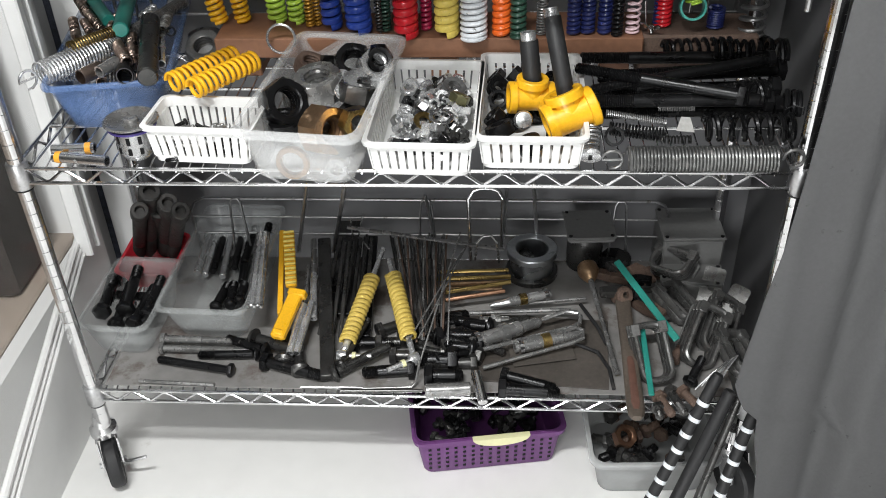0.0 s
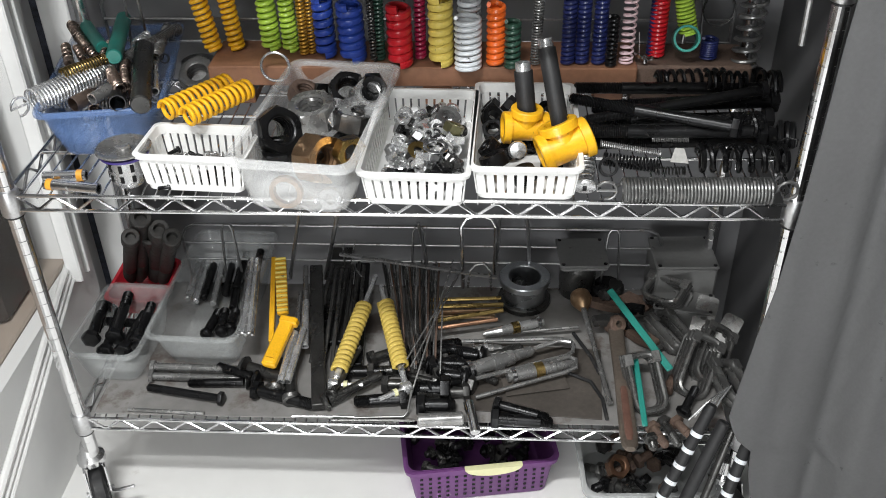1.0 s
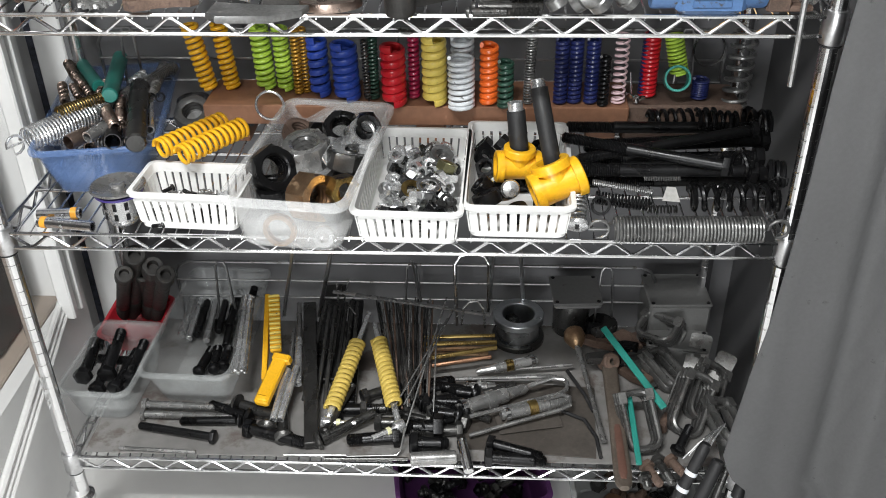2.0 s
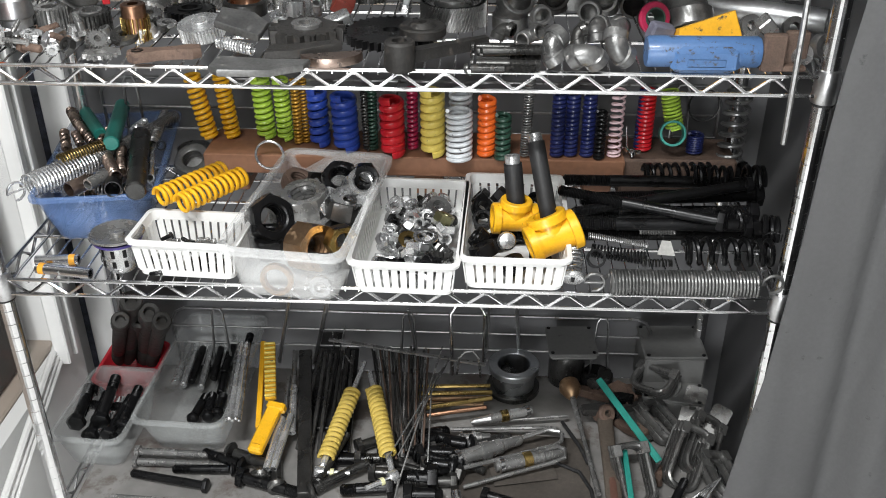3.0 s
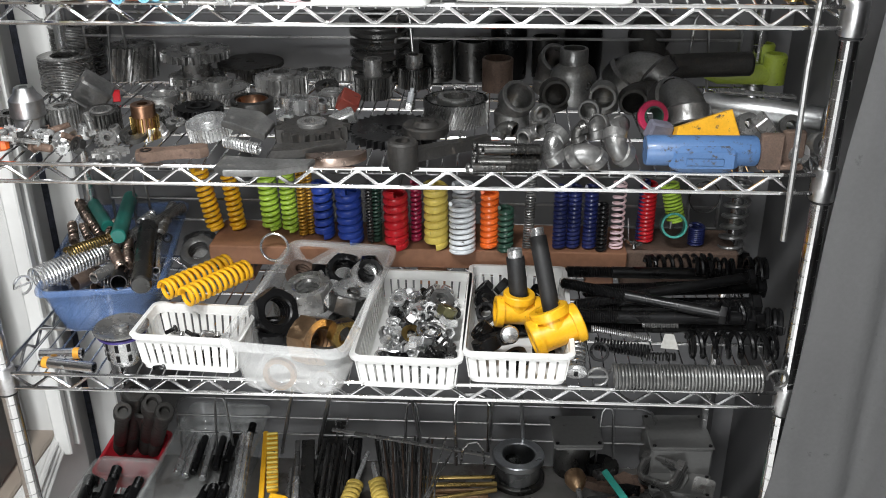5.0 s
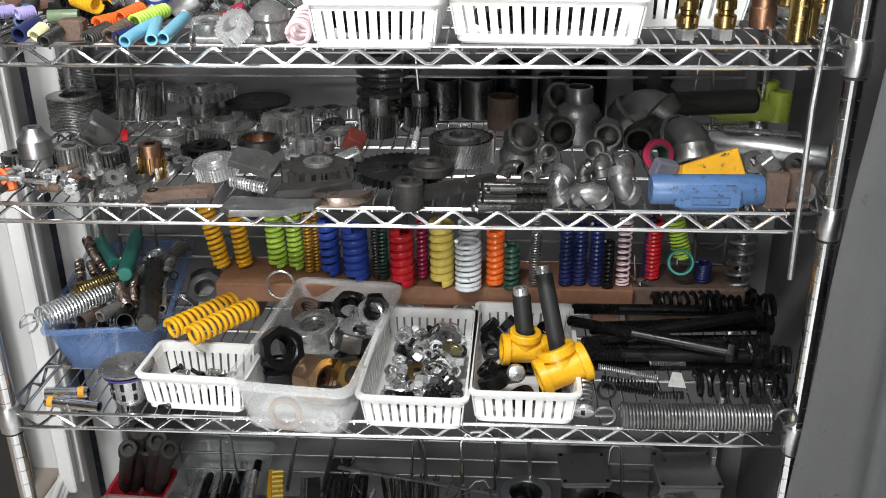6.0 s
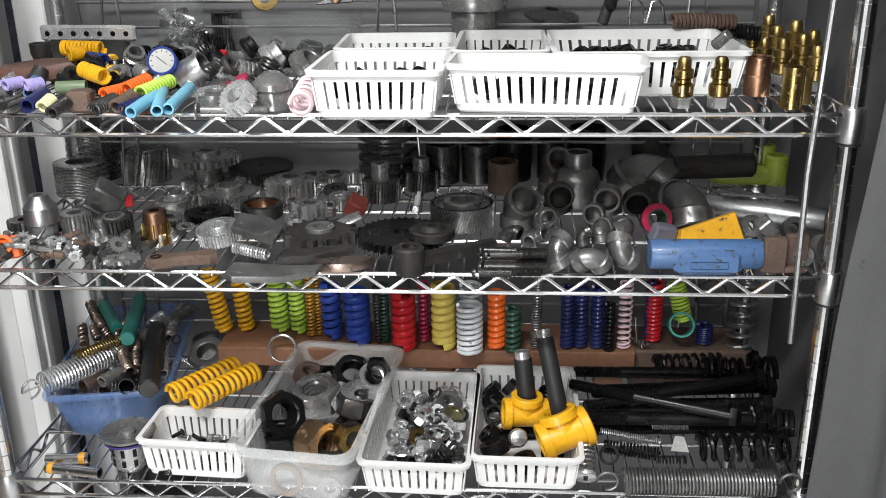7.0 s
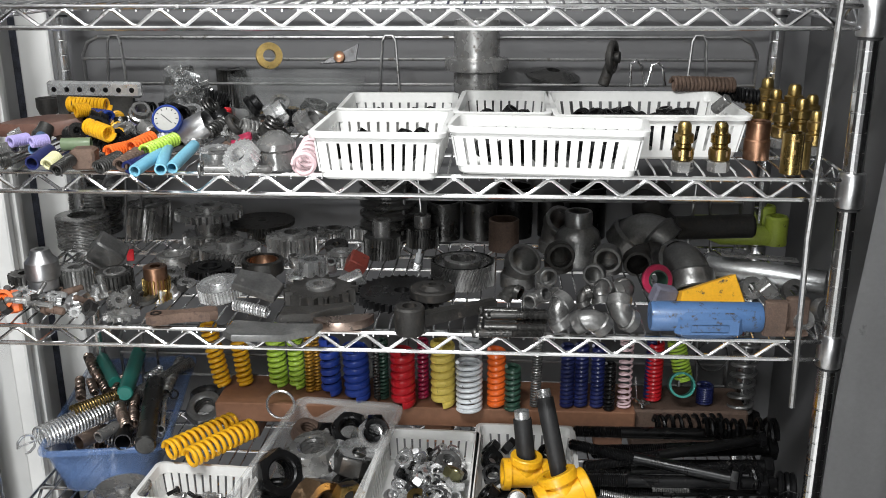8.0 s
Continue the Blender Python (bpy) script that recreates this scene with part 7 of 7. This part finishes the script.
for k, c in enumerate(((-0.143, 0.219, 1.072), (-0.181, 0.256, 1.072), (-0.119, 0.239, 1.072), (-0.351, 0.084, 1.072), (-0.393, 0.090, 1.072), (-0.487, 0.132, 1.072), (-0.446, 0.089, 1.072), (-0.364, 0.291, 1.072), (-0.333, 0.109, 1.072), (-0.072, 0.326, 1.072))):
    turned("steel_bush", c, [(0.005, 0.0), (0.010, 0.0), (0.0105, 0.006), (0.0085, 0.008), (0.0085, 0.02), (0.005, 0.021)], (ZINC, STEEL, CHROME_DULL)[k % 3], "little turned steel bush", "bush", (15 * (k % 3), 12 * (k % 4) - 15, 0), "turned bushes")
oc = thing("orange_clip", pose(*(-0.546, 0.015, 1.076), 0, 0, 20), "bright orange plastic clip at the shelf's end", "clip")
part("jaw", Geo().box(0.046, 0.024, 0.03, c=(0, 0, 0.016), b=0.004), ORANGE, oc)
part("ring", Geo().lathe([(0.009, 0.0), (0.014, 0.0), (0.014, 0.012), (0.009, 0.012)], 20, pose(0.0, -0.004, 0.022, 70, 0, 0), False, True), ORANGE, oc)
bar((-0.556, 0.052, 1.085), (-0.526, 0.052, 1.085), 0.0125, CHROME_DULL, "short polished steel cylinder by the post", "steel_cylinder", "cylinder", seg=18)
# ---- fourth shelf: baskets, brass and small springs ----
T3 = 1.2935
HB3 = 0.062
for corners, nx, ny, words in (
    (((-0.071, -0.067, 1.356), (0.089, -0.070, 1.356), (-0.081, 0.092, 1.356)), 10, 8, "white slotted plastic basket at the shelf's edge"),
    (((0.093, -0.024, 1.356), (0.337, -0.048, 1.356), (0.092, 0.068, 1.356)), 15, 6, "long white slotted basket at the shelf's edge"),
    (((-0.069, 0.111, 1.356), (0.090, 0.115, 1.356), (-0.080, 0.263, 1.356)), 10, 8, "white slotted basket in the back row"),
    (((0.096, 0.087, 1.356), (0.221, 0.084, 1.356), (0.094, 0.291, 1.356)), 8, 9, "small white slotted basket in the back row"),
    (((0.227, 0.066, 1.356), (0.481, 0.071, 1.356), (0.229, 0.286, 1.356)), 15, 9, "long white slotted basket in the back row"),
):
    m, w, d = quad_place(*corners)
    basket(m @ pose(0, 0, -HB3), w, d, HB3, WHITE, words, nx, ny)
    random.seed(nx * 7 + ny)
    g = Geo()
    for k in range(int(w * d * 2600)):
        p = m @ Vector((random.uniform(-1, 1) * (w * 0.42 - 0.02), random.uniform(-1, 1) * max(0.004, d * 0.42 - 0.02), -HB3 + random.uniform(0.016, 0.034)))
        n = nut_geo(0.0125, 0.010, rings=False)
        g.add(n.v, n.f, pose(*p, random.uniform(-60, 60), random.uniform(-60, 60), 0))
    solid("dark_nuts", g, BLACK, None, "heap of black nuts inside a white basket", "nuts", "", "stuff", 28)
bar((0.446, 0.113, 1.356), (0.460, 0.099, 1.374), 0.008, STEEL, "steel plug resting in the long basket", "steel_plug", "plug", seg=12)


def brass_fitting(c, s, label, group="brass fittings"):
    t = thing("brass_fitting", pose(*c), label, "fitting", group)
    part("hex_foot", Geo().lathe([(0.0135 * s, 0), (0.0145 * s, 0.002), (0.0145 * s, 0.012 * s), (0.0125 * s, 0.014 * s)], 6), STEEL, t, "dull steel hexagon foot")
    part("body", Geo().lathe([(0.011 * s, 0.014 * s), (0.0135 * s, 0.016 * s), (0.0135 * s, 0.03 * s), (0.010 * s, 0.032 * s), (0.010 * s, 0.036 * s), (0.0125 * s, 0.038 * s), (0.0125 * s, 0.048 * s), (0.009 * s, 0.05 * s), (0.0085 * s, 0.06 * s), (0.006 * s, 0.064 * s)], 20), BRASS, t)
    part("hex_collar", Geo().lathe([(0.0125 * s, 0), (0.0142 * s, 0.001), (0.0142 * s, 0.008 * s), (0.0125 * s, 0.009 * s)], 6, pose(0, 0, 0.02 * s)), BRONZE, t)


brass_fitting((0.388, 0.009, 1.294), 1.0, "brass stem fitting standing on the wires")
brass_fitting((0.434, 0.009, 1.294), 1.0, "brass stem fitting standing on the wires")
for c, s in (((0.541, 0.219, 1.294), 0.9), ((0.554, 0.170, 1.294), 1.0), ((0.587, 0.189, 1.294), 1.05), ((0.586, 0.118, 1.294), 0.95), ((0.581, 0.305, 1.294), 1.0), ((0.605, 0.293, 1.294), 1.15), ((0.619, 0.248, 1.294), 1.0), ((0.553, 0.336, 1.294), 0.9), ((0.590, 0.392, 1.294), 1.1)):
    brass_fitting(c, s, "brass stem fitting in a close cluster", "brass cluster")
turned("copper_sleeve", (0.501, 0.089, 1.294), [(0.012, 0.0), (0.0175, 0.0), (0.0175, 0.026), (0.016, 0.028), (0.016, 0.05), (0.0145, 0.052), (0.012, 0.05)], COPPER, "copper sleeve valve with steel collar", "sleeve")
turned("brass_tube", (0.523, 0.003, 1.294), [(0.0105, 0.0), (0.0135, 0.0), (0.0135, 0.052), (0.0105, 0.052)], BRASS, "plain brass tube standing on end", "tube", seg=20)
turned("brass_tube", (0.544, 0.030, 1.294), [(0.0085, 0.0), (0.0105, 0.0), (0.0105, 0.036), (0.0085, 0.036)], BRASS, "short brass tube standing on end", "tube", seg=20)

# behind the baskets
turned("flanged_shaft", (0.113, 0.345, T3), [(0.012, 0.0), (0.043, 0.0), (0.043, 0.02), (0.037, 0.024), (0.037, 0.085), (0.051, 0.089), (0.052, 0.099), (0.051, 0.107), (0.037, 0.11), (0.037, 0.165), (0.036, 0.168), (0.012, 0.168)], STEEL, "tall polished steel shaft with a flange", "shaft", seg=36)
turned("tilted_disc", (0.240, 0.448, 1.354), [(0.012, 0.0), (0.042, 0.0), (0.047, 0.003), (0.047, 0.007), (0.03, 0.012), (0.02, 0.016), (0.012, 0.016)], DARK, "dark dished disc resting on the basket", "disc", (8, 6, 0), seg=36)
hw = thing("hand_wheel", pose(*(0.329, 0.340, 1.403), 90, 0, 70), "dark iron hand wheel on a spindle", "wheel")
part("rim", Geo().tube([(0.022 * math.cos(k * math.pi / 12), 0.022 * math.sin(k * math.pi / 12), 0) for k in range(24)], 0.0055, 10, None, True), IRON, hw)
part("hub", Geo().lathe([(0.003, -0.01), (0.009, -0.01), (0.009, 0.012), (0.003, 0.012)], 16), IRON, hw)
for a in (0, 120, 240):
    part("spoke", Geo().tube([(0, 0, 0), (0.02 * math.cos(radians(a)), 0.02 * math.sin(radians(a)), 0)], 0.0035, 8), IRON, hw)
bar((0.316, 0.340, 1.358), (0.329, 0.340, 1.399), 0.009, IRON, "iron spindle under the hand wheel", "spindle", "rod", seg=12)
for px in (((0.358, 0.330, 1.358), (0.358, 0.330, 1.394), (0.366, 0.330, 1.399), (0.375, 0.330, 1.390), (0.381, 0.330, 1.358)), ((0.384, 0.330, 1.360), (0.391, 0.330, 1.392), (0.400, 0.330, 1.396), (0.408, 0.330, 1.387), (0.413, 0.330, 1.359))):
    wire(px, 0.0024, CHROME, "bright bent wire loop at the back", "wire_loop", "wire", "wire loops")
spring((0.414, 0.284, 1.369), (0.518, 0.308, 1.364), 0.0125, 0.003, 16, RUST, "brown rusted spring lying at the back", "back springs")
spring((0.477, 0.323, 1.354), (0.560, 0.310, 1.344), 0.0125, 0.003, 14, BLACK, "black spring lying at the back", "back springs")
tub(pose(-0.17, 0.32, T3), 0.205, 0.115, 0.085, GLASS, "clear plastic tray of brass bits", taper=0.86, name="clear_tray")
for k in range(8):
    nut((-0.165 + 0.016 * (k - 4), 0.31 + 0.012 * (k % 3), T3 + 0.012 + 0.01 * (k % 2)), 0.013, 0.011, (BRASS, DARK, STEEL)[k % 3], "loose nut in the clear tray", (35 * k, 20 * k, 0), "nuts in the clear tray")
base = Vector((-0.353, 0.300, 1.353))
base.z = T3
jar = thing("clear_jar", Matrix.Translation(base), "clear round plastic jar of small springs", "jar")
part("wall", Geo().lathe([(0.0, 0.0), (0.036, 0.0), (0.038, 0.004), (0.038, 0.09), (0.04, 0.092), (0.04, 0.108), (0.038, 0.11), (0.0365, 0.11), (0.0365, 0.004), (0.0, 0.003)], 32, None, False), GLASS, jar)
random.seed(8)
for k in range(22):
    p = base + Vector((random.uniform(-0.016, 0.016), random.uniform(-0.016, 0.016), 0.01 + 0.0038 * k))
    d = Vector((random.uniform(-1, 1), random.uniform(-1, 1), random.uniform(-0.4, 0.4))).normalized() * 0.017
    spring(p - d, p + d, 0.0065, 0.0015, 8, ZINC if k % 3 else DARK, "tiny bright spring inside the jar", "springs in the jar", per=10, seg=5)
t = gear((-0.325, 0.462, 1.298), 0.026, 0.07, 28, 0.003, 0.008, DARK, "tall ribbed grey gear blank at the back", (0, 0, 0), 0, None, "")
washer((-0.223, 0.330, 1.404), 0.0215, 0.010, 0.012, BRASS, "brass ring standing on the tray", (78, 0, 20), name="brass_ring")
fv = thing("vane_piece", pose(*(-0.107, 0.330, 1.402), 70, 0, 0), "dark triangular vane with a coppery core", "vane")
part("vane", Geo().prism([(-0.032, -0.01), (0.03, 0.022), (0.026, -0.006)], -0.003, 0.003), BLACK, fv)
part("core", Geo().lathe([(0.004, -0.006), (0.009, -0.004), (0.009, 0.008), (0.004, 0.01)], 16), COPPER, fv)

# left end: loose springs and parts
for k, c in enumerate(((-0.53, 0.33, T3), (-0.53, 0.33, T3 + 0.014), (-0.53, 0.33, T3 + 0.028), (-0.53, 0.33, T3 + 0.042))):
    washer(c, 0.024, 0.014, 0.012, STEEL, "steel ring in a short stack", (0, 0, 0), "ring stack", name="steel_ring")
BAR = Vector((-0.505, 0.300, 1.354))
pb3 = thing("perforated_bar", pose(*BAR, 0, 0, -3), "bright steel bar with a row of holes", "bar")
part("bar", Geo().box(0.16, 0.014, 0.026, b=0.004), ZINC, pb3)
for k in range(7):
    part("hole", Geo().lathe([(0.0042, 0), (0.0042, 0.0008)], 12, pose(-0.066 + 0.022 * k, -0.0072, 0, 90, 0, 0)), BLACK, pb3)
solid("bar_rest", Geo().box(0.13, 0.012, BAR.z - T3 - 0.008, c=(0, 0, (BAR.z - T3 - 0.008) / 2), b=0.002), DARK, pose(BAR.x, BAR.y, T3, 0, 0, -3), "dark steel rest under the bar", "block")
turned("dark_cup", (-0.632, 0.391, 1.298), [(0.0, 0.0), (0.015, 0.0), (0.019, 0.012), (0.019, 0.028), (0.016, 0.028), (0.014, 0.006), (0.0, 0.005)], IRON, "dark cast iron cup", "cup", closed=False)
solid("leather_pouch", Geo().prism([(-0.07, -0.008), (-0.03, -0.02), (0.03, -0.024), (0.065, -0.006), (0.06, 0.02), (0.0, 0.028), (-0.05, 0.012)], 0, 0.02, bevel=0.007), BROWN, pose(*(-0.527, 0.154, 1.310), 8, -4, 0), "dark brown leather pouch on the springs", "pouch")
SM = "small springs in a heap"
for p0, p1, R, r, n, ma, words in (
    ((-0.508, 0.207, 1.344), (-0.439, 0.193, 1.344), 0.0125, 0.0022, 11, YELLOW, "bright yellow"), ((-0.473, 0.144, 1.344), (-0.454, 0.163, 1.344), 0.011, 0.0022, 7, YELLOW, "bright yellow"), ((-0.433, 0.100, 1.330), (-0.389, 0.070, 1.324), 0.0125, 0.0024, 8, YELLOW, "bright yellow"), ((-0.394, 0.111, 1.312), (-0.438, 0.217, 1.324), 0.0115, 0.0022, 8, YELLOW, "bright yellow"),
    ((-0.474, 0.195, 1.330), (-0.425, 0.163, 1.330), 0.0125, 0.0024, 9, BLUE, "deep blue"), ((-0.478, 0.328, 1.320), (-0.409, 0.303, 1.320), 0.0135, 0.0026, 9, BLACK, "black"), ((-0.404, 0.175, 1.314), (-0.375, 0.193, 1.314), 0.0115, 0.0018, 10, LILAC, "greyish lilac"),
    ((-0.339, 0.013, 1.318), (-0.322, 0.057, 1.324), 0.010, 0.0022, 8, ORANGE, "bright orange"), ((-0.368, 0.005, 1.312), (-0.352, 0.042, 1.312), 0.010, 0.0022, 8, ORANGE, "bright orange"), ((-0.306, -0.025, 1.320), (-0.286, 0.045, 1.324), 0.010, 0.0022, 11, LIME, "lime yellow"),
    ((-0.504, 0.010, 1.324), (-0.490, 0.040, 1.324), 0.0085, 0.0018, 10, LILAC, "lilac"), ((-0.475, 0.009, 1.324), (-0.458, 0.032, 1.324), 0.0085, 0.0018, 10, LILAC, "lilac"), ((-0.538, 0.034, 1.308), (-0.504, 0.027, 1.314), 0.0085, 0.0018, 9, STEEL, "dull steel"),
    ((-0.426, -0.050, 1.306), (-0.421, -0.025, 1.314), 0.0095, 0.002, 6, CREAM, "cream"), ((-0.405, -0.070, 1.304), (-0.402, -0.027, 1.310), 0.0085, 0.0018, 9, DARK, "dark steel"), ((-0.354, -0.062, 1.306), (-0.341, -0.016, 1.312), 0.0095, 0.002, 10, DARK, "dark steel"),
    ((-0.327, -0.058, 1.308), (-0.316, -0.013, 1.316), 0.0105, 0.0022, 8, RUST, "brown"), ((-0.316, -0.062, 1.306), (-0.296, -0.013, 1.310), 0.0095, 0.002, 12, NAVY, "navy"), ((-0.501, -0.029, 1.306), (-0.486, -0.018, 1.308), 0.0105, 0.002, 6, DARK, "dark steel"), ((-0.406, 0.072, 1.306), (-0.376, 0.111, 1.306), 0.0105, 0.002, 12, BLACK, "black"),
    ((-0.532, 0.233, 1.302), (-0.446, 0.122, 1.304), 0.0095, 0.002, 9, BLUE, "blue"), ((-0.089, -0.068, 1.314), (-0.102, 0.061, 1.314), 0.0165, 0.0032, 6, PINK_EN, "pinkish white"),
):
    spring(p0, p1, R, r, n, ma, words + " small coil spring in the heap", SM, 1.2, 6, per=14)
for p0, p1, R, ma, words in (((-0.301, -0.074, 1.306), (-0.292, -0.004, 1.314), 0.0095, SKY, "light blue"), ((-0.271, -0.065, 1.306), (-0.295, 0.036, 1.318), 0.0095, SKY, "light blue"), ((-0.260, -0.055, 1.306), (-0.260, 0.038, 1.316), 0.0095, SKY, "light blue"),
                             ((-0.447, -0.045, 1.308), (-0.445, 0.004, 1.314), 0.0115, NAVY, "dark violet"), ((-0.476, 0.021, 1.312), (-0.489, 0.072, 1.320), 0.0095, VALVE_BLUE, "dull blue"), ((-0.450, 0.049, 1.314), (-0.411, 0.056, 1.314), 0.0105, OLIVE, "olive green")):
    pipe(p0, p1, R * 0.82, 0.0024, ma, words + " plastic tube in the heap", "plastic tubes", "plastic_tube", "tube")
solid("rusty_cube", Geo().box(0.03, 0.03, 0.028, c=(0, 0, 0.014), b=0.003), RUST, pose(*(-0.391, -0.011, 1.294), 0, 0, 10), "rusty iron cube at the edge", "block")
pg = thing("pressure_gauge", pose(*(-0.318, 0.103, 1.340), 62, 0, 6), "round pressure gauge with a blue rim", "gauge")
part("case", Geo().lathe([(0.0, -0.016), (0.019, -0.016), (0.0205, -0.012), (0.0205, 0.004), (0.0185, 0.006), (0.0175, 0.004)], 32, None, False), BLUE, pg, "blue painted case")
part("dial", Geo().lathe([(0.0, 0.0035), (0.0175, 0.0035)], 32, None, False), mat("aged_dial", (0.33, 0.33, 0.31), 0.5, 0, 0.1, 60, 0.05), pg, "greyed white dial face")
for k in range(9):
    part("tick", Geo().box(0.001, 0.003, 0.0004, pose(0, 0, 0.004, 0, 0, 120 - 30 * k) @ pose(0, 0.0145, 0)), BLACK, pg)
part("needle", Geo().box(0.0012, 0.02, 0.0005, pose(0, 0, 0.0046, 0, 0, 50)), BLACK, pg)
part("stem", Geo().tube([(0, -0.018, -0.006), (0, -0.032, -0.006)], 0.005, 10), BRASS, pg)
pipe((-0.301, 0.120, 1.314), (-0.263, 0.118, 1.334), 0.0195, 0.002, CHROME_DULL, "bright steel cup lying tilted", "", "steel_cup", "cup")
turned("roller_bearing", (-0.222, 0.018, 1.294), [(0.010, 0.0), (0.0235, 0.0), (0.0215, 0.018), (0.010, 0.018)], STEEL, "tapered roller bearing race", "bearing", (0, 0, 0), "roller bearings")
gear((-0.226, 0.030, 1.296), 0.0245, 0.017, 22, 0.0025, 0.012, ZINC, "tapered roller bearing cage on the shelf", (8, 4, 0), 0, None, "roller bearings", name="bearing_cage")
gear((-0.174, -0.023, 1.308), 0.0245, 0.017, 22, 0.0025, 0.012, ZINC, "tapered roller bearing cage tipped up", (38, -28, 0), 0, None, "roller bearings", name="bearing_cage")
turned("stepped_plug", (-0.140, 0.007, 1.294), [(0.0, 0.0), (0.021, 0.0), (0.0215, 0.022), (0.026, 0.026), (0.026, 0.034), (0.018, 0.042), (0.010, 0.048), (0.0, 0.049)], STEEL, "round stepped steel cap at the edge", "cap", closed=False)
turned("flat_bearing", (-0.221, 0.241, 1.304), [(0.016, 0.0), (0.036, 0.0), (0.037, 0.003), (0.037, 0.012), (0.03, 0.015), (0.016, 0.015)], STEEL, "wide flat bearing lying on parts", "bearing", (4, -3, 0))
turned("flat_bearing", (-0.251, 0.402, 1.294), [(0.016, 0.0), (0.034, 0.0), (0.035, 0.003), (0.035, 0.012), (0.03, 0.015), (0.016, 0.015)], DARK, "dark flat bearing behind parts", "bearing", (0, 0, 0))
bolt((-0.231, -0.033, 1.300), (-0.138, -0.034, 1.300), 0.0055, STEEL, "long steel bolt at the edge", "", "round", 0.3)
solid("pink_tag", Geo().box(0.03, 0.02, 0.008, b=0.002), CRIMSON, pose(*(-0.202, 0.065, 1.320), 10, -20, 10), "dark pink plastic piece among parts", "tag")
solid("red_plug", Geo().box(0.012, 0.012, 0.018, b=0.002), RED, pose(*(-0.276, 0.254, 1.324), 0, 10, 0), "small red plastic plug among parts", "plug")
random.seed(15)
for k in range(44):
    c = Vector((random.uniform(-0.56, -0.2), random.uniform(0.06, 0.3), T3 + random.uniform(0.004, 0.02)))
    rot = (random.uniform(-70, 70), random.uniform(-70, 70), random.uniform(0, 90))
    r = random.uniform(0.009, 0.017)
    ma = (STEEL, ZINC, DARK, BLACK, CHROME_DULL, RUST)[k % 6]
    if k % 4 == 0:
        washer(c, r, r * 0.5, r * 0.5, ma, "loose steel ring under the springs", rot, "loose parts under springs", name="loose_ring")
    elif k % 4 == 1:
        nut(c, r, r * 0.8, ma, "loose nut under the springs", rot, "loose parts under springs")
    elif k % 4 == 2:
        turned("turned_bush", c, [(r * 0.4, 0), (r * 0.9, 0), (r, r * 0.3), (r * 0.8, r * 0.9), (r * 0.8, r * 1.6), (r * 0.4, r * 1.6)], ma, "loose turned bush under springs", "bush", rot, "loose parts under springs", 16)
    else:
        gear(c, r, r * 0.7, 14, r * 0.15, r * 0.4, ma, "small loose gear under springs", rot, 0, None, "loose parts under springs")

# larger machined parts heaped between the springs and the baskets
random.seed(52)
for k in range(34):
    x, y = random.uniform(-0.45, -0.12), random.uniform(0.1, 0.36)
    z = T3 + random.uniform(0.012, 0.045)
    r = random.uniform(0.016, 0.026)
    ma = (STEEL, DARK, ZINC, IRON, BLACK, STEEL)[k % 6]
    rot = (random.uniform(-60, 60), random.uniform(-60, 60), random.uniform(0, 90))
    if k % 4 == 0:
        turned("machined_collar", (x, y, z), [(r * 0.55, 0), (r * 0.95, 0), (r, r * 0.08), (r, r * 0.5), (r * 0.8, r * 0.6), (r * 0.8, r * 1.1), (r * 0.55, r * 1.1)], ma, "loose machined steel collar in the heap", "collar", rot, "machined parts in the heap")
    elif k % 4 == 1:
        turned("bearing_race", (x, y, z), [(r * 0.6, 0), (r * 0.97, 0), (r, r * 0.06), (r, r * 0.4), (r * 0.97, r * 0.46), (r * 0.6, r * 0.46)], ma, "loose bearing ring in the heap", "bearing", rot, "machined parts in the heap", 28)
    elif k % 4 == 2:
        gear((x, y, z), r, r * 0.8, 18, r * 0.16, r * 0.4, ma, "loose toothed wheel in the heap", rot, 0.1, None, "machined parts in the heap")
    else:
        d = Vector((random.uniform(-1, 1), random.uniform(-1, 1), random.uniform(-0.3, 0.5))).normalized() * 0.022
        spring(Vector((x, y, z)) - d, Vector((x, y, z)) + d, r * 0.6, 0.0024, 7, (BLACK, DARK, STEEL)[k % 3], "loose dark spring in the heap", "machined parts in the heap", per=14, seg=6)

# top shelf: only its lowest items show
for x in (0.082, 0.12):
    spring((x, 0.05, 1.507), (x, 0.05, 1.56), 0.016, 0.003, 8, NAVY, "navy enamelled coil spring on the top shelf", "navy springs above", 1.3)
